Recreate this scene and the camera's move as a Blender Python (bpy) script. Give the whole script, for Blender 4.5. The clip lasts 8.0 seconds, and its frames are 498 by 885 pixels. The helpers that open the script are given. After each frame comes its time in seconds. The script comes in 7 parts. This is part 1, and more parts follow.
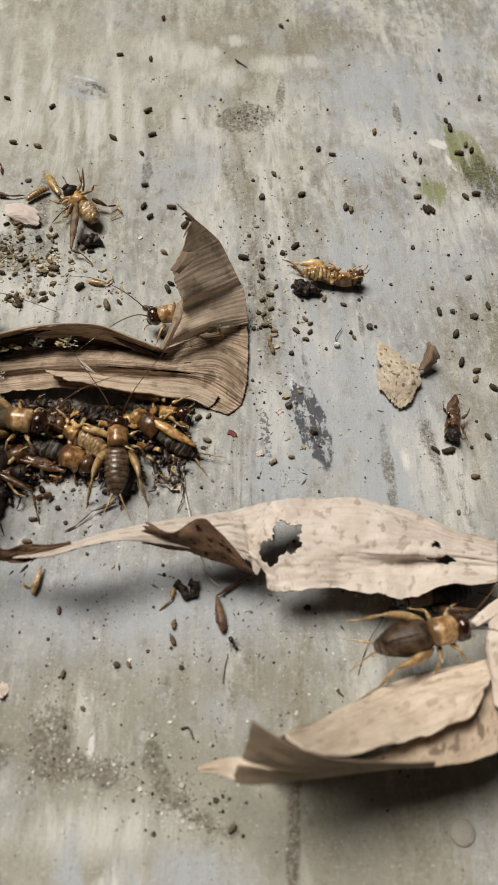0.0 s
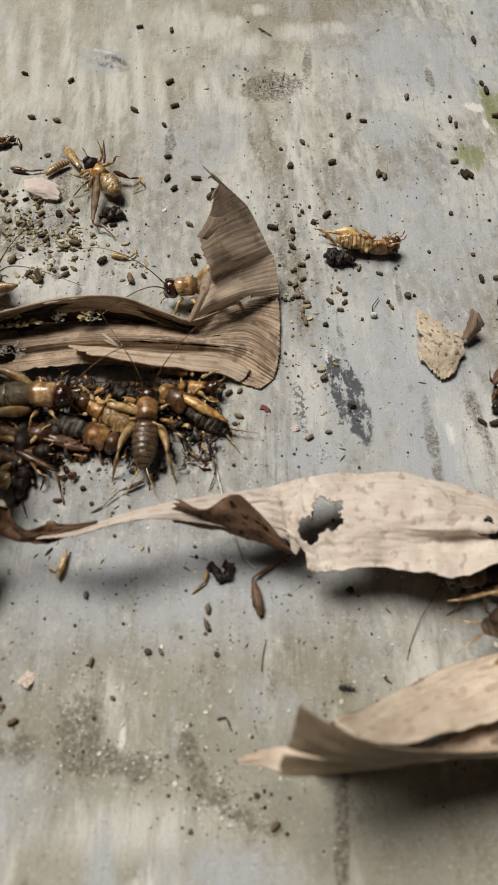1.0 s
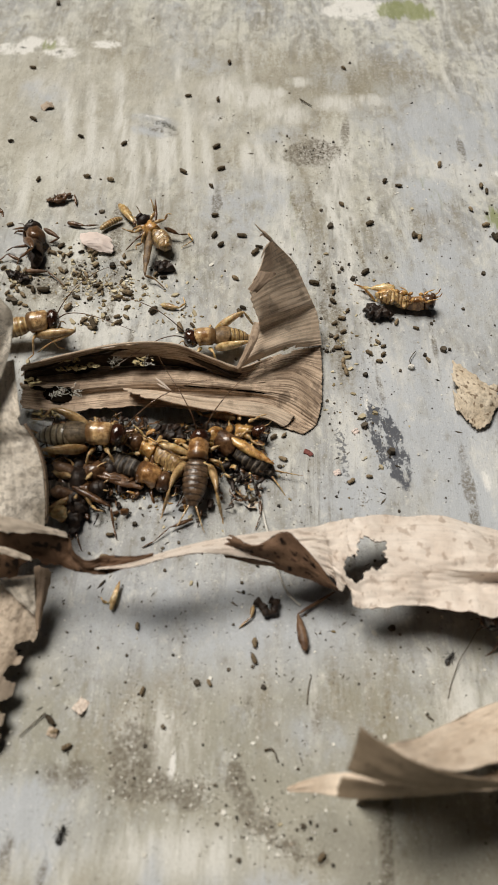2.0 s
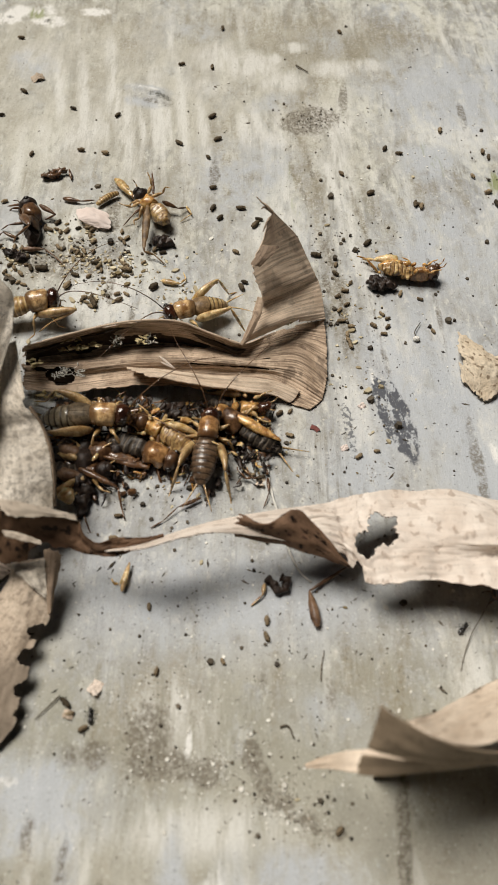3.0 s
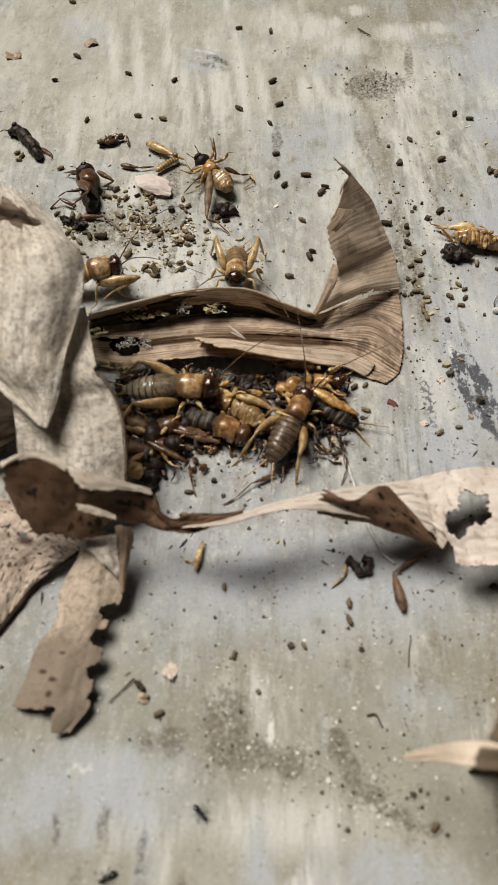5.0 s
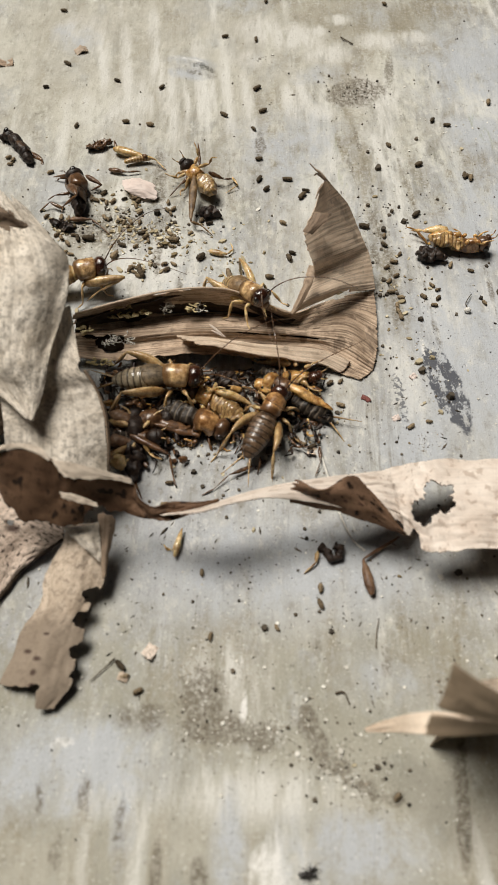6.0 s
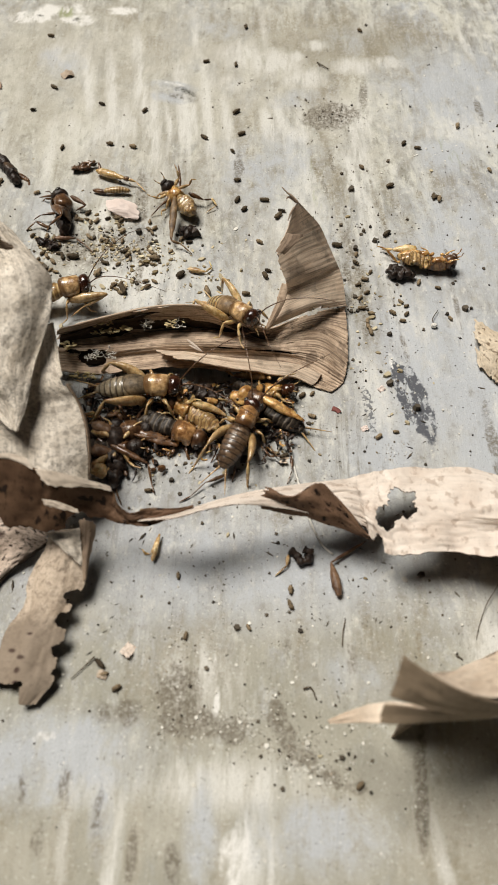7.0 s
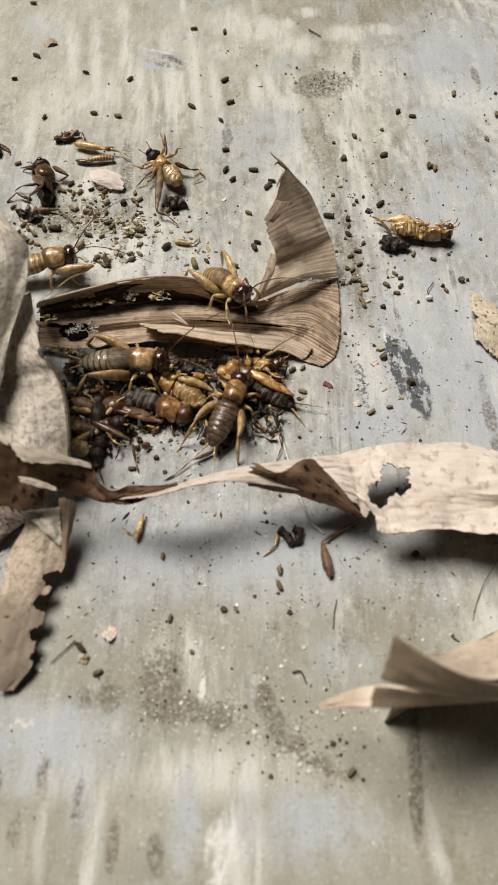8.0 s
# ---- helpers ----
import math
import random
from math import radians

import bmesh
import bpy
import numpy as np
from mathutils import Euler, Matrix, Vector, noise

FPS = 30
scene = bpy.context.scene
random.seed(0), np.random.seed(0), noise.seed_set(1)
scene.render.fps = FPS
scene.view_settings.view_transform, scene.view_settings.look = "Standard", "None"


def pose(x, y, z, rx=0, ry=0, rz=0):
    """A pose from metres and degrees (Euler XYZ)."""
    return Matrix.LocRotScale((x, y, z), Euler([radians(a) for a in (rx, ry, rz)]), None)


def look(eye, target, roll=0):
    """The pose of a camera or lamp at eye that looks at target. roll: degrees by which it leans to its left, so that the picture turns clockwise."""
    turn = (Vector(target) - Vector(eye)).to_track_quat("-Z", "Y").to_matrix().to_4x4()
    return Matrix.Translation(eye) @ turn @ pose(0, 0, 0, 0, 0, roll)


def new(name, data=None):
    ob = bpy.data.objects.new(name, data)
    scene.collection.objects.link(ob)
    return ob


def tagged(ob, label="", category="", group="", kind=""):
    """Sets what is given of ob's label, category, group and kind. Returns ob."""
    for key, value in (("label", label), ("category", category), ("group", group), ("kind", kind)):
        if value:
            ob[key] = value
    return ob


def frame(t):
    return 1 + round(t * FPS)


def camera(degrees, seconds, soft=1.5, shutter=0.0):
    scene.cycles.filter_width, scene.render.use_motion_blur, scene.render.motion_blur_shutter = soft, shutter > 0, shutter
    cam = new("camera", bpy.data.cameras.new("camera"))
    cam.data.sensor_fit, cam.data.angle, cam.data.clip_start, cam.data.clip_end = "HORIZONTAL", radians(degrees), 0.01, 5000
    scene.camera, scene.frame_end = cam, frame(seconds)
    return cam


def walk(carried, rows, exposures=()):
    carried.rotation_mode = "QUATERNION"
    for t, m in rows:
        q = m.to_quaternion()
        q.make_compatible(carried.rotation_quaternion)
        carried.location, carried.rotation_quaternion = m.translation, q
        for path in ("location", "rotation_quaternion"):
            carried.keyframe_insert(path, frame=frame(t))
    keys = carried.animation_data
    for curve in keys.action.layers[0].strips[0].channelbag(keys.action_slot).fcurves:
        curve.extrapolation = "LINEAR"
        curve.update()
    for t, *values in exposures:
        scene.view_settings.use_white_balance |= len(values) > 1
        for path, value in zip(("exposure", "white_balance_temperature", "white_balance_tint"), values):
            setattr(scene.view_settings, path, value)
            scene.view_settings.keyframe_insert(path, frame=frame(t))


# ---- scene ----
cam = camera(35.67, 8.0, soft=1.15)
PATH = [
    (0, (-6.29, -96.29, 155.04), (4.00, -3.03, 1.43), 6.83),
    (0.5, (-8.68, -96.27, 145.88), (-1.10, -3.88, -8.41), 5.82),
    (1, (-7.74, -96.08, 143.27), (-3.21, -2.37, -10.34), 2.84),
    (1.5, (-16.63, -101.06, 148.85), (-14.37, 1.62, 1.02), 3.02),
    (1.7, (-15.54, -102.65, 148.51), (-13.47, 2.06, 2.12), 3.02),
    (3, (-18.46, -100.57, 147.67), (-15.06, -1.99, -2.90), 2.33),
    (3.5, (-15.23, -99.91, 146.16), (-12.82, -1.85, -4.77), 1.45),
    (4, (-29.52, -97.21, 151.67), (-32.93, 1.84, 1.41), -1.16),
    (4.5, (-29.15, -96.26, 143.90), (-30.75, 1.66, -7.13), -0.20),
    (5, (-29.84, -98.83, 138.58), (-31.16, -2.30, -13.35), 0.46),
    (6.3, (-24.76, -105.23, 146.05), (-25.31, -7.98, -5.42), 1.01),
    (6.5, (-26.20, -105.99, 147.53), (-26.34, -7.91, -3.41), 1.38),
    (7, (-21.64, -108.76, 151.20), (-20.73, -10.07, 0.67), 1.56),
    (7.5, (-20.61, -107.87, 150.48), (-18.93, -9.58, -0.31), 1.88),
    (8, (-19.24, -107.39, 144.10), (-17.89, -10.93, -7.86), 1.49),
]
EXPOSURE = [(0.0, -0.1), (0.5, -0.13), (1.0, -0.14), (1.5, -0.09), (1.7, -0.04), (3.0, 0.13), (3.5, 0.18), (4.0, 0.15), (4.5, -0.06), (5.0, 0.02), (6.3, 0.2), (6.5, 0.22), (7.0, 0.24), (7.5, 0.25), (8.0, 0.15)]
walk(cam, [(t, look(Vector(eye) * 0.001, Vector(target) * 0.001, roll)) for t, eye, target, roll in PATH], exposures=EXPOSURE)

cam.data.dof.use_dof = True
cam.data.dof.focus_distance = 0.203
cam.data.dof.aperture_fstop = 34.0

# ---- world, sun and exposure ----
world = bpy.data.worlds.new("overcast_sky")
scene.world = world
world.use_nodes = True
wn = world.node_tree.nodes
sky = wn.new("ShaderNodeTexSky")
sky.sky_type = "NISHITA"
sky.sun_disc = False
sky.sun_elevation = radians(64)
sky.sun_rotation = radians(-51)
sky.dust_density = 4.0
veil = wn.new("ShaderNodeHueSaturation")
veil.inputs["Saturation"].default_value = 0.25
world.node_tree.links.new(sky.outputs[0], veil.inputs["Color"])
world.node_tree.links.new(veil.outputs[0], wn["Background"].inputs["Color"])
wn["Background"].inputs["Strength"].default_value = 0.0045
sun = new("sun", bpy.data.lights.new("sun", "SUN"))
sun.data.energy = 4.05
sun.data.angle = radians(27)
sun.data.color = (1.0, 0.945, 0.86)
sun.matrix_world = look((-0.20, 0.16, 0.53), (0, 0, 0))
scene.view_settings.exposure = 0.0

MM = 0.001
rng = random.Random(7)


# ---- node helpers ----
def material(name, rough=0.6, spec=0.4):
    m = bpy.data.materials.new(name)
    m.use_nodes = True
    b = m.node_tree.nodes["Principled BSDF"]
    b.inputs["Roughness"].default_value = rough
    b.inputs["Specular IOR Level"].default_value = spec
    return m, m.node_tree, b


def plug(nt, value, socket):
    if hasattr(value, "is_linked"):
        nt.links.new(value, socket)
    else:
        socket.default_value = value


def coords(nt, which="Object", scale=(1, 1, 1), turn=0.0):
    c = nt.nodes.new("ShaderNodeTexCoord")
    mp = nt.nodes.new("ShaderNodeMapping")
    mp.inputs["Scale"].default_value = scale
    mp.inputs["Rotation"].default_value = (0, 0, radians(turn))
    nt.links.new(c.outputs[which], mp.inputs["Vector"])
    return mp.outputs[0]


def grain(nt, vec, scale, detail=4.0, rough=0.55, warp=0.0):
    n = nt.nodes.new("ShaderNodeTexNoise")
    n.inputs["Scale"].default_value = scale
    n.inputs["Detail"].default_value = detail
    n.inputs["Roughness"].default_value = rough
    n.inputs["Distortion"].default_value = warp
    nt.links.new(vec, n.inputs["Vector"])
    return n.outputs["Fac"]


def ramp(nt, fac, *stops):
    r = nt.nodes.new("ShaderNodeValToRGB")
    el = r.color_ramp.elements
    while len(el) < len(stops):
        el.new(0.5)
    for e, (p, c) in zip(el, stops):
        e.position = p
        e.color = (c, c, c, 1) if isinstance(c, (int, float)) else (*c, 1)
    nt.links.new(fac, r.inputs[0])
    return r.outputs[0]


def mixed(nt, fac, a, b, how="MIX"):
    n = nt.nodes.new("ShaderNodeMix")
    n.data_type = "RGBA"
    n.blend_type = how
    plug(nt, fac, n.inputs[0])
    for v, k in ((a, 6), (b, 7)):
        plug(nt, v if hasattr(v, "is_linked") else (*v, 1), n.inputs[k])
    return n.outputs[2]


def calc(nt, op, a, b=0.0, clamp=False):
    n = nt.nodes.new("ShaderNodeMath")
    n.operation = op
    n.use_clamp = clamp
    plug(nt, a, n.inputs[0])
    plug(nt, b, n.inputs[1])
    return n.outputs[0]


def relief(nt, bsdf, height, depth, strength=1.0):
    n = nt.nodes.new("ShaderNodeBump")
    n.inputs["Strength"].default_value = strength
    n.inputs["Distance"].default_value = depth
    nt.links.new(height, n.inputs["Height"])
    nt.links.new(n.outputs[0], bsdf.inputs["Normal"])


def random_value(nt):
    return nt.nodes.new("ShaderNodeObjectInfo").outputs["Random"]


# ---- materials ----
EDGES = {}


def blob(nt, vec, cx, cy, rx, ry, turn=0.0, soft=0.5, rag=0.35, fine=160.0):
    """A stain's mask: an ellipse in mm with a ragged edge."""
    mp = nt.nodes.new("ShaderNodeMapping")
    mp.vector_type = "TEXTURE"
    mp.inputs["Location"].default_value = (cx * MM, cy * MM, 0)
    mp.inputs["Rotation"].default_value = (0, 0, radians(turn))
    mp.inputs["Scale"].default_value = (rx * MM, ry * MM, 1)
    nt.links.new(vec, mp.inputs["Vector"])
    ln = nt.nodes.new("ShaderNodeVectorMath")
    ln.operation = "LENGTH"
    nt.links.new(mp.outputs[0], ln.inputs[0])
    step = min((30, 60, 120, 190, 280, 500), key=lambda k: abs(k - fine))
    if (nt.name, step) not in EDGES:
        EDGES[nt.name, step] = calc(nt, "SUBTRACT", grain(nt, vec, step, 5.0, 0.7), 0.5)
    edge = nt.nodes.new("ShaderNodeMath")
    edge.operation = "MULTIPLY_ADD"
    edge.inputs[1].default_value = rag * 4
    nt.links.new(EDGES[nt.name, step], edge.inputs[0])
    nt.links.new(ln.outputs["Value"], edge.inputs[2])
    d = edge.outputs[0]
    mr = nt.nodes.new("ShaderNodeMapRange")
    mr.inputs["From Min"].default_value = 1.0 + soft / 2
    mr.inputs["From Max"].default_value = 1.0 - soft / 2
    nt.links.new(d, mr.inputs["Value"])
    return mr.outputs[0]


# the sheet's stains: layer -> colour, strength, drawn out along the sheet or not
LAYERS = {
    # a dirty film, and the dimmer light of the near end painted in
    "film_and_falloff": ((0.285, 0.274, 0.218), 0.80, False),
    "brown": ((0.225, 0.195, 0.135), 0.9, True),
    "beige": ((0.44, 0.42, 0.36), 0.60, False),
    "pale": ((0.64, 0.635, 0.60), 0.75, True),
    "cool": ((0.425, 0.448, 0.478), 0.85, False),
    "dirt": ((0.135, 0.115, 0.085), 0.92, False),
    "white": ((0.72, 0.71, 0.68), 0.92, False),
    "algae": ((0.21, 0.235, 0.085), 0.80, True),
    "soot": ((0.055, 0.055, 0.045), 0.95, True),
}
STAINS = []


def stain(layer, amount, x, y, rx, ry, turn=0):
    """One stain: its layer, amount, middle, radii in mm and turn."""
    STAINS.append((layer, amount, x, y, rx, ry, turn))


# broad darkening painted for the light's falloff toward the near end
stain("film_and_falloff", 1.0, -10, -100, 130, 48, 0)
stain("film_and_falloff", 0.70, 60, -60, 40, 40, 0)
stain("film_and_falloff", 0.65, 8, 158, 34, 16, 0)
stain("brown", 0.85, 6, 160, 34, 20, 8)
stain("brown", 0.75, -14, 170, 24, 12, 0)
stain("brown", 0.75, 30, 168, 22, 14, 0)
stain("brown", 0.7, 2, 128, 10, 14, 10)
stain("brown", 0.80, -24, 100, 8, 26, 8)
stain("brown", 0.80, 2, 98, 2.4, 20, 12)
stain("brown", 0.80, 1, 88, 2.2, 30, 9)
stain("brown", 0.80, 9, 36, 2.6, 30, 6)
stain("brown", 0.75, 22, 70, 2.6, 26, 14)
stain("brown", 0.70, 36, 84, 5, 16, 12)
stain("brown", 0.75, 58, 6, 4, 34, 4)
stain("brown", 0.75, 70, 30, 12, 24, 5)
stain("brown", 1.1, 38, -97, 12, 26, 0)
stain("dirt", 0.68, -52.8, -86, 1.5, 6, 0)
stain("dirt", 0.6, -56.5, -93, 1.6, 5, 0)
stain("dirt", 0.6, -40, -95, 1.2, 5, 0)
stain("beige", 0.7, -58, -95, 12, 7, 0)
stain("dirt", 0.75, -32.8, -96.5, 1.5, 3.2, 0)
stain("dirt", 0.62, -60.6, -86, 1.2, 6, 0)
stain("dirt", 0.68, -46.5, -89, 1.2, 5.5, 0)
stain("brown", 0.75, -24, -97, 2.0, 9, 0)
stain("brown", 0.80, -30, -63, 9, 10, 8)
stain("brown", 0.75, -36, -66, 7, 8, 0)
stain("brown", 0.75, 14.5, -58, 1.6, 18, -3)
stain("brown", 0.75, 3.5, -56, 1.4, 14, -3)
stain("brown", 0.7, -10, -60, 1.6, 12, -3)
stain("brown", 0.7, 26, -56, 2, 12, -3)
stain("beige", 0.75, -70, 135, 95, 60, 0)
stain("beige", 0.70, 27, -20, 9, 26, 10)
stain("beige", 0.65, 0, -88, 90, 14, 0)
stain("beige", 0.6, -10, 30, 20, 50, 0)
stain("pale", 0.85, -14, 147, 9, 8, 0)
stain("pale", 0.8, -4, 138, 7, 6, 20)
stain("pale", 0.8, 14, 146, 8, 5, 0)
stain("pale", 0.75, -26, 152, 8, 9, -20)
stain("pale", 0.75, 10, 118, 9, 10, 0)
stain("pale", 0.75, 52, 112, 22, 8, 0)
stain("pale", 0.8, -59, 134, 2.2, 28, 8)
stain("pale", 0.8, -68, 128, 2.0, 26, 8)
stain("pale", 0.75, -76, 132, 2.0, 22, 8)
stain("pale", 0.8, -44, 122, 2.2, 28, 7)
stain("pale", 0.8, -36, 118, 2.0, 28, 6)
stain("pale", 0.75, -29, 108, 1.8, 22, 6)
stain("pale", 0.75, -52, 110, 2, 20, 6)
stain("pale", 0.75, -12, 112, 2, 18, 8)
stain("pale", 0.75, 12, 100, 3, 18, 10)
stain("pale", 0.75, -52, 40, 12, 14, 0)
stain("pale", 0.7, -19, -97, 5, 10, -8)
stain("pale", 0.7, -24, -84, 16, 5, 0)
stain("pale", 0.7, 14, 60, 3, 22, 8)
stain("pale", 0.65, 30, -60, 8, 14, 0)
stain("pale", 0.65, -50, -84, 8, 5, 0)
stain("cool", 0.80, -58, -80, 20, 8, 4)
stain("cool", 0.75, 52, 132, 30, 26, 0)
stain("cool", 0.75, 28, 10, 18, 30, 8)
stain("cool", 0.7, -20, -42, 34, 12, 0)
stain("cool", 0.75, -48, 131, 8, 3.4, -18)
stain("cool", 0.7, -8, -92, 14, 6, 0)
stain("cool", 0.7, 40, 60, 18, 26, 8)
stain("cool", 0.65, -20, 88, 14, 20, 0)
stain("dirt", 1.2, 4, 117, 8, 5.5, 20)
stain("dirt", 1.0, -31.6, -73.2, 5.4, 2.6, 0)
stain("dirt", 0.72, -33.8, -67.5, 4.6, 6.0, 8)
stain("dirt", 0.62, -44.5, -71.5, 5.0, 3.2, 0)
stain("dirt", 1.05, -23.0, -74.4, 3.6, 2.4, 10)
stain("dirt", 1.2, -14.8, -71.6, 1.7, 2.8, 15)
stain("dirt", 0.95, -12.6, -75.5, 1.6, 3.2, 20)
stain("dirt", 1.1, -9.8, -79.3, 3.2, 1.7, -30)
stain("dirt", 0.95, -4.6, -82.4, 3.0, 1.6, -30)
stain("dirt", 1.0, 0.2, -84.0, 1.6, 1.2, 0)
stain("dirt", 0.6, 0.4, -60.5, 1.2, 5, -3)
stain("dirt", 0.55, -12.4, -58.5, 1.4, 5, -3)
stain("dirt", 1.25, 12.0, -82, 0.8, 9, -5)
stain("soot", 0.8, 11.6, -88, 0.6, 5, -5)
stain("dirt", 0.6, -46, 126, 8, 2, -22)
stain("dirt", 0.7, -62, 54, 14, 9, 0)
stain("dirt", 0.55, -36, -4, 26, 12, 0)
stain("white", 0.75, -102, 173, 8, 4.5, 6)
stain("white", 0.70, -94, 178, 7, 4, -10)
stain("white", 0.75, -85, 171.5, 6.5, 4, -14)
stain("white", 0.62, -88, 178, 5, 5, 0)
stain("white", 0.70, -69, 178.5, 6, 3.2, 0)
stain("soot", 0.75, -85, 171, 1.4, 1.2, 20)
stain("soot", 0.7, -99, 174, 1.6, 0.9, -10)
stain("algae", 0.55, -90, 176, 3, 6, 10)
stain("white", 0.9, 24, 212, 14, 8, 0)
stain("white", 0.55, -22, -96, 3.4, 8, -10)
stain("white", 0.6, -26.9, -62, 0.9, 3.2, -2)
stain("white", 0.6, -26.1, -69, 0.9, 3.2, -2)
stain("white", 0.6, -48, 131.5, 6, 1.2, -18)
stain("white", 0.6, -58, -76, 3, 1.2, 10)
stain("algae", 0.78, 73, 104, 6, 17, 22)
stain("algae", 0.66, 60, 87, 4.5, 7, 10)
stain("algae", 0.95, 44, 213, 11, 7, 0)
stain("algae", 0.35, -3, 85, 3, 26, 8)
stain("algae", 0.35, 40, 100, 3, 16, 12)
stain("soot", 0.8, 78, 92, 6, 16, 22)
stain("soot", 0.7, -43, 128, 5, 1.6, -25)
stain("brown", 1, -2.6, 162.1, 13, 9, 0)
stain("brown", 0.95, 9.8, 143.9, 6, 10, 0)
stain("brown", 0.9, -16.4, 170.9, 10, 7, 0)
stain("brown", 0.8, 13.3, 173.9, 8, 7, 0)
stain("brown", 0.85, -29.3, 156.3, 5, 16, 8)
stain("brown", 0.75, -55.8, 157, 5, 12, 8)
stain("pale", 1, -12.8, 146.6, 4.5, 4, 20)
stain("pale", 0.95, -7.8, 151.1, 4, 3, -10)
stain("pale", 0.9, 0.3, 158.4, 4, 3, 0)
stain("pale", 0.9, -7.4, 106.6, 5, 4, 20)
stain("pale", 0.85, -16.2, 111.3, 2.2, 9, 8)
stain("pale", 0.85, 25.1, 148.4, 6, 3.5, 0)
stain("pale", 0.5, 57.1, 167.8, 16, 1.6, -8)
stain("pale", 0.5, 70.8, 179.6, 14, 1.6, -8)
stain("cool", 0.9, 83.2, 153.5, 14, 2, -10)
stain("cool", 0.9, 39.2, 98.1, 10, 9, 0)
stain("brown", 1.05, 4.6, 85.8, 1.3, 12, 9)
stain("dirt", 0.62, 3.3, 93.1, 0.9, 6, 9)
stain("brown", 1, 16.2, 73.6, 1.2, 9, 8)
stain("brown", 0.9, -2.1, 92.8, 0.9, 12, 8)
stain("pale", 0.9, 9.6, 86.1, 1.2, 12, 9)
stain("pale", 0.85, -4.5, 85.2, 2, 12, 8)
stain("pale", 0.9, -48.1, 111.6, 1, 9, 6)
stain("pale", 0.9, -43.6, 109.2, 1, 9, 6)
stain("pale", 0.85, -40, 116.3, 1, 10, 6)
stain("cool", 0.9, -47.9, 125.5, 6, 3, -10)
stain("white", 0.8, 64.2, 109.1, 3.2, 2.2, -20)
stain("white", 0.7, 67.4, 100.1, 1.2, 4, 20)
stain("cool", 1, -52.6, -77.7, 9, 5, 0)
stain("pale", 0.85, -52.7, -77.3, 4, 1.2, 10)
stain("brown", 1, -52.7, -87, 1.6, 7, 0)
stain("brown", 0.95, -45.4, -91.3, 1.6, 6, 0)
stain("dirt", 0.6, -53.1, -86.5, 0.8, 5, 0)
stain("brown", 0.9, -39.5, -93.8, 1.5, 7, 0)
stain("pale", 0.6, -21.1, -95.7, 4, 3, 0)
stain("brown", 0.95, 18.4, -94.1, 10, 9, 0)
stain("brown", 0.8, -6, -90.9, 8, 6, 0)
stain("dirt", 0.8, -32.6, -97.8, 1.6, 4, 0)
stain("brown", 0.8, -32, -71.6, 6, 6, 0)
stain("dirt", 0.9, 11.4, -84.5, 1.3, 9, -3)
stain("dirt", 0.62, 3.4, 94.6, 0.9, 7.6, 7)
stain("dirt", 0.465, 5, 81.3, 0.9, 7.6, 7)
stain("dirt", 0.62, 6.4, 68.7, 0.9, 7.6, 7)
stain("dirt", 0.465, 7.8, 56.9, 0.9, 7.6, 7)
stain("dirt", 0.58, 14.4, 87.4, 0.8, 6.7, 7)
stain("dirt", 0.435, 15.8, 76, 0.8, 6.7, 7)
stain("dirt", 0.58, 17.2, 65.2, 0.8, 6.7, 7)
stain("dirt", 0.62, 16.6, 39.8, 1, 6.0, 6)
stain("dirt", 0.465, 17.6, 29.6, 1, 6.0, 6)
stain("dirt", 0.62, 18.6, 20, 1, 6.0, 6)
stain("brown", 0.8, 28.8, 77.9, 1, 6.4, 9)
stain("brown", 0.6, 30.4, 67.4, 1, 6.4, 9)
stain("dirt", 0.55, 5.5, 40.1, 1.2, 5.8, 7)
stain("dirt", 0.4125, 6.7, 30.5, 1.2, 5.8, 7)
stain("brown", 0.8, 47.7, 55.4, 1, 5.6, -2)
stain("brown", 0.6, 47.3, 46, 1, 5.6, -2)
for x, y, wide, tall, tilt, layer, much in (
        (-66, -92, 9, 8, 0, "brown", 0.75), (-52, -97, 3, 9, 4, "brown", 0.8), (-60, -80, 5, 5, 0, "brown", 0.6),
        (-46, -88, 2, 8, 2, "cool", 0.8), (-28, -92, 3, 9, 0, "cool", 0.7), (-70, -66, 6, 5, 0, "brown", 0.6),
        (-84, 150, 16, 9, 0, "brown", 0.6), (-60, 168, 18, 9, 0, "brown", 0.55), (-70, 120, 10, 12, 6, "brown", 0.5)):
    stain(layer, much, x, y, wide, tall, tilt)
stain("pale", 1, 43.7, -6.6, 5, 14, 8)
stain("cool", 1, 36.2, -14.2, 9, 13, 8)
stain("pale", 0.9, 51.2, -10.9, 6, 16, 4)
stain("white", 0.5, 41.1, -5.9, 1.6, 5, 10)
stain("white", 0.5, 52.5, -1.7, 1.4, 6, 6)
stain("pale", 0.8, 35, 22.8, 3, 14, 8)
stain("pale", 0.8, 10.1, 5.8, 4, 12, 6)
stain("pale", 0.8, 21.7, 26, 5, 14, 8)
stain("white", 0.45, 15.1, 15.6, 1.2, 6, 8)
stain("cool", 0.8, 10.6, -12, 9, 9, 0)
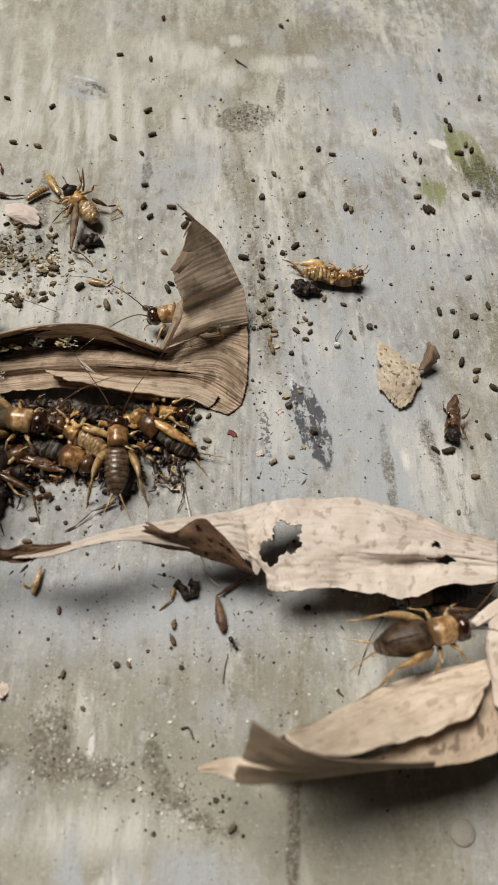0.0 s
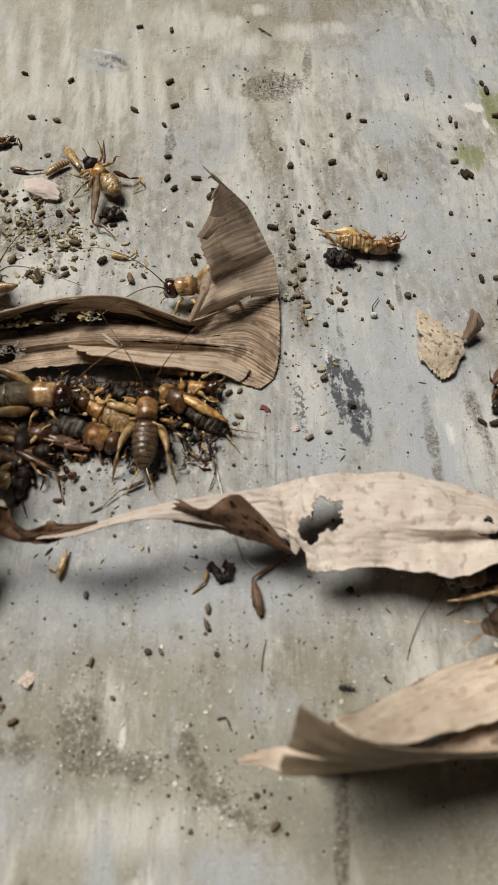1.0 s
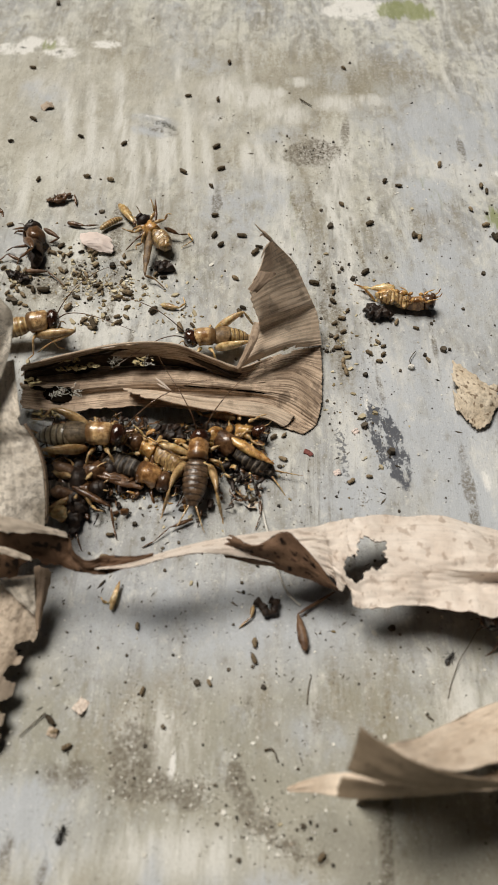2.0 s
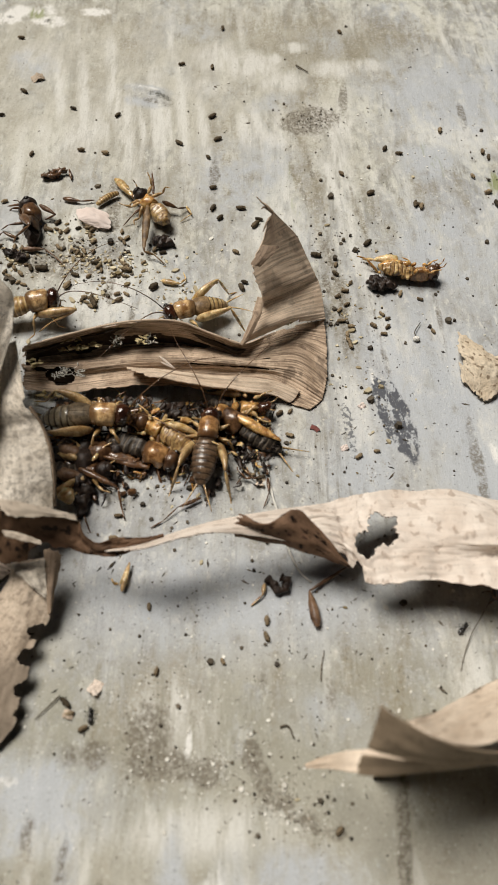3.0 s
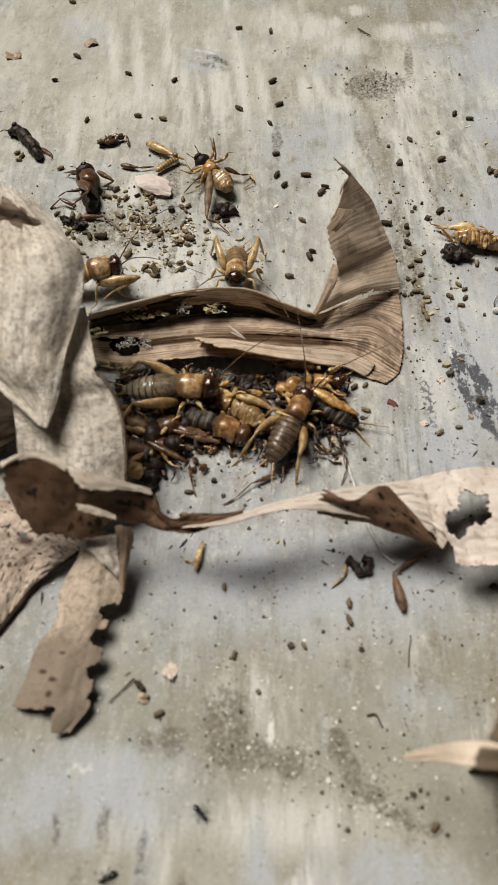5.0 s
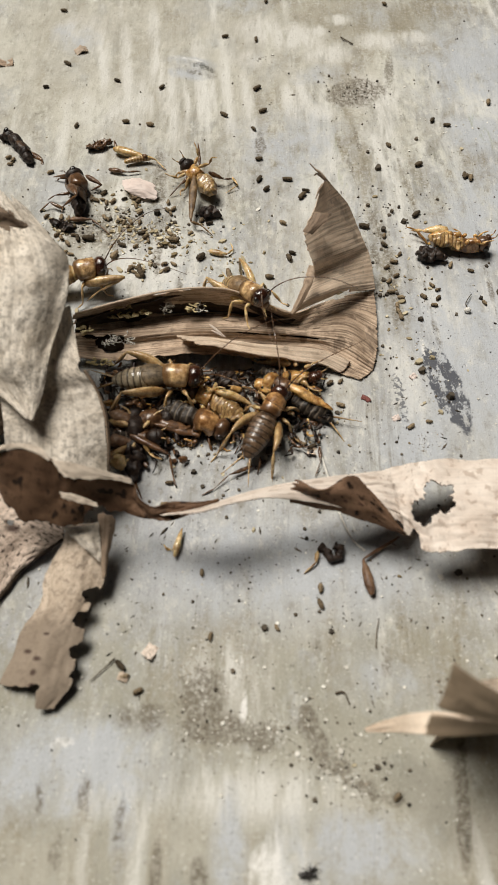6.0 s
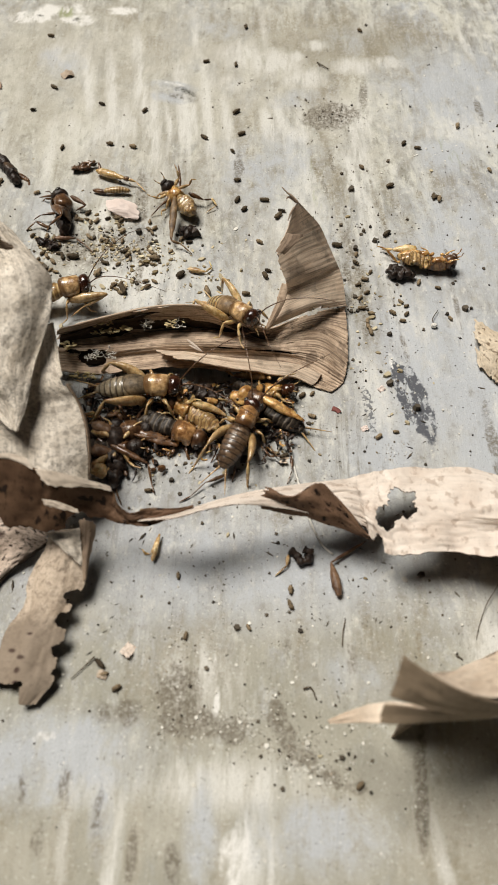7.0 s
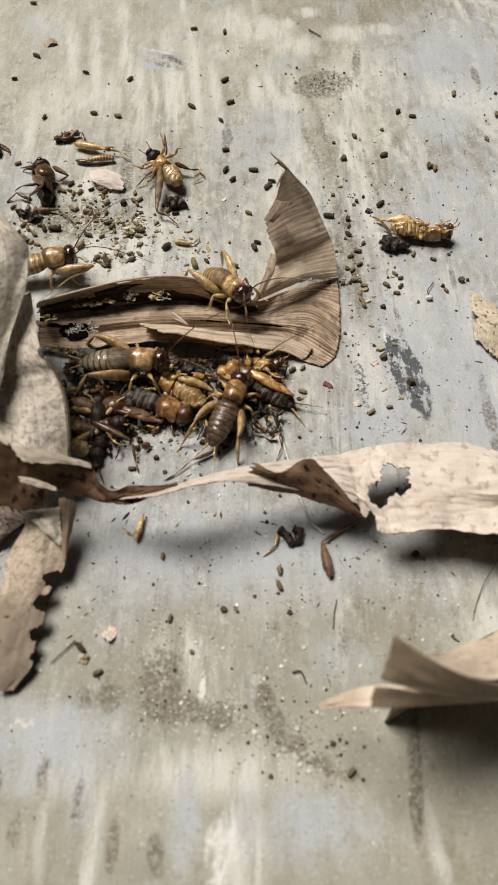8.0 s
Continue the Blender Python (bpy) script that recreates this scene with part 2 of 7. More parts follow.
# narrow runs where water has drawn dirt and lime down the sheet
run_rng = random.Random(77)
for _ in range(130):
    stain(run_rng.choice(("brown", "pale", "pale", "brown", "dirt")), run_rng.uniform(0.40, 0.66), run_rng.uniform(-105, 85), run_rng.uniform(-100, 175), run_rng.uniform(0.9, 2.2), run_rng.uniform(6, 22), run_rng.uniform(-2, 12))
for _ in range(60):
    stain(run_rng.choice(("cool", "beige", "pale", "brown")), run_rng.uniform(0.40, 0.62), run_rng.uniform(-105, 85), run_rng.uniform(-100, 185), run_rng.uniform(5, 14), run_rng.uniform(5, 16), run_rng.uniform(-30, 30))


def ground_material():
    m, nt, b = material("weathered_painted_sheet", 0.5, 0.14)
    vec = coords(nt)
    streak = coords(nt, scale=(1, 0.05, 1), turn=-3)
    smear = coords(nt, scale=(1, 0.16, 1), turn=-3)
    wide = grain(nt, coords(nt, scale=(1, 0.55, 1)), 26, 6, 0.62, 0.6)
    thin = grain(nt, streak, 620, 6, 0.72)
    mid = grain(nt, streak, 190, 5, 0.65, 0.3)
    calm = calc(nt, "MAXIMUM", blob(nt, vec, -10, -62, 120, 46, 0, 0.8, 0.3, 30), blob(nt, vec, 40, 20, 34, 50, 0, 0.8, 0.3, 30))
    lively = calc(nt, "SUBTRACT", 1.0, calc(nt, "MULTIPLY", calm, 0.72))
    runs = grain(nt, smear, 210, 7, 0.70, 0.7)
    cloud = grain(nt, vec, 90, 6, 0.68, 0.4)
    speck = grain(nt, vec, 1500, 3, 0.6)
    dust = grain(nt, vec, 3600, 2, 0.6)
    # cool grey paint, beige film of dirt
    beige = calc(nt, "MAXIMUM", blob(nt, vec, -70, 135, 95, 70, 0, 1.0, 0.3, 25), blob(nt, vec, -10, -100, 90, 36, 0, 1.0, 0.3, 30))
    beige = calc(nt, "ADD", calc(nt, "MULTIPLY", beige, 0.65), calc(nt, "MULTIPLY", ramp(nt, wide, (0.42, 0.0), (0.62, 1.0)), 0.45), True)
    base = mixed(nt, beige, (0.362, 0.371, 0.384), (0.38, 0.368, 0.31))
    base = mixed(nt, calc(nt, "MULTIPLY", calc(nt, "MULTIPLY", ramp(nt, cloud, (0.46, 0.0), (0.66, 1.0)), beige), 0.75), base, (0.27, 0.25, 0.20))
    base = mixed(nt, calc(nt, "MULTIPLY", calc(nt, "MULTIPLY", ramp(nt, runs, (0.49, 0.0), (0.61, 1.0)), lively), 0.66), base, (0.63, 0.63, 0.585))
    base = mixed(nt, calc(nt, "MULTIPLY", calc(nt, "MULTIPLY", ramp(nt, runs, (0.34, 1.0), (0.47, 0.0)), lively), 0.7), base, (0.21, 0.205, 0.165))
    cool = ramp(nt, grain(nt, coords(nt, scale=(1, 0.5, 1)), 38, 5, 0.6, 0.5), (0.46, 0.0), (0.62, 1.0))
    base = mixed(nt, calc(nt, "MULTIPLY", cool, 0.5), base, (0.40, 0.425, 0.46))
    far_half = blob(nt, vec, -10, 150, 160, 100, 0, 0.7, 0.3, 30)
    lime = grain(nt, coords(nt, scale=(1, 0.42, 1), turn=-8), 62, 8, 0.74, 0.8)
    base = mixed(nt, calc(nt, "MULTIPLY", calc(nt, "MULTIPLY", ramp(nt, lime, (0.49, 0.0), (0.58, 1.0)), far_half), 0.72), base, (0.60, 0.595, 0.525))
    base = mixed(nt, calc(nt, "MULTIPLY", calc(nt, "MULTIPLY", ramp(nt, lime, (0.38, 1.0), (0.47, 0.0)), far_half), 0.75), base, (0.29, 0.265, 0.205))
    patchy = ramp(nt, grain(nt, vec, 34, 3, 0.6), (0.45, 0.1), (0.62, 1.0))
    base = mixed(nt, calc(nt, "MULTIPLY", calc(nt, "MULTIPLY", ramp(nt, mid, (0.54, 0.0), (0.70, 1.0)), patchy), 0.65), base, (0.24, 0.225, 0.18))
    base = mixed(nt, calc(nt, "MULTIPLY", ramp(nt, mid, (0.30, 1.0), (0.42, 0.0)), 0.3), base, (0.57, 0.565, 0.53))
    base = mixed(nt, calc(nt, "MULTIPLY", calc(nt, "MULTIPLY", ramp(nt, thin, (0.53, 0.0), (0.62, 1.0)), patchy), 0.85), base, (0.20, 0.19, 0.165))
    mottle = grain(nt, coords(nt, scale=(1, 0.6, 1)), 380, 5, 0.7, 0.3)
    base = mixed(nt, calc(nt, "MULTIPLY", ramp(nt, mottle, (0.53, 0.0), (0.66, 1.0)), 0.75), base, (0.23, 0.215, 0.18))
    base = mixed(nt, calc(nt, "MULTIPLY", ramp(nt, mottle, (0.35, 1.0), (0.46, 0.0)), 0.75), base, (0.60, 0.59, 0.54))
    # stains with a shape of their own and the painted falloff, held on the sheet's points
    ragged = grain(nt, coords(nt, scale=(1, 0.55, 1)), 170, 8, 0.78, 0.3)
    drawn = grain(nt, smear, 330, 7, 0.75, 0.2)
    granular = ramp(nt, grain(nt, vec, 900, 6, 0.85), (0.40, 0.1), (0.56, 1.0))
    for layer, (colour, strength, run) in LAYERS.items():
        at = nt.nodes.new("ShaderNodeAttribute")
        at.attribute_name = layer
        uneven = calc(nt, "MULTIPLY_ADD", drawn if run else ragged, 4.6)
        uneven.node.inputs[2].default_value = -1.3
        mask = ramp(nt, calc(nt, "MULTIPLY", at.outputs["Fac"], uneven), *(((0.36, 0.0), (0.60, 1.0)) if layer in ("white", "dirt", "soot", "algae") else ((0.22, 0.0), (0.80, 1.0))))
        mask = calc(nt, "MULTIPLY", mask, strength)
        if layer in ("dirt", "brown", "soot"):
            mask = calc(nt, "MULTIPLY", mask, granular)
        base = mixed(nt, mask, base, colour)
    # the bare dark patch where the paint has flaked away, with flecks of paint left in it
    flecks = ramp(nt, grain(nt, coords(nt, scale=(1, 0.5, 1)), 420, 6, 0.75), (0.445, 0.0), (0.49, 1.0))
    bare = calc(nt, "MULTIPLY", blob(nt, vec, 19.2, 4, 3.7, 12.5, 14, 0.10, 0.2, 260), flecks)
    bare2 = calc(nt, "MULTIPLY", blob(nt, vec, 8, 1, 1.2, 7, 6, 0.2, 0.5, 400), ramp(nt, grain(nt, vec, 900, 3, 0.6), (0.46, 1.0), (0.50, 0.0)))
    base = mixed(nt, calc(nt, "MAXIMUM", bare, calc(nt, "MULTIPLY", bare2, 0.8)), base, (0.085, 0.09, 0.105))
    # dust and specks
    base = mixed(nt, calc(nt, "MULTIPLY", ramp(nt, speck, (0.63, 0.0), (0.70, 1.0)), 0.7), base, (0.10, 0.09, 0.07))
    base = mixed(nt, calc(nt, "MULTIPLY", ramp(nt, speck, (0.31, 1.0), (0.38, 0.0)), 0.55), base, (0.72, 0.71, 0.66))
    base = mixed(nt, calc(nt, "MULTIPLY", ramp(nt, dust, (0.54, 0.0), (0.68, 1.0)), 0.32), base, (0.17, 0.16, 0.135))
    nt.links.new(base, b.inputs["Base Color"])
    nt.links.new(ramp(nt, mid, (0.3, 0.42), (0.7, 0.68)), b.inputs["Roughness"])
    relief(nt, b, calc(nt, "ADD", calc(nt, "MULTIPLY", thin, 0.35), calc(nt, "ADD", calc(nt, "MULTIPLY", runs, 0.8), calc(nt, "MULTIPLY", calc(nt, "ADD", speck, dust), 0.22))), 0.0006, 0.55)
    return m


def leaf_material(name, dark, pale, spots=0.3, vein=0.25, rough=0.62, through_light=0.22, spot_colour=(0.05, 0.035, 0.025), spot_scale=420, vein_scale=1500, lengthwise="U", mottle=0.0, depth=0.0005, band=0.6, aged=None, marks=()):
    """A dried leaf: veins along U, blotches, brown spots, some light let through."""
    m, nt, b = material(name, rough, 0.12)
    uv = coords(nt, "UV")
    along = coords(nt, "UV", scale=(0.03, 1, 1) if lengthwise == "U" else (1, 0.03, 1))
    veins = grain(nt, along, vein_scale, 5, 0.65)
    broad = grain(nt, coords(nt, "UV", scale=(0.12, 1, 1) if lengthwise == "U" else (1, 0.12, 1)), vein_scale * 0.17, 4, 0.6, 0.3)
    blotch = grain(nt, uv, 110, 6, 0.68, 0.4)
    freck = grain(nt, uv, spot_scale, 3, 0.5)
    colour = mixed(nt, ramp(nt, blotch, (0.34, 0.0), (0.66, 1.0)), dark, pale)
    colour = mixed(nt, calc(nt, "MULTIPLY", ramp(nt, veins, (0.50, 0.0), (0.59, 1.0)), vein), colour, tuple(c * 0.42 for c in dark))
    colour = mixed(nt, calc(nt, "MULTIPLY", ramp(nt, broad, (0.52, 0.0), (0.72, 1.0)), vein * band), colour, tuple(c * 0.55 for c in dark))
    colour = mixed(nt, calc(nt, "MULTIPLY", ramp(nt, freck, (0.575, 0.0), (0.635, 1.0)), spots), colour, spot_colour)
    colour = mixed(nt, calc(nt, "MULTIPLY", ramp(nt, grain(nt, uv, spot_scale * 2.4, 4, 0.65), (0.56, 0.0), (0.68, 1.0)), spots * 0.7), colour, tuple(c * 0.45 for c in dark))
    colour = mixed(nt, calc(nt, "MULTIPLY", ramp(nt, grain(nt, uv, 55, 5, 0.7, 0.8), (0.53, 0.0), (0.66, 1.0)), spots * 0.6), colour, tuple(c * 0.55 for c in dark))
    if mottle:
        dots = ramp(nt, grain(nt, uv, 1000, 5, 0.75), (0.49, 0.0), (0.575, 1.0))
        patch = ramp(nt, grain(nt, uv, 48, 4, 0.6, 0.5), (0.48, 0.0), (0.66, 1.0))
        colour = mixed(nt, calc(nt, "MULTIPLY", patch, mottle * 0.65), colour, tuple(c * 0.62 for c in dark))
        clouds = ramp(nt, grain(nt, uv, 75, 5, 0.7, 0.6), (0.40, 0.35), (0.60, 1.0))
        colour = mixed(nt, calc(nt, "MULTIPLY", calc(nt, "MULTIPLY", dots, clouds), mottle), colour, tuple(c * 0.33 for c in dark))
        colour = mixed(nt, calc(nt, "MULTIPLY", ramp(nt, grain(nt, uv, 260, 6, 0.75, 0.5), (0.52, 0.0), (0.68, 1.0)), mottle * 0.7), colour, tuple(c * 0.6 for c in dark))
    if aged:
        colour = mixed(nt, calc(nt, "MULTIPLY", blob(nt, uv, *aged), 0.78), colour, tuple(c * 0.55 for c in dark))
    for mark in marks:
        colour = mixed(nt, calc(nt, "MULTIPLY", blob(nt, uv, *mark, 0, 0.5, 0.2, 500), 0.85), colour, (0.05, 0.026, 0.022))
    nt.links.new(colour, b.inputs["Base Color"])
    relief(nt, b, calc(nt, "ADD", calc(nt, "MULTIPLY", veins, 1.0), calc(nt, "MULTIPLY", broad, band * 2)), depth, 0.55)
    tr = nt.nodes.new("ShaderNodeBsdfTranslucent")
    nt.links.new(colour, tr.inputs["Color"])
    mx = nt.nodes.new("ShaderNodeMixShader")
    mx.inputs[0].default_value = through_light
    nt.links.new(b.outputs[0], mx.inputs[1])
    nt.links.new(tr.outputs[0], mx.inputs[2])
    nt.links.new(mx.outputs[0], nt.nodes["Material Output"].inputs["Surface"])
    return m


def chitin(name, colour, other, rough=0.3, spec=0.5, scale=900, band=None, bands=8, skin=0.0):
    """An insect's shell; band: the colour of the pale rear edges of its rings, along U."""
    m, nt, b = material(name, rough, spec * 0.7)
    vec = coords(nt)
    patches = grain(nt, vec, scale * 0.8, 5, 0.65)
    col = mixed(nt, ramp(nt, patches, (0.38, 0.0), (0.62, 1.0)), colour, other)
    col = mixed(nt, calc(nt, "MULTIPLY", ramp(nt, grain(nt, vec, scale * 2.5, 4, 0.7), (0.52, 0.0), (0.68, 1.0)), 0.5), col, tuple(c * 0.30 for c in colour))
    col = mixed(nt, calc(nt, "MULTIPLY", ramp(nt, grain(nt, vec, scale * 0.45, 5, 0.7, 0.6), (0.54, 0.0), (0.70, 1.0)), 0.5), col, tuple(c * k for c, k in zip(colour, (0.62, 0.40, 0.32))))
    col = mixed(nt, calc(nt, "MULTIPLY", ramp(nt, grain(nt, vec, 230, 4, 0.7, 0.5), (0.46, 0.0), (0.66, 1.0)), 0.6), col, tuple(c * k for c, k in zip(colour, (0.34, 0.24, 0.2))))
    if band:
        sep = nt.nodes.new("ShaderNodeSeparateXYZ")
        nt.links.new(coords(nt, "UV"), sep.inputs[0])
        saw = calc(nt, "FRACT", calc(nt, "MULTIPLY", sep.outputs[0], bands))
        col = mixed(nt, calc(nt, "MULTIPLY", ramp(nt, saw, (0.0, 1.0), (0.20, 0.95), (0.34, 0.0), (1.0, 0.0)), 0.9), col, band)
    nt.links.new(col, b.inputs["Base Color"])
    b.inputs["Subsurface Weight"].default_value = skin
    b.inputs["Subsurface Radius"].default_value = (0.0012, 0.0006, 0.0003)
    b.inputs["Coat Weight"].default_value = 0.5 if rough < 0.35 else 0.0
    b.inputs["Coat Roughness"].default_value = 0.12
    relief(nt, b, grain(nt, vec, scale * 1.6, 5, 0.7), 0.00025, 0.6)
    return m


def crumb_material(name, a, c, rough=0.85):
    m, nt, b = material(name, rough, 0.25)
    vec = coords(nt)
    tone = calc(nt, "ADD", calc(nt, "MULTIPLY", random_value(nt), 0.55), calc(nt, "MULTIPLY", ramp(nt, grain(nt, vec, 1300, 5, 0.75), (0.35, 0.0), (0.65, 1.0)), 0.5))
    nt.links.new(ramp(nt, tone, (0.12, a), (0.9, c)), b.inputs["Base Color"])
    relief(nt, b, grain(nt, vec, 2200, 5, 0.75), 0.0005, 1.0)
    return m


def island_material(name, a, c, rough=0.8):
    m, nt, b = material(name, rough, 0.25)
    geo = nt.nodes.new("ShaderNodeNewGeometry")
    nt.links.new(ramp(nt, geo.outputs["Random Per Island"], (0.0, a), (1.0, c)), b.inputs["Base Color"])
    return m


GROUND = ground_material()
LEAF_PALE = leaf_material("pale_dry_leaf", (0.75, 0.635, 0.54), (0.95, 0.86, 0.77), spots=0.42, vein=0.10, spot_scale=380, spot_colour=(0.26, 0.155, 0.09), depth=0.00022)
# spotted brown underside, darkened further for the shade on the twisted strip
LEAF_UNDER = leaf_material("brown_shaded_leaf_underside", (0.085, 0.047, 0.028), (0.18, 0.108, 0.066), spots=0.95, vein=0.1, spot_scale=480, through_light=0.03, spot_colour=(0.02, 0.013, 0.01), depth=0.0002)
LEAF_FIBRE = leaf_material("fibrous_tan_leaf", (0.31, 0.222, 0.156), (0.72, 0.565, 0.425), spots=0.6, vein=0.8, vein_scale=2300, through_light=0.06, spot_scale=200, spot_colour=(0.09, 0.06, 0.042), depth=0.00022, band=0.55)
# lit copy of the fibrous leaf: lip, flap and rim brightened in colour
LEAF_LIT = leaf_material("lit_fibrous_leaf", (0.60, 0.465, 0.345), (0.94, 0.79, 0.63), spots=0.35, vein=0.5, vein_scale=2300, through_light=0.24, spot_scale=200, spot_colour=(0.16, 0.11, 0.075), depth=0.00018, band=0.15)
# darker copy of the buff leaf: its upright side's shade put into colour
LEAF_OUTER_SHADED = leaf_material("shaded_tan_leaf_side", (0.25, 0.19, 0.13), (0.37, 0.285, 0.2), spots=0.25, vein=0.25, through_light=0.05, depth=0.0002)
# flecked fold, its tan darkened for the shade deep inside the roll
LEAF_INNER = leaf_material("flecked_shaded_leaf_inside", (0.44, 0.34, 0.25), (0.66, 0.53, 0.405), spots=0.7, vein=0.2, spot_scale=330, through_light=0.05, spot_colour=(0.10, 0.065, 0.045), depth=0.0002)
# brown of turned leaf parts, also used to paint a facet's shade
LEAF_SHADE = leaf_material("brown_and_shaded_leaf_side", (0.22, 0.160, 0.115), (0.38, 0.285, 0.205), spots=0.6, vein=0.5, vein_scale=1500, through_light=0.06, spot_scale=420, spot_colour=(0.05, 0.034, 0.025))
LEAF_RIM = leaf_material("pale_grey_leaf_rim", (0.50, 0.42, 0.335), (0.80, 0.70, 0.59), spots=0.35, vein=0.1, through_light=0.10, depth=0.0002)
LEAF_TURNED = leaf_material("dark_spotted_turned_leaf", (0.085, 0.050, 0.032), (0.27, 0.165, 0.105), spots=1.0, vein=0.1, spot_scale=360, through_light=0.05, spot_colour=(0.012, 0.008, 0.006), depth=0.0002, marks=((3.5, 3.5, 1.6, 1.4), (8.5, 5.5, 1.0, 0.8), (12, 3.6, 0.8, 0.7), (6.2, 2.2, 0.7, 0.6), (15.5, 4.4, 0.9, 0.6)))
LEAF_GREY = leaf_material("grey_mottled_leaf", (0.57, 0.495, 0.40), (0.95, 0.88, 0.78), spots=0.38, vein=0.32, vein_scale=900, spot_scale=420, through_light=0.10, spot_colour=(0.14, 0.105, 0.08), lengthwise="V", mottle=0.72, depth=0.00016, band=1.3)
LEAF_BROWN = leaf_material("speckled_brown_leaf", (0.41, 0.325, 0.245), (0.70, 0.59, 0.475), spots=0.45, vein=0.06, spot_scale=700, through_light=0.10, spot_colour=(0.09, 0.06, 0.045), lengthwise="V", mottle=0.5, depth=0.0002, aged=(6, 30, 13, 14, -8, 0.35, 0.3, 190), marks=((5.5, 20.5, 0.9, 0.5), (5.4, 25.2, 1.2, 0.7), (5.5, 27.7, 0.9, 1.0), (5.9, 30.2, 1.0, 0.7), (3.0, 24.0, 1.2, 0.7)))
LEAF_SPECK = leaf_material("dark_speckled_pinkish_leaf", (0.52, 0.41, 0.33), (0.84, 0.70, 0.59), spots=1.0, vein=0.05, spot_scale=900, through_light=0.10, spot_colour=(0.04, 0.026, 0.02), lengthwise="V", mottle=1.0, depth=0.00015, marks=((9.5, 8.5, 2.2, 1.8), (17, 17, 1.8, 1.3)))
LEAF_BUFF = leaf_material("buff_dry_leaf", (0.64, 0.51, 0.39), (0.87, 0.745, 0.61), spots=0.35, vein=0.2, spot_scale=260, spot_colour=(0.28, 0.18, 0.11), through_light=0.08, depth=0.0003)
# dark brown leaf, colour lowered further for the deep shade it lies in
LEAF_DARK = leaf_material("dark_shaded_leaf", (0.032, 0.022, 0.016), (0.085, 0.060, 0.040), spots=0.5, vein=0.4, through_light=0.02)
LEAF_FLAKE = leaf_material("mottled_leaf_flake", (0.62, 0.51, 0.375), (0.88, 0.785, 0.64), spots=0.85, vein=0.08, spot_scale=760, spot_colour=(0.16, 0.10, 0.055), mottle=0.6, depth=0.00025)
FLAKE_PINK = leaf_material("pinkish_paper_flake", (0.78, 0.66, 0.60), (0.90, 0.81, 0.76), spots=0.1, vein=0.1)

RINGS = chitin("ringed_dark_abdomen", (0.088, 0.060, 0.042), (0.20, 0.145, 0.102), 0.30, 0.55, 900, (0.018, 0.012, 0.009), 9)
RINGS_HONEY = chitin("ringed_honey_abdomen", (0.27, 0.175, 0.07), (0.56, 0.40, 0.19), 0.26, 0.55, 700, (0.09, 0.055, 0.028), 9, 0.2)
RINGS_BROWN = chitin("ringed_brown_abdomen", (0.075, 0.046, 0.027), (0.20, 0.128, 0.076), 0.30, 0.55, 900, (0.014, 0.009, 0.006), 9)
RINGS_PALE = chitin("ringed_pale_olive_abdomen", (0.22, 0.18, 0.115), (0.42, 0.355, 0.25), 0.34, 0.5, 800, (0.05, 0.036, 0.022), 9)
WING_HONEY = chitin("honey_brown_wing", (0.12, 0.073, 0.034), (0.30, 0.20, 0.105), 0.42, 0.4, 700)
RINGS_AMBER = chitin("ringed_amber_abdomen", (0.21, 0.12, 0.043), (0.45, 0.29, 0.12), 0.28, 0.55, 700, (0.56, 0.41, 0.20), 9, 0.15)
RINGS_GREY = chitin("ringed_dry_abdomen", (0.016, 0.013, 0.011), (0.05, 0.038, 0.028), 0.38, 0.45, 1200, (0.12, 0.095, 0.07), 9)
RINGS_STRAW = chitin("ringed_straw_abdomen", (0.27, 0.165, 0.065), (0.66, 0.46, 0.21), 0.32, 0.5, 900, (0.12, 0.064, 0.027), 9, 0.15)
SADDLE = chitin("amber_neck_plate", (0.17, 0.075, 0.026), (0.62, 0.35, 0.14), 0.24, 0.55, 560, (0.07, 0.03, 0.012), 1)
CREAM = chitin("pale_ochre_neck_plate", (0.24, 0.115, 0.04), (0.84, 0.58, 0.29), 0.24, 0.55, 520, (0.10, 0.05, 0.02), 1)
SKULL = chitin("dark_glossy_head", (0.022, 0.008, 0.005), (0.085, 0.030, 0.013), 0.08, 0.8, 700)
EYE = chitin("black_eye", (0.012, 0.010, 0.009), (0.03, 0.022, 0.018), 0.1, 0.6, 900)
LIMB = chitin("tan_leg", (0.28, 0.165, 0.065), (0.66, 0.47, 0.235), 0.28, 0.55, 600, skin=0.15)
LIMB_BROWN = chitin("dull_brown_leg", (0.10, 0.055, 0.032), (0.24, 0.145, 0.085), 0.36, 0.45, 600)
LIMB_DARK = chitin("dark_leg", (0.058, 0.027, 0.012), (0.19, 0.098, 0.044), 0.28, 0.55, 800)
STRAW = chitin("straw_coloured_body", (0.42, 0.26, 0.085), (0.86, 0.66, 0.36), 0.30, 0.5, 700, skin=0.2)
OCHRE = chitin("ochre_body", (0.30, 0.14, 0.038), (0.82, 0.51, 0.19), 0.24, 0.6, 800, skin=0.2)
HUSK = chitin("blackened_husk", (0.011, 0.007, 0.006), (0.045, 0.028, 0.019), 0.42, 0.45, 1100)
WING = chitin("dark_brown_wing", (0.026, 0.015, 0.009), (0.11, 0.068, 0.038), 0.40, 0.5, 700)
WING_PALE = chitin("dull_straw_wing", (0.06, 0.044, 0.028), (0.19, 0.14, 0.085), 0.48, 0.35, 700)
PELLET = crumb_material("dropping", (0.105, 0.076, 0.046), (0.40, 0.305, 0.19))
PELLET_DARK = crumb_material("dark_dropping", (0.026, 0.020, 0.013), (0.16, 0.12, 0.075))
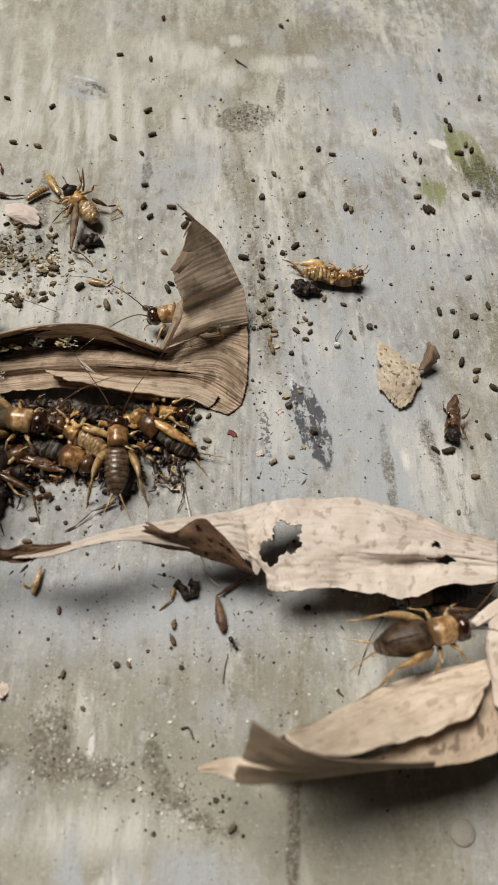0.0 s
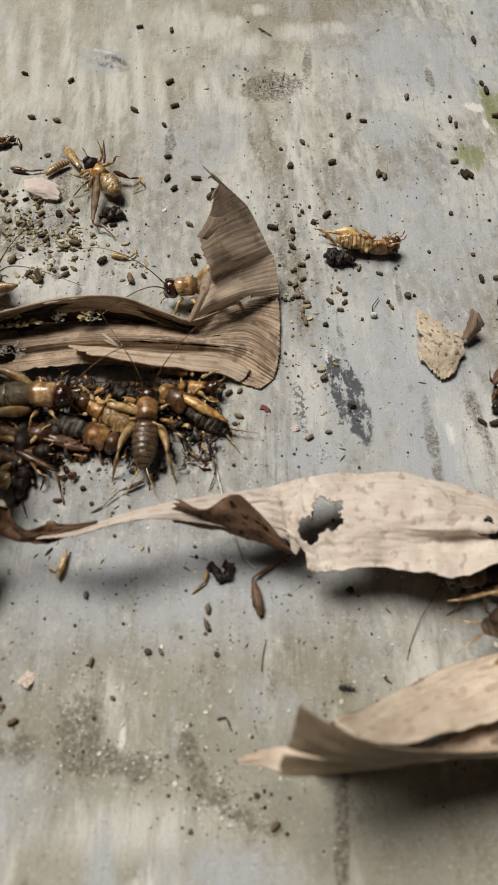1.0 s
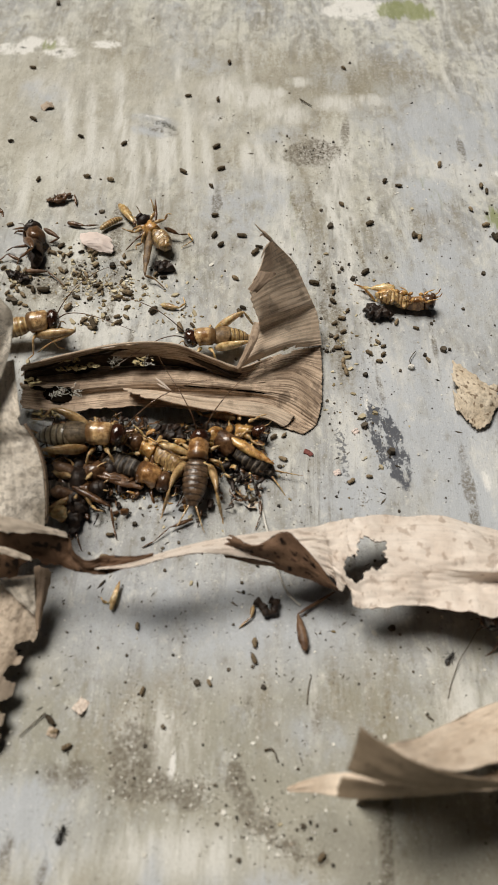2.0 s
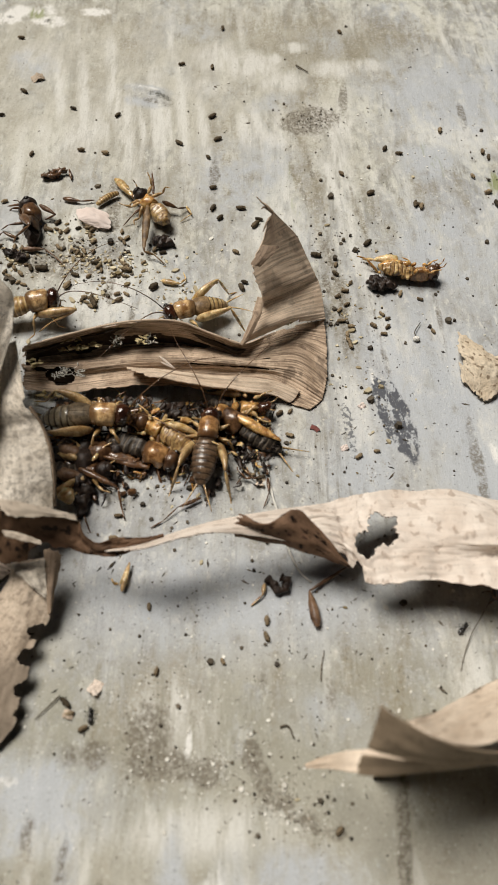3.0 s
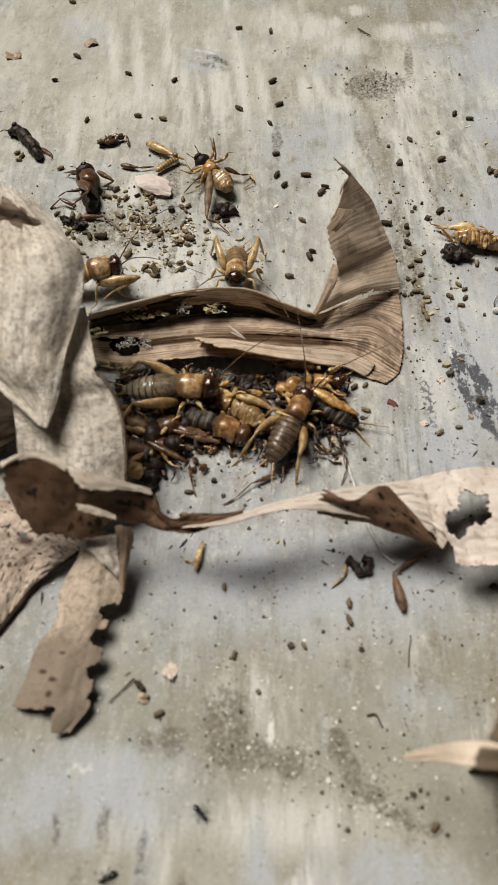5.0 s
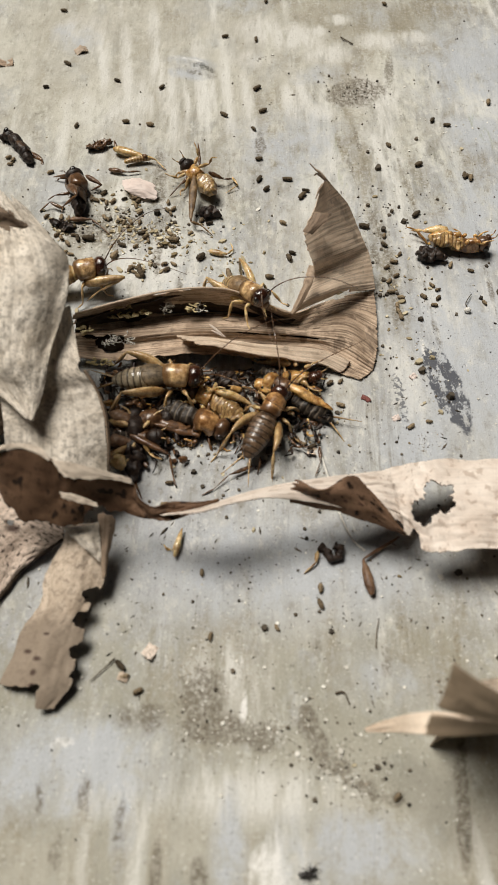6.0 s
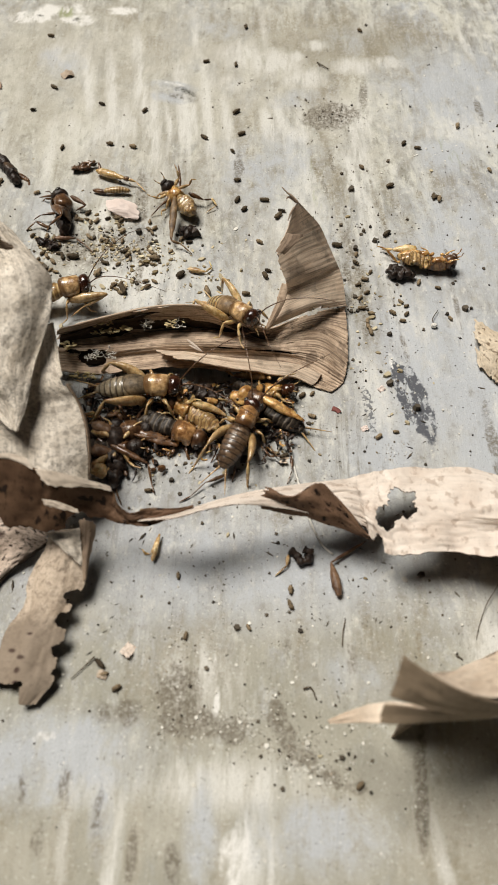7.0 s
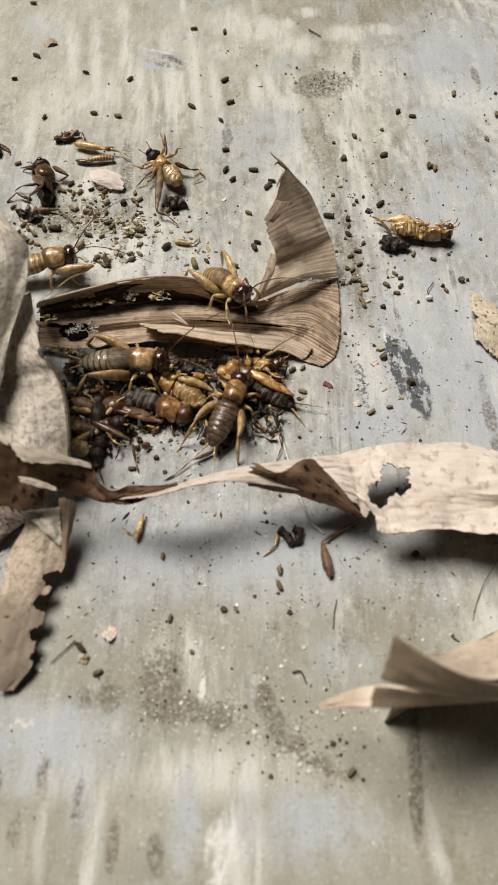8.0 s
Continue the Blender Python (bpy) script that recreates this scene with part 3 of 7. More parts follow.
GRIT = island_material("dark_grit", (0.03, 0.025, 0.02), (0.13, 0.105, 0.075))
DUST = island_material("brown_dirt", (0.10, 0.085, 0.065), (0.34, 0.30, 0.24))
SHRED = island_material("straw_shreds", (0.17, 0.125, 0.06), (0.60, 0.53, 0.37))
CHALK = island_material("pale_flakes", (0.42, 0.40, 0.35), (0.76, 0.74, 0.68))
THREAD = crumb_material("white_thread", (0.74, 0.71, 0.64), (0.86, 0.84, 0.78), 0.6)
FRINGE = crumb_material("yellowish_fringe", (0.46, 0.36, 0.17), (0.84, 0.72, 0.44))
TWIG = crumb_material("dark_twig", (0.07, 0.055, 0.035), (0.19, 0.145, 0.10))
ANT = chitin("black_ant", (0.012, 0.011, 0.011), (0.03, 0.027, 0.025), 0.3, 0.5, 900)
ZINC = crumb_material("dull_rivet", (0.50, 0.47, 0.41), (0.60, 0.57, 0.50), 0.5)
ROT = crumb_material("red_stain", (0.20, 0.06, 0.055), (0.26, 0.10, 0.085))


# ---- mesh helpers (built in millimetres) ----
def part(name, bm, mat, parent=None, label="", second=None):
    for v in bm.verts:
        v.co *= MM
    me = bpy.data.meshes.new(name)
    bm.to_mesh(me)
    bm.free()
    me.materials.append(mat)
    if second:
        me.materials.append(second)
    me.polygons.foreach_set("use_smooth", [True] * len(me.polygons))
    ob = new(name, me)
    ob.parent = parent
    return tagged(ob, label)


def empty(name, label, category, group=""):
    ob = new(name)
    ob.empty_display_size = 0.005
    return tagged(ob, label, category, group)


def tube(bm, pts, rads, n=8, flat=1.0, up=(0, 0, 1), rings=1):
    """A round-ended tube through pts; U runs along it."""
    pts = [Vector(p) for p in pts]
    uv = bm.loops.layers.uv.verify()
    up = Vector(up)
    loops, us = [], []
    far = [0.0]
    for a, b in zip(pts, pts[1:]):
        far.append(far[-1] + (b - a).length)
    for k, p in enumerate(pts):
        t = (pts[min(k + 1, len(pts) - 1)] - pts[max(k - 1, 0)]).normalized()
        side = t.cross(up)
        side = side.normalized() if side.length > 1e-4 else Vector((0, 1, 0))
        top = side.cross(t)
        loops.append([bm.verts.new(p + rads[k] * (math.cos(a) * side + flat * math.sin(a) * top)) for a in (2 * math.pi * j / n for j in range(n))])
        us.append(far[k] / max(far[-1], 1e-6))
    for k in range(len(pts) - 1):
        for j in range(n):
            fc = bm.faces.new((loops[k][j], loops[k][(j + 1) % n], loops[k + 1][(j + 1) % n], loops[k + 1][j]))
            for lp, w in zip(fc.loops, ((us[k], j / n), (us[k], (j + 1) / n), (us[k + 1], (j + 1) / n), (us[k + 1], j / n))):
                lp[uv].uv = w
    for k, order in ((0, -1), (len(pts) - 1, 1)):
        fc = bm.faces.new(loops[k][::order])
        for lp in fc.loops:
            lp[uv].uv = (us[k], 0.5)
    return bm


def spindle(a, b, thick, thin0=0.35, thin1=0.25, where=0.35, k=9, bow=(0, 0, 0)):
    """Points and radii of a limb that swells at `where` between a and b."""
    a, b, bow = Vector(a), Vector(b), Vector(bow)
    pts, rads = [], []
    for i in range(k):
        s = i / (k - 1)
        pts.append(a.lerp(b, s) + bow * (4 * s * (1 - s)))
        w = s / where if s < where else (1 - s) / (1 - where)
        low = thin0 if s < where else thin1
        rads.append(thick * (low + (1 - low) * math.sin(w * math.pi / 2) ** 1.2) * (0.6 if i in (0, k - 1) else 1))
    return pts, rads


def bend(pts, k=4):
    """A smooth curve through a few points."""
    pts = [Vector(p) for p in pts]
    out = []
    for i in range(len(pts) - 1):
        p0, p1, p2, p3 = pts[max(i - 1, 0)], pts[i], pts[i + 1], pts[min(i + 2, len(pts) - 1)]
        for j in range(k):
            t = j / k
            out.append(0.5 * (2 * p1 + (p2 - p0) * t + (2 * p0 - 5 * p1 + 4 * p2 - p3) * t * t + (3 * p1 - p0 - 3 * p2 + p3) * t ** 3))
    return out + [pts[-1]]


def taper(pts, r0, r1):
    return [r0 + (r1 - r0) * i / (len(pts) - 1) for i in range(len(pts))]


def spline(row, s):
    n = len(row) - 1
    x = min(max(s, 0.0), 1.0) * n
    i = min(int(x), n - 1)
    t = x - i
    p0 = row[i - 1] if i > 0 else row[0] * 2 - row[1]
    p3 = row[i + 2] if i + 2 <= n else row[n] * 2 - row[n - 1]
    p1, p2 = row[i], row[i + 1]
    return 0.5 * (2 * p1 + (p2 - p0) * t + (2 * p0 - 5 * p1 + 4 * p2 - p3) * t * t + (3 * p1 - p0 - 3 * p2 + p3) * t ** 3)


def sheet(bm, cage, nu=60, nv=30, keep=None, ripple=None):
    """A leaf blade: a smooth surface over a coarse cage (rows across, points along), trimmed where keep(u, v) < 0, raised by ripple(u, v)."""
    cage = [[Vector(p) for p in row] for row in cage]
    uv = bm.loops.layers.uv.verify()

    def at(u, v):
        return spline([spline(row, u) for row in cage], v)

    def lifted(u, v):
        p = at(u, v)
        if ripple:
            e = 0.01
            du = at(min(u + e, 1), v) - at(max(u - e, 0), v)
            dv = at(u, min(v + e, 1)) - at(u, max(v - e, 0))
            nn = du.cross(dv)
            if nn.length > 1e-9:
                p = p + nn.normalized() * ripple(u, v)
        return p

    length = sum((at((i + 1) / 12, 0.5) - at(i / 12, 0.5)).length for i in range(12))
    width = sum((at(0.5, (i + 1) / 12) - at(0.5, i / 12)).length for i in range(12))
    place, where = {}, {}
    inside = {}
    for i in range(nu + 1):
        for j in range(nv + 1):
            u, v = i / nu, j / nv
            inside[i, j] = keep(u, v) if keep else 1.0
            where[i, j] = (u, v)
    for (i, j), g in list(inside.items()):
        if g < 0:
            # slide a trimmed corner onto the cut
            near = [(a, b) for a in (i - 1, i, i + 1) for b in (j - 1, j, j + 1) if inside.get((a, b), -1) >= 0]
            if near:
                a, b = max(near, key=lambda q: inside[q])
                s = g / (g - inside[a, b])
                (u0, v0), (u1, v1) = (i / nu, j / nv), (a / nu, b / nv)
                where[i, j] = (u0 + (u1 - u0) * s, v0 + (v1 - v0) * s)
    for i in range(nu):
        for j in range(nv):
            quad = [(i, j), (i + 1, j), (i + 1, j + 1), (i, j + 1)]
            if all(inside[q] < 0 for q in quad):
                continue
            if sum(inside[q] >= 0 for q in quad) == 0:
                continue
            vs = []
            for q in quad:
                if q not in place:
                    place[q] = bm.verts.new(lifted(*where[q]))
                vs.append(place[q])
            fc = bm.faces.new(vs)
            for lp, q in zip(fc.loops, quad):
                lp[uv].uv = (where[q][0] * length * MM, where[q][1] * width * MM)
    return bm


def rag(s, seed, fine=1.0):
    """An uneven edge: -1 to 1."""
    return noise.noise((s * 6 * fine, seed, 0)) + 0.6 * noise.noise((s * 17 * fine, seed, 3)) + 0.35 * noise.noise((s * 45 * fine, seed, 7))


def hole(u, v, cu, cv, ru, rv, seed, jag=0.25):
    """Above 0 outside a ragged hole."""
    a = math.atan2((v - cv) / rv, (u - cu) / ru)
    r = math.hypot((u - cu) / ru, (v - cv) / rv)
    return (r - 1 - jag * (noise.noise((math.cos(a) * 2.2, math.sin(a) * 2.2, seed)) + 0.7 * noise.noise((math.cos(a) * 7, math.sin(a) * 7, seed)))) * min(ru, rv)


def thicken(ob, mm, second=False):
    md = ob.modifiers.new("thickness", "SOLIDIFY")
    md.thickness = mm * MM
    md.offset = 0.0
    if second:
        md.material_offset = 1
    return ob


# ---- the ground ----
def make_ground():
    far = [2e4, 2e3, 600]
    xs = np.array([-d for d in far] + list(np.arange(-130, 120.1, 0.8)) + far[::-1])
    ys = np.array([-d for d in far] + list(np.arange(-125, 250.1, 0.8)) + far[::-1])
    nx, ny = len(xs), len(ys)
    X, Y = np.meshgrid(xs, ys)
    Z = np.zeros_like(X)
    for cx, cy, rx, ry, turn, high in ((-50, 132, 6.5, 2.2, -14, 1.3), (-44.5, 128.5, 2.2, 3.2, 20, 0.9), (-55, 126, 1.6, 7, 8, 0.35), (-49, 124, 1.6, 7, 8, 0.35), (-84, 172, 8, 2.5, 10, 0.7), (49, -13.2, 0.9, 9, 6, 0.5)):
        c, q = math.cos(radians(turn)), math.sin(radians(turn))
        Z += high * np.exp(-(((X - cx) * c + (Y - cy) * q) / rx) ** 2 - (((Y - cy) * c - (X - cx) * q) / ry) ** 2)
    verts = np.stack([X, Y, Z], -1).reshape(-1, 3) * MM
    a = (np.arange(ny - 1)[:, None] * nx + np.arange(nx - 1)[None, :]).ravel()
    quads = np.stack([a, a + 1, a + nx + 1, a + nx], -1).astype(np.int32)
    me = bpy.data.meshes.new("ground")
    me.vertices.add(len(verts))
    me.vertices.foreach_set("co", verts.ravel())
    me.loops.add(quads.size)
    me.loops.foreach_set("vertex_index", quads.ravel())
    me.polygons.add(len(quads))
    me.polygons.foreach_set("loop_start", np.arange(0, quads.size, 4, dtype=np.int32))
    me.update(calc_edges=True)
    me.polygons.foreach_set("use_smooth", [True] * len(me.polygons))
    for layer in LAYERS:
        field = np.zeros_like(X)
        for kind, amount, cx, cy, rx, ry, turn in STAINS:
            if kind != layer:
                continue
            c, q = math.cos(radians(turn)), math.sin(radians(turn))
            d = np.hypot(((X - cx) * c + (Y - cy) * q) / rx, ((Y - cy) * c - (X - cx) * q) / ry)
            field = np.maximum(field, amount * np.clip((1.7 - d) / 1.35, 0, 1))
        me.attributes.new(layer, "FLOAT", "POINT").data.foreach_set("value", field.ravel().astype(np.float32))
    me.materials.append(GROUND)
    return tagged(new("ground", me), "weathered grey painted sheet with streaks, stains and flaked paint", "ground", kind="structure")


make_ground()


# ---- leaves ----
def fold_leaf():
    leaf = empty("dry_palm_leaf", "folded fibrous grey-brown dry palm leaf lying on the sheet", "leaf")
    # rows from the near edge to the far rim, points from the stalk side to the fanned end
    cage = [
        [(-68.2, 8.7, 2), (-57.7, 6.6, 3), (-49, 7.7, 3.5), (-40.3, 8.7, 4), (-31.5, 8.6, 4), (-24, 8.1, 3.5), (-16.5, 7.9, 2.5), (-9.4, 7.9, 1.2), (-4.4, 6.1, 0.4), (-1, 5.1, 0.3)],
        [(-68.2, 11.6, 4), (-58, 10.9, 4), (-49.3, 12.1, 4), (-40.5, 13.3, 4), (-31.6, 14, 3.2), (-24, 14.3, 2.6), (-16.3, 14.3, 2.2), (-9.8, 14, 1.6), (-3.5, 11.2, 0.8), (1.9, 7.5, 0.4)],
        [(-68, 12.5, 6), (-57.9, 12.5, 6), (-49.3, 14, 6), (-40.5, 15, 6.2), (-31.7, 15.7, 5.8), (-24.1, 15.8, 5.2), (-16.4, 15.3, 4.8), (-9.9, 15.8, 3.6), (-3.3, 16.1, 2), (3.3, 11.3, 0.7)],
        [(-68.2, 14.4, 6.5), (-58.4, 16.7, 6), (-49.8, 19.3, 5.2), (-40.9, 21.1, 4.6), (-31.8, 21.7, 4), (-24, 20.5, 3.6), (-16.2, 18.9, 2.8), (-9.7, 20.2, 3), (-3, 21.5, 2.5), (4, 17.1, 1.1)],
        [(-67.5, 14.2, 9), (-58, 16.8, 9.5), (-49.4, 19.2, 9.5), (-40.7, 20.7, 9.5), (-31.8, 21.6, 8.6), (-24.1, 20.9, 6.2), (-16.5, 20.2, 4), (-9.7, 23.8, 2.4), (-2.7, 26.1, 2.2), (4.2, 24.4, 1.4)],
        [(-66.6, 13.4, 12), (-57.4, 16.1, 13), (-49, 18.6, 13.5), (-40.5, 20.5, 13.5), (-31.8, 21.7, 12), (-24.2, 20.6, 9.2), (-17, 19.4, 7), (-9.6, 26.8, 2.6), (-2.4, 30.2, 2.2), (4, 31.9, 2.2)],
    ]

    def ribs(u, v):
        fan = min(1.0, max(0.08, (u - 0.78 + 0.05 * noise.noise((v * 20, 0, 8))) * 6))
        creases = math.sin(v * 175 + 2.5 * noise.noise((u * 3, v * 4, 1)))
        return 0.17 * creases * fan + 0.55 * noise.noise((u * 6, v * 7, 2)) + 0.10 * noise.noise((u * 3, v * 24, 3)) + 0.12 * noise.noise((u * 7, v * 60, 5))

    def keep(u, v):
        g = min(v - 0.012 - 0.03 * max(rag(u, 1.0), -0.5), 1.01 - v, u - 0.004 - 0.014 * rag(v, 2.0))
        g = min(g, (0.996 + 0.004 * rag(v, 5.0, 3)) - u)
        for h in ((0.160, 0.70, 0.085, 0.12, 11), (0.31, 0.69, 0.050, 0.075, 12), (0.245, 0.955, 0.03, 0.02, 16), (0.29, 0.985, 0.05, 0.016, 15), (0.100, 0.26, 0.042, 0.15, 13), (0.02, 0.55, 0.025, 0.13, 14), (0.045, 0.36, 0.02, 0.05, 17), (0.85, 1.0, 0.022, 0.05, 18), (0.62, 0.325, 0.20, 0.020, 19), (0.42, 0.615, 0.12, 0.010, 20), (0.78, 0.50, 0.10, 0.006, 21)):
            g = min(g, hole(u, v, *h, 0.22 if h[4] == 13 else 0.5))
        if u < 0.36:
            g = min(g, v - 0.02 - 0.045 * rag(u * 2, 9.0))
        return g

    thicken(part("blade", sheet(bmesh.new(), cage, 200, 170, keep, ribs), LEAF_FIBRE, leaf), 0.3)
    lip = [
        [(-42.8, 12.9, 4.4), (-36.7, 12.9, 4.2), (-30.4, 12.8, 3.6), (-23.4, 12.7, 3), (-16.3, 12.7, 2.6), (-9.3, 12.5, 1.8), (-2.9, 10, 0.9)],
        [(-44.2, 11.3, 7.4), (-36.5, 10.6, 8), (-30.3, 10, 7.6), (-23.5, 9.7, 6.6), (-16.6, 10.1, 5.2), (-9.5, 10.6, 3.4), (-3.4, 9.4, 1.4)],
        [(-44.9, 9.7, 7.6), (-36.5, 9.4, 8.2), (-30.3, 8.7, 7.6), (-23.5, 8.2, 6.6), (-16.6, 8.3, 5), (-9.6, 9, 3), (-4.3, 7.7, 1.2)],
        [(-43.8, 7.8, 7.4), (-36.4, 7.6, 8.6), (-30.3, 6.7, 8.2), (-23.6, 6.1, 7.2), (-16.7, 6.5, 5.4), (-10, 7.4, 2.8), (-5.7, 6.6, 0.9)],
    ]

    def keep_lip(u, v):
        return min(u - 0.015 - 0.20 * max(0.0, v - 0.25) ** 1.3 - 0.03 * max(rag(v, 17.0), -0.3), 0.955 - 0.045 * rag(u * 1.5, 19.0) - v, v + 0.1, 0.998 - u)

    thicken(part("turned_up_lip", sheet(bmesh.new(), lip, 150, 30, keep_lip, lambda u, v: 0.25 * noise.noise((u * 8, v * 4, 29)) + 0.05 * math.sin(v * 34 + u * 3)), LEAF_LIT, leaf), 0.4)
    # dark layer added under the blade: the shade seen through holes and slits
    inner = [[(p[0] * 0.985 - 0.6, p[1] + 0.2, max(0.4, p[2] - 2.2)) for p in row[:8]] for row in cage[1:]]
    thicken(part("inner_layer", sheet(bmesh.new(), inner, 60, 30, None, lambda u, v: 0.8 * noise.noise((u * 9, v * 7, 30))), LEAF_DARK, leaf, "dark layer added below the holes for their shade"), 0.35)
    flap = [
        [(-17, 19.2, 7), (-11.6, 22.2, 7.6), (-6, 25.3, 7.4), (-0.8, 28.9, 4.8), (4, 31.8, 2.5)],
        [(-16.2, 20.3, 8.6), (-11.5, 22.7, 9.6), (-6.1, 25.8, 9.4), (-1, 30.2, 6.4), (3.5, 33.8, 3.6)],
        [(-14.5, 24.1, 10.2), (-10.9, 26.4, 10.6), (-5.9, 29.8, 10), (-1.2, 34.1, 7.6), (3, 38.2, 5.2)],
        [(-13, 27.6, 12.4), (-10, 29.7, 11.6), (-5.8, 32.6, 11), (-1.5, 37.5, 8.8), (2.1, 41, 6.8)],
        [(-12.9, 27.2, 15.2), (-10.1, 29.5, 14.4), (-6.1, 32.8, 13.4), (-2.1, 37.2, 11), (1.1, 41.2, 8.8)],
        [(-14.2, 29.8, 17.6), (-11.2, 32.1, 17.6), (-7.4, 35.7, 16.6), (-3.9, 39.5, 14.6), (-1.2, 43, 13)],
        [(-15, 32.2, 20.6), (-12.2, 35.2, 20.8), (-9, 37.8, 20.4), (-6.1, 41.1, 19.2), (-3.8, 44.1, 18)],
        [(-12.7, 36, 23), (-11.2, 37.9, 23.4), (-9.6, 39.6, 23.4), (-8.1, 41.7, 22.8), (-6.7, 43.4, 22.4)],
        [(-11, 40.2, 27), (-10.8, 40.6, 27.3), (-10.5, 40.8, 27.6), (-10.2, 40.9, 27.8), (-10, 41.2, 28)],
    ]

    def ribs2(u, v):
        return 0.045 * math.sin(v * 165 + 3 * noise.noise((u * 2, v * 5, 4))) * (0.2 + 0.8 * u) + 0.30 * noise.noise((u * 2.5, v * 4, 6))

    def keep2(u, v):
        return min(u - 0.03 - 0.08 * max(rag(v * 1.4, 21.0), -0.3), hole(u, v, 0.60, -0.01, 0.16, 0.045, 24, 0.9), (0.994 + 0.006 * rag(v, 23.0, 2)) - u, v + 0.01, 1.01 - v)

    thicken(part("upturned_flap", sheet(bmesh.new(), flap, 80, 150, keep2, ribs2), LEAF_LIT, leaf), 0.3)
    # the flap's edge that rolls over and shows its darker side
    roll = [
        [(-17.4, 18.8, 7.4), (-16, 20.8, 10.4), (-14.6, 23.4, 13.4), (-13.5, 26.5, 16.2)],
        [(-17.1, 18.1, 7.8), (-15, 20.3, 11), (-13.4, 22.9, 14), (-12.4, 26.1, 16)],
        [(-16.6, 18.3, 7.6), (-14.3, 20.2, 10.8), (-12.7, 22.6, 13.6), (-12, 25.3, 15.4)],
    ]
    thicken(part("rolled_edge", sheet(bmesh.new(), roll, 50, 14, lambda u, v: min(u - 0.02, 0.97 - u, v - 0.05 - 0.1 * rag(u, 25.0), 1.0 - v), lambda u, v: 0.15 * noise.noise((u * 9, v * 3, 26))), LEAF_FIBRE, leaf), 0.3)
    # dark patch laid over the flap: a facet's shade put into colour
    corner = [
        [(-15.4, 30.6, 21.8), (-14.4, 31.5, 22.8), (-13.4, 32.7, 23.8), (-12.8, 34.5, 24.4)],
        [(-14.2, 29.9, 22), (-13, 30.7, 23.2), (-11.9, 32.2, 24), (-11.1, 34, 24.6)],
        [(-13.2, 30, 21.6), (-11.4, 30.8, 23), (-9.6, 32.7, 23.6), (-8.1, 34.8, 23.8)],
    ]
    thicken(part("folded_corner", sheet(bmesh.new(), corner, 40, 30, lambda u, v: min(u - 0.02 - 0.05 * rag(v, 27.0), 0.97 - 0.06 * rag(v, 28.0) - u, v - 0.04 - 0.08 * rag(u, 29.0), 0.95 - 0.08 * rag(u, 30.0) - v), lambda u, v: 0.15 * noise.noise((u * 5, v * 5, 31))), LEAF_SHADE, leaf, "darker patch for a facet in shade"), 0.25)
    bm = bmesh.new()
    c = bend([(-62.1, 14.3, 12.9), (-57.4, 15.9, 13.2), (-49, 18.4, 13.7), (-40.5, 20.3, 13.7), (-31.8, 21.5, 12.2), (-24.2, 20.4, 9.4), (-17, 19.2, 7.2)], 8)
    tube(bm, c, [0.26 + 0.12 * noise.noise((k * 0.7, 0, 4)) for k in range(len(c))], 6)
    part("frayed_rim", bm, LEAF_LIT, leaf, "pale frayed rim")
    tip = (-10.3, 41, 28)
    for ends in ([tip, (-11.8, 41.5, 29.5), (-12.8, 42, 30), (-14.1, 42.7, 31)], [tip, (-12.2, 41.6, 29), (-12.9, 41.6, 28.4)], [(-10.9, 40.2, 27), (-11.7, 39.1, 26.4), (-12.4, 37.5, 25.4)]):
        bm = bmesh.new()
        c = bend(ends)
        tube(bm, c, taper(c, 0.42, 0.1), 6)
        part("torn_fibre", bm, LEAF_FIBRE, leaf)
    for a, b, r in (((-36.1, 13.8, 9), (-32.1, 10.9, 7.8), 0.34), ((-35.6, 12.2, 8.8), (-32.3, 11.1, 7.6), 0.28)):
        bm = bmesh.new()
        tube(bm, *spindle(a, b, r), 6, 0.5)
        part("loose_splinter", bm, LEAF_PALE, leaf)
    r = random.Random(5)
    for p, q, spread, count, mat in (((-58.6, 15.7, 9), (-49.2, 16.9, 9), 0.5, 44, FRINGE), ((-58.3, 16.3, 11), (-54.1, 16.9, 11), 0.3, 10, FRINGE), ((-41.7, 17.8, 9.8), (-37.7, 18.5, 10), 0.4, 15, FRINGE), ((-47.4, 18, 9.1), (-44.5, 18.7, 9.3), 0.5, 12, CHALK), ((-40.1, 18.8, 9.5), (-38.1, 19.2, 9.5), 0.4, 7, CHALK), ((-62.7, 5.7, 5.6), (-57.2, 5.1, 5.4), 0.6, 23, FRINGE), ((-60.9, 10.1, 5.5), (-54.4, 11.8, 5.7), 0.5, 17, CHALK), ((-65.6, 11.7, 8.2), (-63.3, 13, 8.6), 0.5, 13, FRINGE), ((-7.6, 25.4, 7.6), (-4.7, 27.4, 7.8), 0.4, 18, FRINGE)):
        bm = bmesh.new()
        p, q = Vector(p), Vector(q)
        for _ in range(count):
            a = p.lerp(q, r.random()) + Vector((r.gauss(0, spread * 0.5), r.gauss(0, spread), r.uniform(-0.5, 0.4)))
            if mat is CHALK:
                for _ in range(4):
                    a += Vector((r.gauss(0, 0.25), r.gauss(0, 0.25), r.gauss(0, 0.2)))
                    tube(bm, *spindle(a, a + Vector((r.gauss(0, 0.6), r.gauss(0, 0.5), r.gauss(0, 0.3))), r.uniform(0.06, 0.17), 0.4, 0.3, 0.5, 5, (r.gauss(0, 0.4), r.gauss(0, 0.4), 0)), 4)
                continue
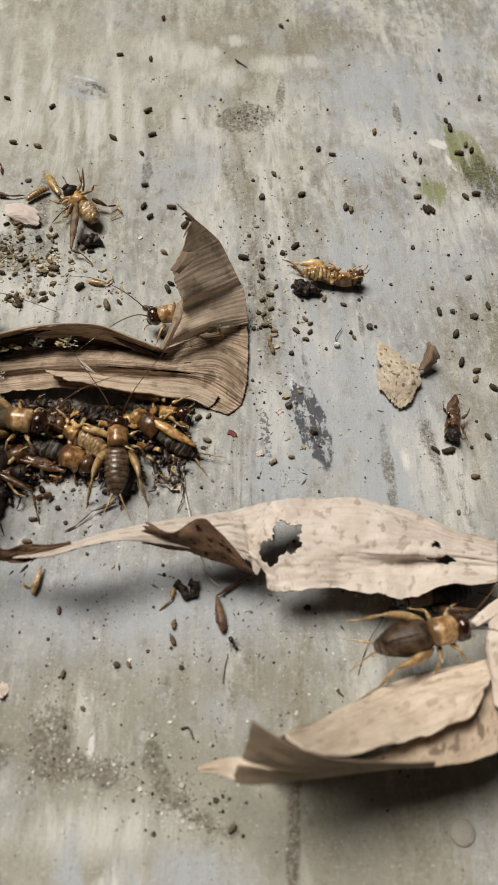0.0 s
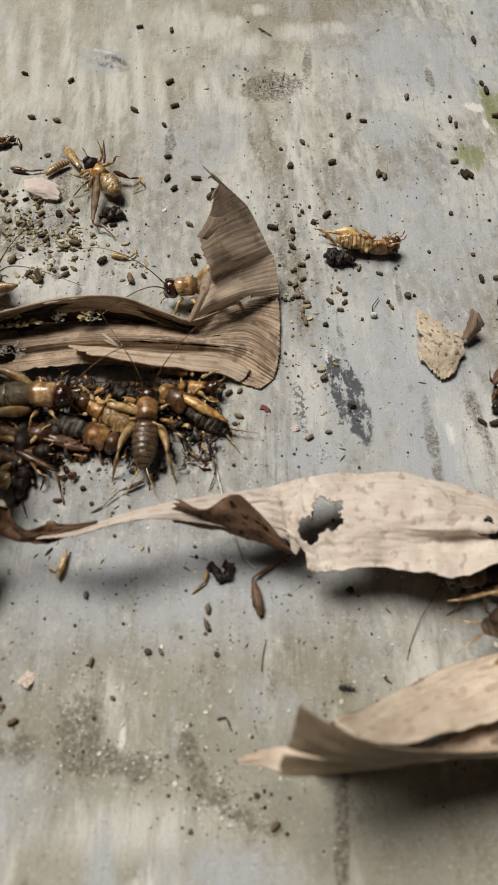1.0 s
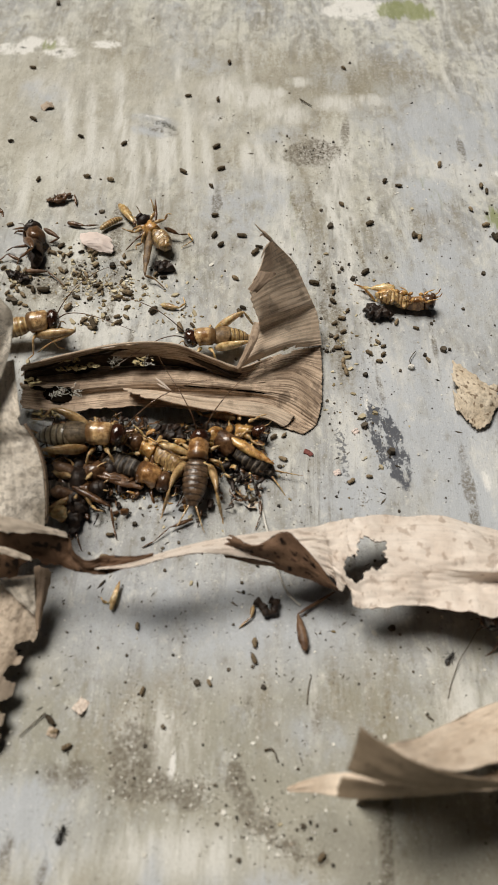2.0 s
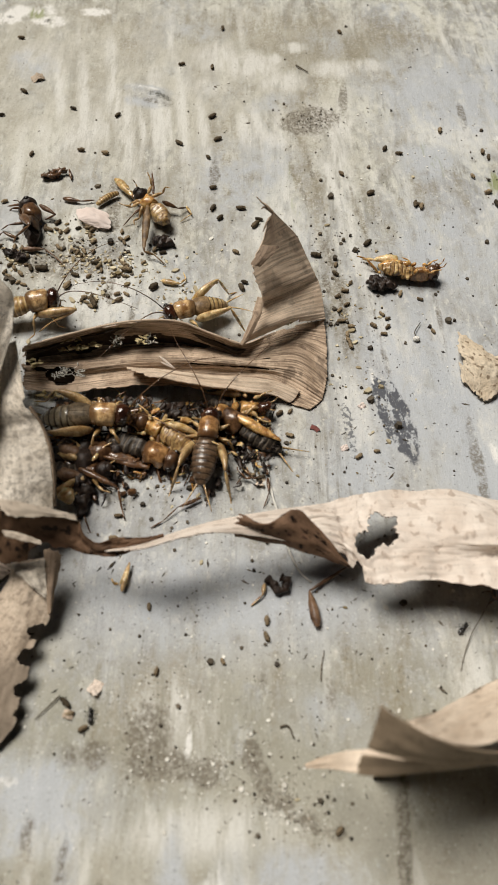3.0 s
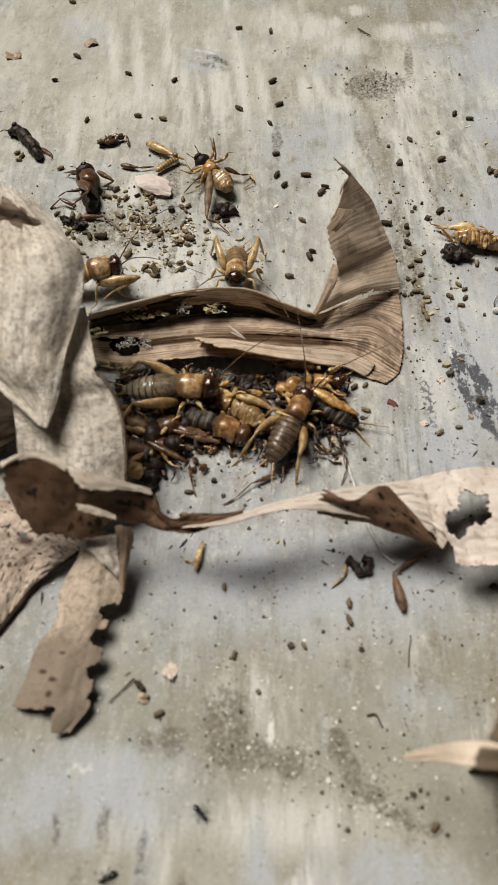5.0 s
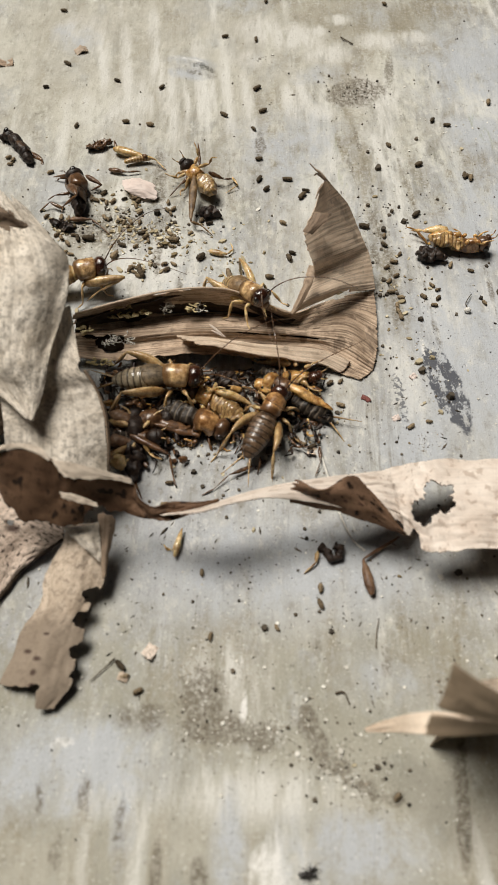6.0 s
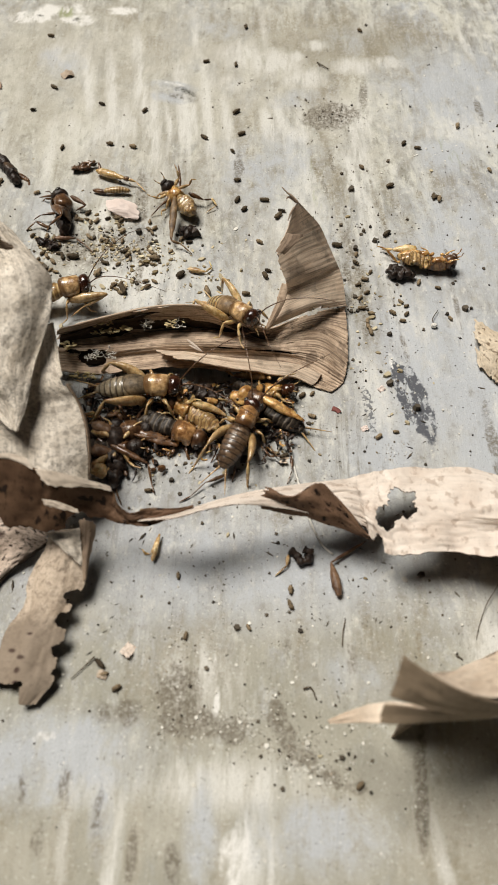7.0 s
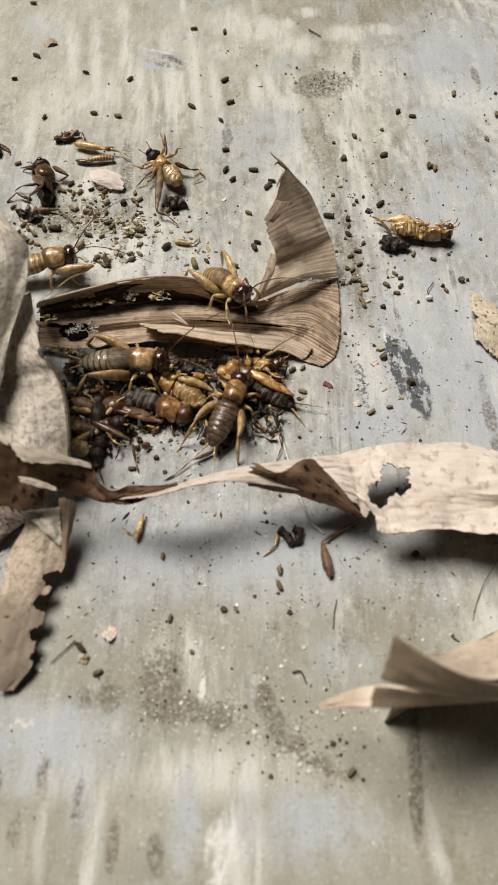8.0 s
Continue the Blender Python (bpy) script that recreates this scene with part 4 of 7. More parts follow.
            tube(bm, *spindle(a, a + Vector((r.choice((-1, 1)) * r.uniform(0.4, 1.5), r.uniform(-0.6, 0.7), r.uniform(-0.4, 0.4))), r.uniform(0.18, 0.42), 0.4, 0.3, 0.5, 6, (0, r.uniform(-0.5, 0.5), 0)), 5, 0.4)
        part("frayed_fringe", bm, mat, leaf, "frayed yellowish fringe of a hole" if mat is FRINGE else "white fluff in a hole")
    return leaf


def curled_leaf():
    leaf = empty("curled_dry_leaf", "long pale tan dry leaf, twisted and curled, with a ragged hole", "leaf")
    # rows from the far to the near edge, points from the thin twisted end to the broad one
    blade = [
        [(-43.3, -35.9, 11.4), (-35.9, -35.1, 12.4), (-27.3, -32.8, 13.7), (-17.9, -30.5, 14.5), (-3.5, -26.5, 12), (3.2, -23.8, 10.3), (7.7, -22.4, 9.7), (12.9, -21.1, 9), (21.6, -20.2, 8), (30.4, -20.4, 7), (39.2, -21.9, 5.5), (47.6, -25.5, 5), (56.9, -28.9, 6)],
        [(-43.1, -36.4, 12), (-35.8, -36.2, 13.7), (-27.4, -33.9, 14.9), (-18.1, -31.6, 15.1), (-2.7, -28.9, 12.5), (3.4, -28.1, 11.2), (7.7, -27.6, 11.2), (12.4, -27.2, 11.2), (20.7, -26.7, 11), (29.1, -26.8, 10.5), (37.7, -27.9, 9), (45.8, -30, 9), (55.3, -32, 9)],
        [(-42.9, -36.9, 12.7), (-35.6, -37.1, 14.9), (-27.6, -34.8, 15.9), (-18.2, -32.8, 15.3), (-1.5, -31.3, 12.5), (3.7, -32.1, 11.8), (7.7, -32.7, 12), (12.1, -33, 12.2), (20, -33.4, 12.4), (27.9, -34.5, 12.8), (35.9, -34.7, 13), (44.2, -34.3, 12.2), (53.9, -35.3, 11.4)],
        [(-42.8, -37.4, 13.1), (-35.4, -37.9, 16), (-27.7, -35.6, 16.5), (-18.3, -33.8, 15.2), (-0, -34, 11.5), (4.1, -35.3, 10.8), (7.4, -37.5, 11), (12, -37.9, 11.5), (19.9, -37.8, 11.6), (28.2, -37, 10.2), (36.6, -35.7, 9.6), (44.3, -36.7, 10.8), (53.5, -37.6, 11.5)],
        [(-42.6, -37.8, 13.4), (-35.3, -38.9, 17.2), (-27.8, -36.6, 17.3), (-18.3, -34.4, 14.8), (1.8, -35.9, 10.4), (4.6, -38.2, 8.8), (7.1, -42.3, 9.5), (11.9, -42.9, 10), (19.7, -42.3, 11), (27.2, -44.1, 12), (32.7, -45.3, 12.5), (41.1, -42.6, 13), (52.3, -41.3, 13)],
    ]

    def waves(u, v):
        w = (12 * u - 3) / 9
        if w < 0:
            return 0.15 * noise.noise((u * 12, v * 2, 4))
        pucker = 1.5 * v * v * noise.noise((w * 11, v * 1.5, 14)) + 0.5 * v * noise.noise((w * 22, v * 4, 15))
        wrinkle = -0.7 * math.exp(-((v - 0.44 + 0.03 * math.sin(w * 19)) / 0.022) ** 2) * max(0.0, math.sin((w - 0.42) * 5.0)) - 0.5 * math.exp(-((v - 0.30 - 0.1 * w) / 0.02) ** 2) * max(0.0, math.sin((w - 0.6) * 9))
        return min(1, w * 8) * (pucker + wrinkle + 0.6 * noise.noise((w * 9, v * 3, 4)) + 0.35 * noise.noise((w * 12, v * 14, 5)) + 0.22 * noise.noise((w * 26, v * 22, 6)))

    def keep(u, v):
        w = (12 * u - 3) / 9
        g = min(v - 0.01 - 0.015 * max(0, rag(u, 31.0)), 0.975 - 0.022 * max(rag(w * 2.2, 33.0), -0.5) * (w > 0.3) - v)
        if w > 0.1:
            g = min(g, hole(w, v, 0.402, 0.46, 0.068, 0.175, 35, 0.45), hole(w, v, 0.322, 0.62, 0.058, 0.14, 39, 0.3), hole(w, v, 0.285, 0.97, 0.034, 0.14, 36, 0.25))
        return min(g, hole(w, v, 0.845, 0.43, 0.014, 0.05, 37, 0.9), hole(w, v, 0.868, 0.66, 0.030, 0.085, 38, 0.6), hole(w, v, 0.83, 0.60, 0.014, 0.03, 40, 0.9))

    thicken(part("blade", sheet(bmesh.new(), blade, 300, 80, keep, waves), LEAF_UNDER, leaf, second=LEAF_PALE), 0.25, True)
    strip = [
        [(-73.6, -31.4, 23), (-67.6, -30.7, 25), (-61.9, -32.2, 24), (-58, -32.7, 23), (-53.1, -32.4, 20), (-48.3, -32.5, 17), (-46.8, -34.9, 15.5), (-44.3, -36.6, 14.6), (-40.7, -35.4, 14.8), (-35.7, -35.4, 14.8), (-31.7, -34.6, 14.8)],
        [(-74.6, -31.9, 19.5), (-68.3, -35, 19.5), (-62.5, -35.9, 18.5), (-58.5, -35.9, 17.5), (-53.4, -34.4, 16), (-48.8, -34.7, 14.5), (-46.6, -36.1, 13.9), (-44.3, -37.3, 13.6), (-40.5, -36.8, 13.8), (-35.9, -36.1, 14.4), (-31.7, -34.9, 14.6)],
        [(-74.2, -32.5, 16), (-69.1, -39, 13), (-63.1, -39.4, 12.5), (-58.9, -39.8, 12), (-52.8, -36.9, 12.6), (-49.2, -37, 12), (-46.7, -37.5, 12.1), (-44.3, -38, 12.3), (-40.5, -38.5, 12.8), (-36.3, -37.1, 13.7), (-31.7, -35.1, 14.3)],
    ]

    def keep2(u, v):
        g = min(v - 0.02 * max(0, rag(u, 41.0)), 0.965 - 0.14 * max(rag(u * 1.8, 43.0), -0.2) * (u < 0.5) - v, u - 0.012 - 0.012 * rag(v, 45.0))
        return min(g, hole(u, v, 0.365, 0.93, 0.035, 0.16, 44, 0.4))

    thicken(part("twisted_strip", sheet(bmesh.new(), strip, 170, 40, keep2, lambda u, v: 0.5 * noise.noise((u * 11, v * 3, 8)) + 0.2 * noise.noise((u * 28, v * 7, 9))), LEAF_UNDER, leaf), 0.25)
    rims = (
        ([(-74.3, -30.8, 23), (-70.5, -30.3, 25.4), (-66.5, -30.1, 25.8), (-63.3, -30.6, 25)], [(-73.7, -31.7, 23.4), (-70.4, -30.8, 25.2), (-66.5, -30.8, 25.4), (-62.1, -32.2, 24.3)], [(-73.5, -31.9, 23), (-70.5, -31, 24.9), (-66.6, -31, 25), (-61.7, -32.8, 23.9)], 47.0),
        ([(-62, -32.4, 24.3), (-58.1, -32.6, 23.6), (-53, -32.3, 20.6), (-48.1, -32.1, 17.4)], [(-60.8, -34, 23.6), (-57.3, -34, 22.8), (-52.5, -33, 20.1), (-47.9, -32.5, 17)], [(-59.4, -35.4, 22.6), (-56.1, -35.2, 21.6), (-51.9, -33.7, 19.3), (-47.8, -33, 16.7)], 57.0),
        ([(-60.6, -36.9, 20.4), (-57.4, -37.1, 19.8), (-53.7, -38, 18.4)], [(-60.3, -37.4, 20), (-57.1, -37.8, 19.4), (-53.5, -38.4, 18.2)], [(-59.9, -37.8, 19.4), (-56.7, -38.4, 18.9), (-53.3, -38.7, 18)], 67.0),
    )
    for a, b, c, seed in rims:
        thicken(part("turned_rim", sheet(bmesh.new(), [a, b, c], 60, 20, lambda u, v: min(u - 0.03 - 0.05 * rag(v, seed), 0.985 - 0.02 * rag(v, seed + 3) - u, 0.90 - 0.16 * rag(u * 1.3, seed + 1) - v, v + 0.1), lambda u, v: 0.2 * noise.noise((u * 6, v * 3, seed + 2))), LEAF_RIM, leaf, "pale turned rim"), 0.25)
    turned = [
        [(-18.6, -33.6, 12), (-13.1, -34.3, 11.6), (-7.2, -35.3, 10.8), (-1.4, -36.8, 9.6), (4.3, -38.5, 9)],
        [(-18.5, -32.7, 14.4), (-13, -33.8, 14.6), (-7.3, -34.7, 14.2), (-1.5, -35.9, 11.8), (4.2, -38.5, 9.4)],
        [(-18, -31.8, 16.4), (-13, -33.6, 16.6), (-7.9, -33, 16.6), (-1.8, -34.6, 13), (4.1, -38.4, 9.6)],
        [(-17.1, -30.8, 16.8), (-12.1, -33.4, 17), (-6.8, -30, 17.2), (-2.1, -32.4, 14), (3.9, -38.1, 9.8)],
    ]

    def keep3(u, v):
        g = min(0.97 - 0.05 * rag(u, 51.0) - v, u - 0.03 - 0.05 * rag(v * 1.6, 52.0), v - 0.01 - 0.05 * rag(u, 55.0))
        return min(g, hole(u, v, 0.13, 0.30, 0.10, 0.15, 53, 0.5))

    thicken(part("turned_back_corner", sheet(bmesh.new(), turned, 90, 50, keep3, lambda u, v: 0.35 * noise.noise((u * 6, v * 4, 9))), LEAF_TURNED, leaf, "dark-spotted brown turned-back corner"), 0.25)
    return leaf


def front_leaf():
    leaf = empty("rolled_dry_leaf", "buff dry leaf rolled up and standing off the sheet", "leaf")
    back = [
        [(6.2, -74, 36), (13.1, -69.8, 24), (20.8, -64.9, 14), (29.5, -60, 9), (37.4, -57.6, 9), (44.6, -56.5, 11), (51.7, -55.4, 13)],
        [(7.2, -75.2, 37.5), (13.7, -72.1, 28), (21.6, -68, 19), (29.6, -64, 14), (36.9, -61.2, 13), (44.1, -59.4, 14), (49.5, -58.1, 15)],
        [(8.8, -76.3, 38), (14.5, -74.3, 31), (21.8, -71.5, 24), (29.4, -68.2, 19), (36.8, -65.3, 17), (42.7, -63.2, 17), (46.3, -61.1, 17)],
        [(10.3, -77.3, 38), (15.5, -77, 34), (21.7, -75.1, 29.5), (28.7, -72.8, 25.5), (35, -70.9, 22.5), (40, -68.4, 21), (44, -62.9, 19.5)],
    ]

    def keep(u, v):
        return min(0.975 - 0.04 * max(rag(u * 1.6, 61.0, 0.8), -0.4) * (u > 0.25) - v, v - 0.01, 0.97 + 0.025 * rag(v * 1.5, 62.0) - u)

    thicken(part("blade", sheet(bmesh.new(), back, 110, 60, keep, lambda u, v: 0.5 * noise.noise((u * 5, v * 5, 10)) + 0.2 * noise.noise((u * 14, v * 12, 11))), LEAF_BUFF, leaf), 0.25)
    flange = [
        [(1.1, -73.6, 44), (3.3, -74.9, 43), (6.4, -76.2, 41.5), (10.7, -77.2, 38.5), (16.3, -77.3, 34.5), (23.2, -77, 30), (31.4, -76.2, 26)],
        [(0.7, -75.7, 40), (2.9, -77, 40), (6.6, -77.9, 38.5), (11, -78.1, 36), (16.6, -78, 32.5), (23.5, -77.3, 28.5), (31.6, -76.4, 25)],
        [(0.2, -77.4, 36.5), (2.7, -78.4, 37), (6.4, -79.1, 36), (11.3, -79.1, 33.5), (16.9, -78.5, 30.5), (23.7, -77.5, 27.5), (31.7, -76.7, 24.5)],
    ]
    thicken(part("folded_rim", sheet(bmesh.new(), flange, 110, 40, lambda u, v: min(u - 0.006 - 0.008 * rag(v, 63.0), v + 0.01, 1.01 - v), lambda u, v: 0.2 * noise.noise((u * 7, v * 4, 15))), LEAF_OUTER_SHADED, leaf, "shaded tan outer side"), 0.25)
    tooth = [
        [(-0.5, -78, 34.6), (2.4, -78.6, 35.6), (6.5, -79.2, 35.4), (11.3, -79, 33), (17, -78.3, 30)],
        [(-0.9, -79, 33), (2.5, -79.4, 34), (6.6, -79.6, 34), (11.5, -79.2, 32), (17, -78.4, 29.6)],
        [(-0.7, -80.1, 31.8), (2, -80.4, 32.6), (6.7, -80.1, 33), (11.5, -79.4, 31.4), (17.1, -78.5, 29.2)],
    ]
    thicken(part("split_tooth", sheet(bmesh.new(), tooth, 60, 20, lambda u, v: min(u - 0.02 - 0.02 * rag(v, 65.0), v + 0.01, 1.01 - v), None), LEAF_OUTER_SHADED, leaf), 0.25)
    # unseen layer below the blade's back edge, added to keep light off the ground
    rear = [[(x, y, z - 0.2) for x, y, z in back[0]], [(x + 0.3, y - 0.6, z * 0.5) for x, y, z in back[0]], [(x + 0.6, y - 1.2, 0.3) for x, y, z in back[0]]]
    thicken(part("rear_layer", sheet(bmesh.new(), rear, 40, 20, None, lambda u, v: 0.4 * noise.noise((u * 6, v * 4, 13))), LEAF_BROWN, leaf, "unseen brown layer added behind the blade to block light"), 0.25)
    under = [
        [(6.7, -77.1, 30), (15.5, -77, 29), (21.7, -75.5, 25), (28.5, -72.6, 21), (35.4, -69.4, 18), (41.5, -66.2, 16), (47.1, -60.4, 14), (52.5, -56.2, 12)],
        [(6.6, -78.3, 30), (15.6, -77.6, 28), (21.6, -76.3, 25), (28, -74.7, 22), (34.6, -72.6, 19.5), (40.4, -70.4, 17.5), (45.4, -67.3, 16), (50.1, -65.1, 15)],
        [(6.6, -79.4, 30.5), (15.6, -78.3, 28), (21.3, -77.5, 26), (27.2, -76.9, 24), (33.2, -76.5, 22.5), (38.5, -75.7, 21), (43, -74.3, 20), (47.4, -72.5, 19)],
    ]
    thicken(part("lower_fold", sheet(bmesh.new(), under, 110, 30, lambda u, v: min(v + 0.01, 0.98 - 0.03 * rag(u, 64.0) - v), lambda u, v: 0.4 * noise.noise((u * 6, v * 3, 12))), LEAF_INNER, leaf, "brown-flecked lower fold"), 0.25)
    point = [
        [(-6.3, -75.1, 12), (-2.9, -74.8, 18), (0.9, -75.6, 26), (6.6, -77.1, 31)],
        [(-6.1, -75.4, 12.2), (-2.4, -76, 19), (0.4, -77.3, 27), (6.6, -78.3, 30.5)],
        [(-5.9, -75.8, 12.4), (-2.8, -77, 18.4), (-0.5, -78.9, 26.4), (6.5, -79.6, 31)],
    ]
    thicken(part("pale_point", sheet(bmesh.new(), point, 50, 24, lambda u, v: min(v - 0.01 - 0.03 * rag(u, 66.0), 0.98 - 0.03 * rag(u, 67.0) - v), lambda u, v: 0.3 * noise.noise((u * 5, v * 3, 16))), LEAF_BUFF, leaf, "pale pointed end"), 0.25)
    return leaf


def side_leaf(name, label, cage, mat, nu, nv, keep, waves=0.6, seed=20, thick=0.3, second=None):
    leaf = empty(name, label, "leaf")
    ob = part("blade", sheet(bmesh.new(), cage, nu, nv, keep, lambda u, v: waves * (noise.noise((u * 4, v * 5, seed)) + 0.4 * noise.noise((u * 11, v * 13, seed)))), mat, leaf, second=second)
    thicken(ob, thick, second is not None)
    return leaf


fold_leaf()
curled_leaf()
front_leaf()
side_leaf("dry_leaf_edge", "pale dry leaf standing beside the rolled leaf", [
    [(64, -42, 18), (50.4, -48.2, 15), (48.6, -50.7, 14)],
    [(62, -54, 20), (48.5, -55.4, 17), (47.1, -54.8, 15)],
    [(58, -68, 22), (47, -66.2, 18), (46.3, -65, 17)],
], LEAF_PALE, 30, 30, None, 0.4, 41)
side_leaf("leaf_sliver", "narrow pale sliver of dry leaf", [
    [(62, -40, 14), (51.8, -44.3, 13), (45.8, -48.6, 12)],
    [(61, -43, 14), (51.3, -47.5, 13), (47.1, -49.7, 12)],
], LEAF_PALE, 24, 10, None, 0.3, 42)
# across (rows) runs down the blade in these
POINTED = side_leaf("pointed_dry_leaf", "grey-tan mottled dry leaf with a pointed tip, resting on another leaf", [
    [(-89.7, 27.9, 38), (-83.1, 24.8, 39), (-77.4, 22, 40), (-72.8, 18.9, 39)],
    [(-87.8, 16.3, 34), (-79.9, 15, 36), (-72.5, 13.3, 37), (-66.8, 12.7, 36)],
    [(-85.1, 5.2, 33), (-76.4, 1.5, 37), (-68.4, 2.4, 37), (-62.9, 8.8, 31.5)],
    [(-83.6, -2.4, 29), (-76.1, -5.8, 33), (-68.5, -5.8, 34), (-62.9, -0.7, 30)],
    [(-81.2, -10.7, 26), (-75, -12.9, 29), (-69.1, -13.5, 30), (-64.5, -11.2, 28)],
    [(-76.9, -15.4, 24.5), (-72.6, -16.9, 25.6), (-68.7, -17.7, 26.2), (-65.2, -17.4, 25.6)],
    [(-68.3, -22.6, 23), (-67.7, -23, 23), (-67.3, -23.3, 23), (-67, -22.9, 22.8)],
], LEAF_GREY, 70, 110, lambda u, v: min(v - 0.03 - 0.05 * rag(u, 71.0), u - 0.01 - 0.02 * rag(v, 72.0), 0.99 + 0.012 * rag(v, 73.0) - u, hole(u, v, 0.46, 0.125, 0.23, 0.045, 74, 0.7), hole(u, v, 0.68, 0.150, 0.10, 0.018, 70, 0.6)), 0.9, 21)
LAYER = sheet(bmesh.new(), [
    [(-91.4, 29.8, 34), (-84.8, 27.4, 35), (-78.9, 24.6, 36), (-74.6, 21, 35.5)],
    [(-89.5, 19.6, 31), (-81.4, 18.1, 32.5), (-74.1, 16.4, 33.5), (-69.3, 16, 33)],
    [(-88.6, 12.7, 27), (-80.4, 10.9, 29), (-72.2, 10.3, 30.5), (-65.5, 10, 31)],
], 30, 30, lambda u, v: min(0.97 - 0.04 * rag(v, 101.0) - u, 0.95 - 0.06 * rag(u, 102.0) - v), lambda u, v: 0.5 * noise.noise((u * 5, v * 5, 103)))
thicken(part("torn_layer", LAYER, LEAF_SHADE, POINTED, "darker layer showing through a tear"), 0.25)
BROAD = side_leaf("broad_dry_leaf", "broad grey mottled dry leaf blade sloping down to the sheet", [
    [(-75, -0.4, 27), (-69.2, 0.5, 27), (-65, 1.4, 27), (-63, 2.8, 26.5)],
    [(-74.5, -11.4, 23.8), (-68.9, -11.6, 24.2), (-63.6, -11.6, 24.8), (-59.2, -10.9, 24.3)],
    [(-74.9, -16.8, 21.4), (-68.9, -16, 21), (-62, -15.5, 21.8), (-56.7, -14, 21)],
    [(-73.8, -21.5, 20), (-67.9, -21, 19.4), (-61.2, -20.3, 19.6), (-54.8, -18.4, 18.6)],
    [(-73.1, -26.4, 17.1), (-67.2, -26.3, 16.6), (-60.4, -25.8, 16.6), (-54.1, -22.9, 15.2)],
    [(-72.2, -30.9, 13.6), (-66.5, -31.4, 13.6), (-60.3, -31.2, 13.6), (-53.9, -28.2, 11.6)],
], LEAF_GREY, 60, 100, lambda u, v: min(u - 0.01, 0.99 + 0.01 * rag(v, 75.0) - u, hole(u, v, 0.985, 0.215, 0.045, 0.024, 76, 0.5)), 0.5, 22)
RIM = sheet(bmesh.new(), [
    [(-59, -11.5, 24), (-56.7, -14.2, 21), (-54.8, -18.4, 18.7), (-54.1, -23, 15.3), (-53.9, -27.8, 11.8)],
    [(-58.8, -10.9, 23.4), (-56.5, -13.5, 20.2), (-54.5, -17.8, 17.8), (-53.9, -22.4, 14.4), (-53.8, -27.4, 11)],
    [(-59.2, -10.5, 22.4), (-56.8, -13.1, 19.2), (-54.9, -17.4, 16.8), (-54.3, -22, 13.4), (-54.2, -26.9, 10)],
], 60, 8, lambda u, v: min(u - 0.02, 0.98 - u, 0.9 - 0.15 * rag(u, 104.0) - v), None)
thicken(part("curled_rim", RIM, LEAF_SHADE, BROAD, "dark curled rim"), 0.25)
def gnawed_edge(u, v):
    """The gnawed leaf's outline: bites along one side, a stepped end."""
    g = min(u - 0.02 - 0.025 * rag(v * 1.5, 77.0), 0.985 + 0.02 * rag(v * 1.5, 78.0) - u)
    end = 0.868 + 0.13 * min(1.0, max(0.0, (u - 0.56) / 0.06)) - 0.02 * rag(u * 1.5, 80.0)
    for bite in ((0.93, 0.352, 0.19, 0.042, 79), (0.97, 0.484, 0.22, 0.048, 85), (1.02, 0.655, 0.17, 0.05, 87), (1.03, 0.80, 0.10, 0.03, 88), (0.53, 0.868, 0.07, 0.022, 89)):
        g = min(g, hole(u, v, *bite, 0.35))
    return min(g, end - v)


GNAWED = side_leaf("gnawed_dry_leaf", "speckled brown dry leaf with a gnawed edge lying on the sheet", [
    [(-61.4, -37.7, 8), (-57.3, -37, 8), (-53.6, -34.9, 5)],
    [(-62.5, -40.8, 6), (-57.9, -42.2, 7), (-54, -40.9, 4)],
    [(-65.2, -46.1, 4), (-59.4, -47.6, 6), (-53.5, -47.6, 4.2)],
    [(-65.6, -52.2, 3), (-60.2, -53.3, 5.5), (-55.5, -52.9, 4)],
    [(-68.3, -56.6, 2), (-61.9, -57.9, 5), (-55.9, -58, 3.6)],
    [(-69.3, -61.5, 1.5), (-63, -62.7, 4.5), (-56.8, -62.7, 3.2)],
    [(-71, -66.1, 1), (-64, -67.2, 3.4), (-57, -66.5, 2.6)],
    [(-71.8, -70, 0.8), (-64.7, -70.8, 2), (-60.1, -70.8, 1.4)],
], LEAF_BROWN, 60, 150, gnawed_edge, 0.35, 23)
# turned strip whose shade is put into a darker brown
STRIP = sheet(bmesh.new(), [
    [(-55.3, -35.1, 9.4), (-54.9, -38.7, 8), (-54.3, -42.6, 6.8), (-53.6, -47.5, 5.2)],
    [(-53.3, -35.6, 10), (-53.2, -38.9, 8.2), (-53.3, -42.7, 7), (-53.2, -47.2, 5.4)],
    [(-51.6, -36, 8.6), (-52.2, -38.7, 7), (-52.8, -42.3, 6), (-53.2, -47, 5)],
], 50, 18, lambda u, v: min(0.98 - 0.03 * rag(v, 108.0) - u, 0.95 - 0.08 * rag(u, 109.0) - v, u - 0.03 - 0.05 * rag(v * 1.5, 107.0)), lambda u, v: 0.2 * noise.noise((u * 7, v * 3, 44)))
thicken(part("folded_strip", STRIP, LEAF_SHADE, GNAWED, "brown folded strip, darkened for the shade on its turn"), 0.25)
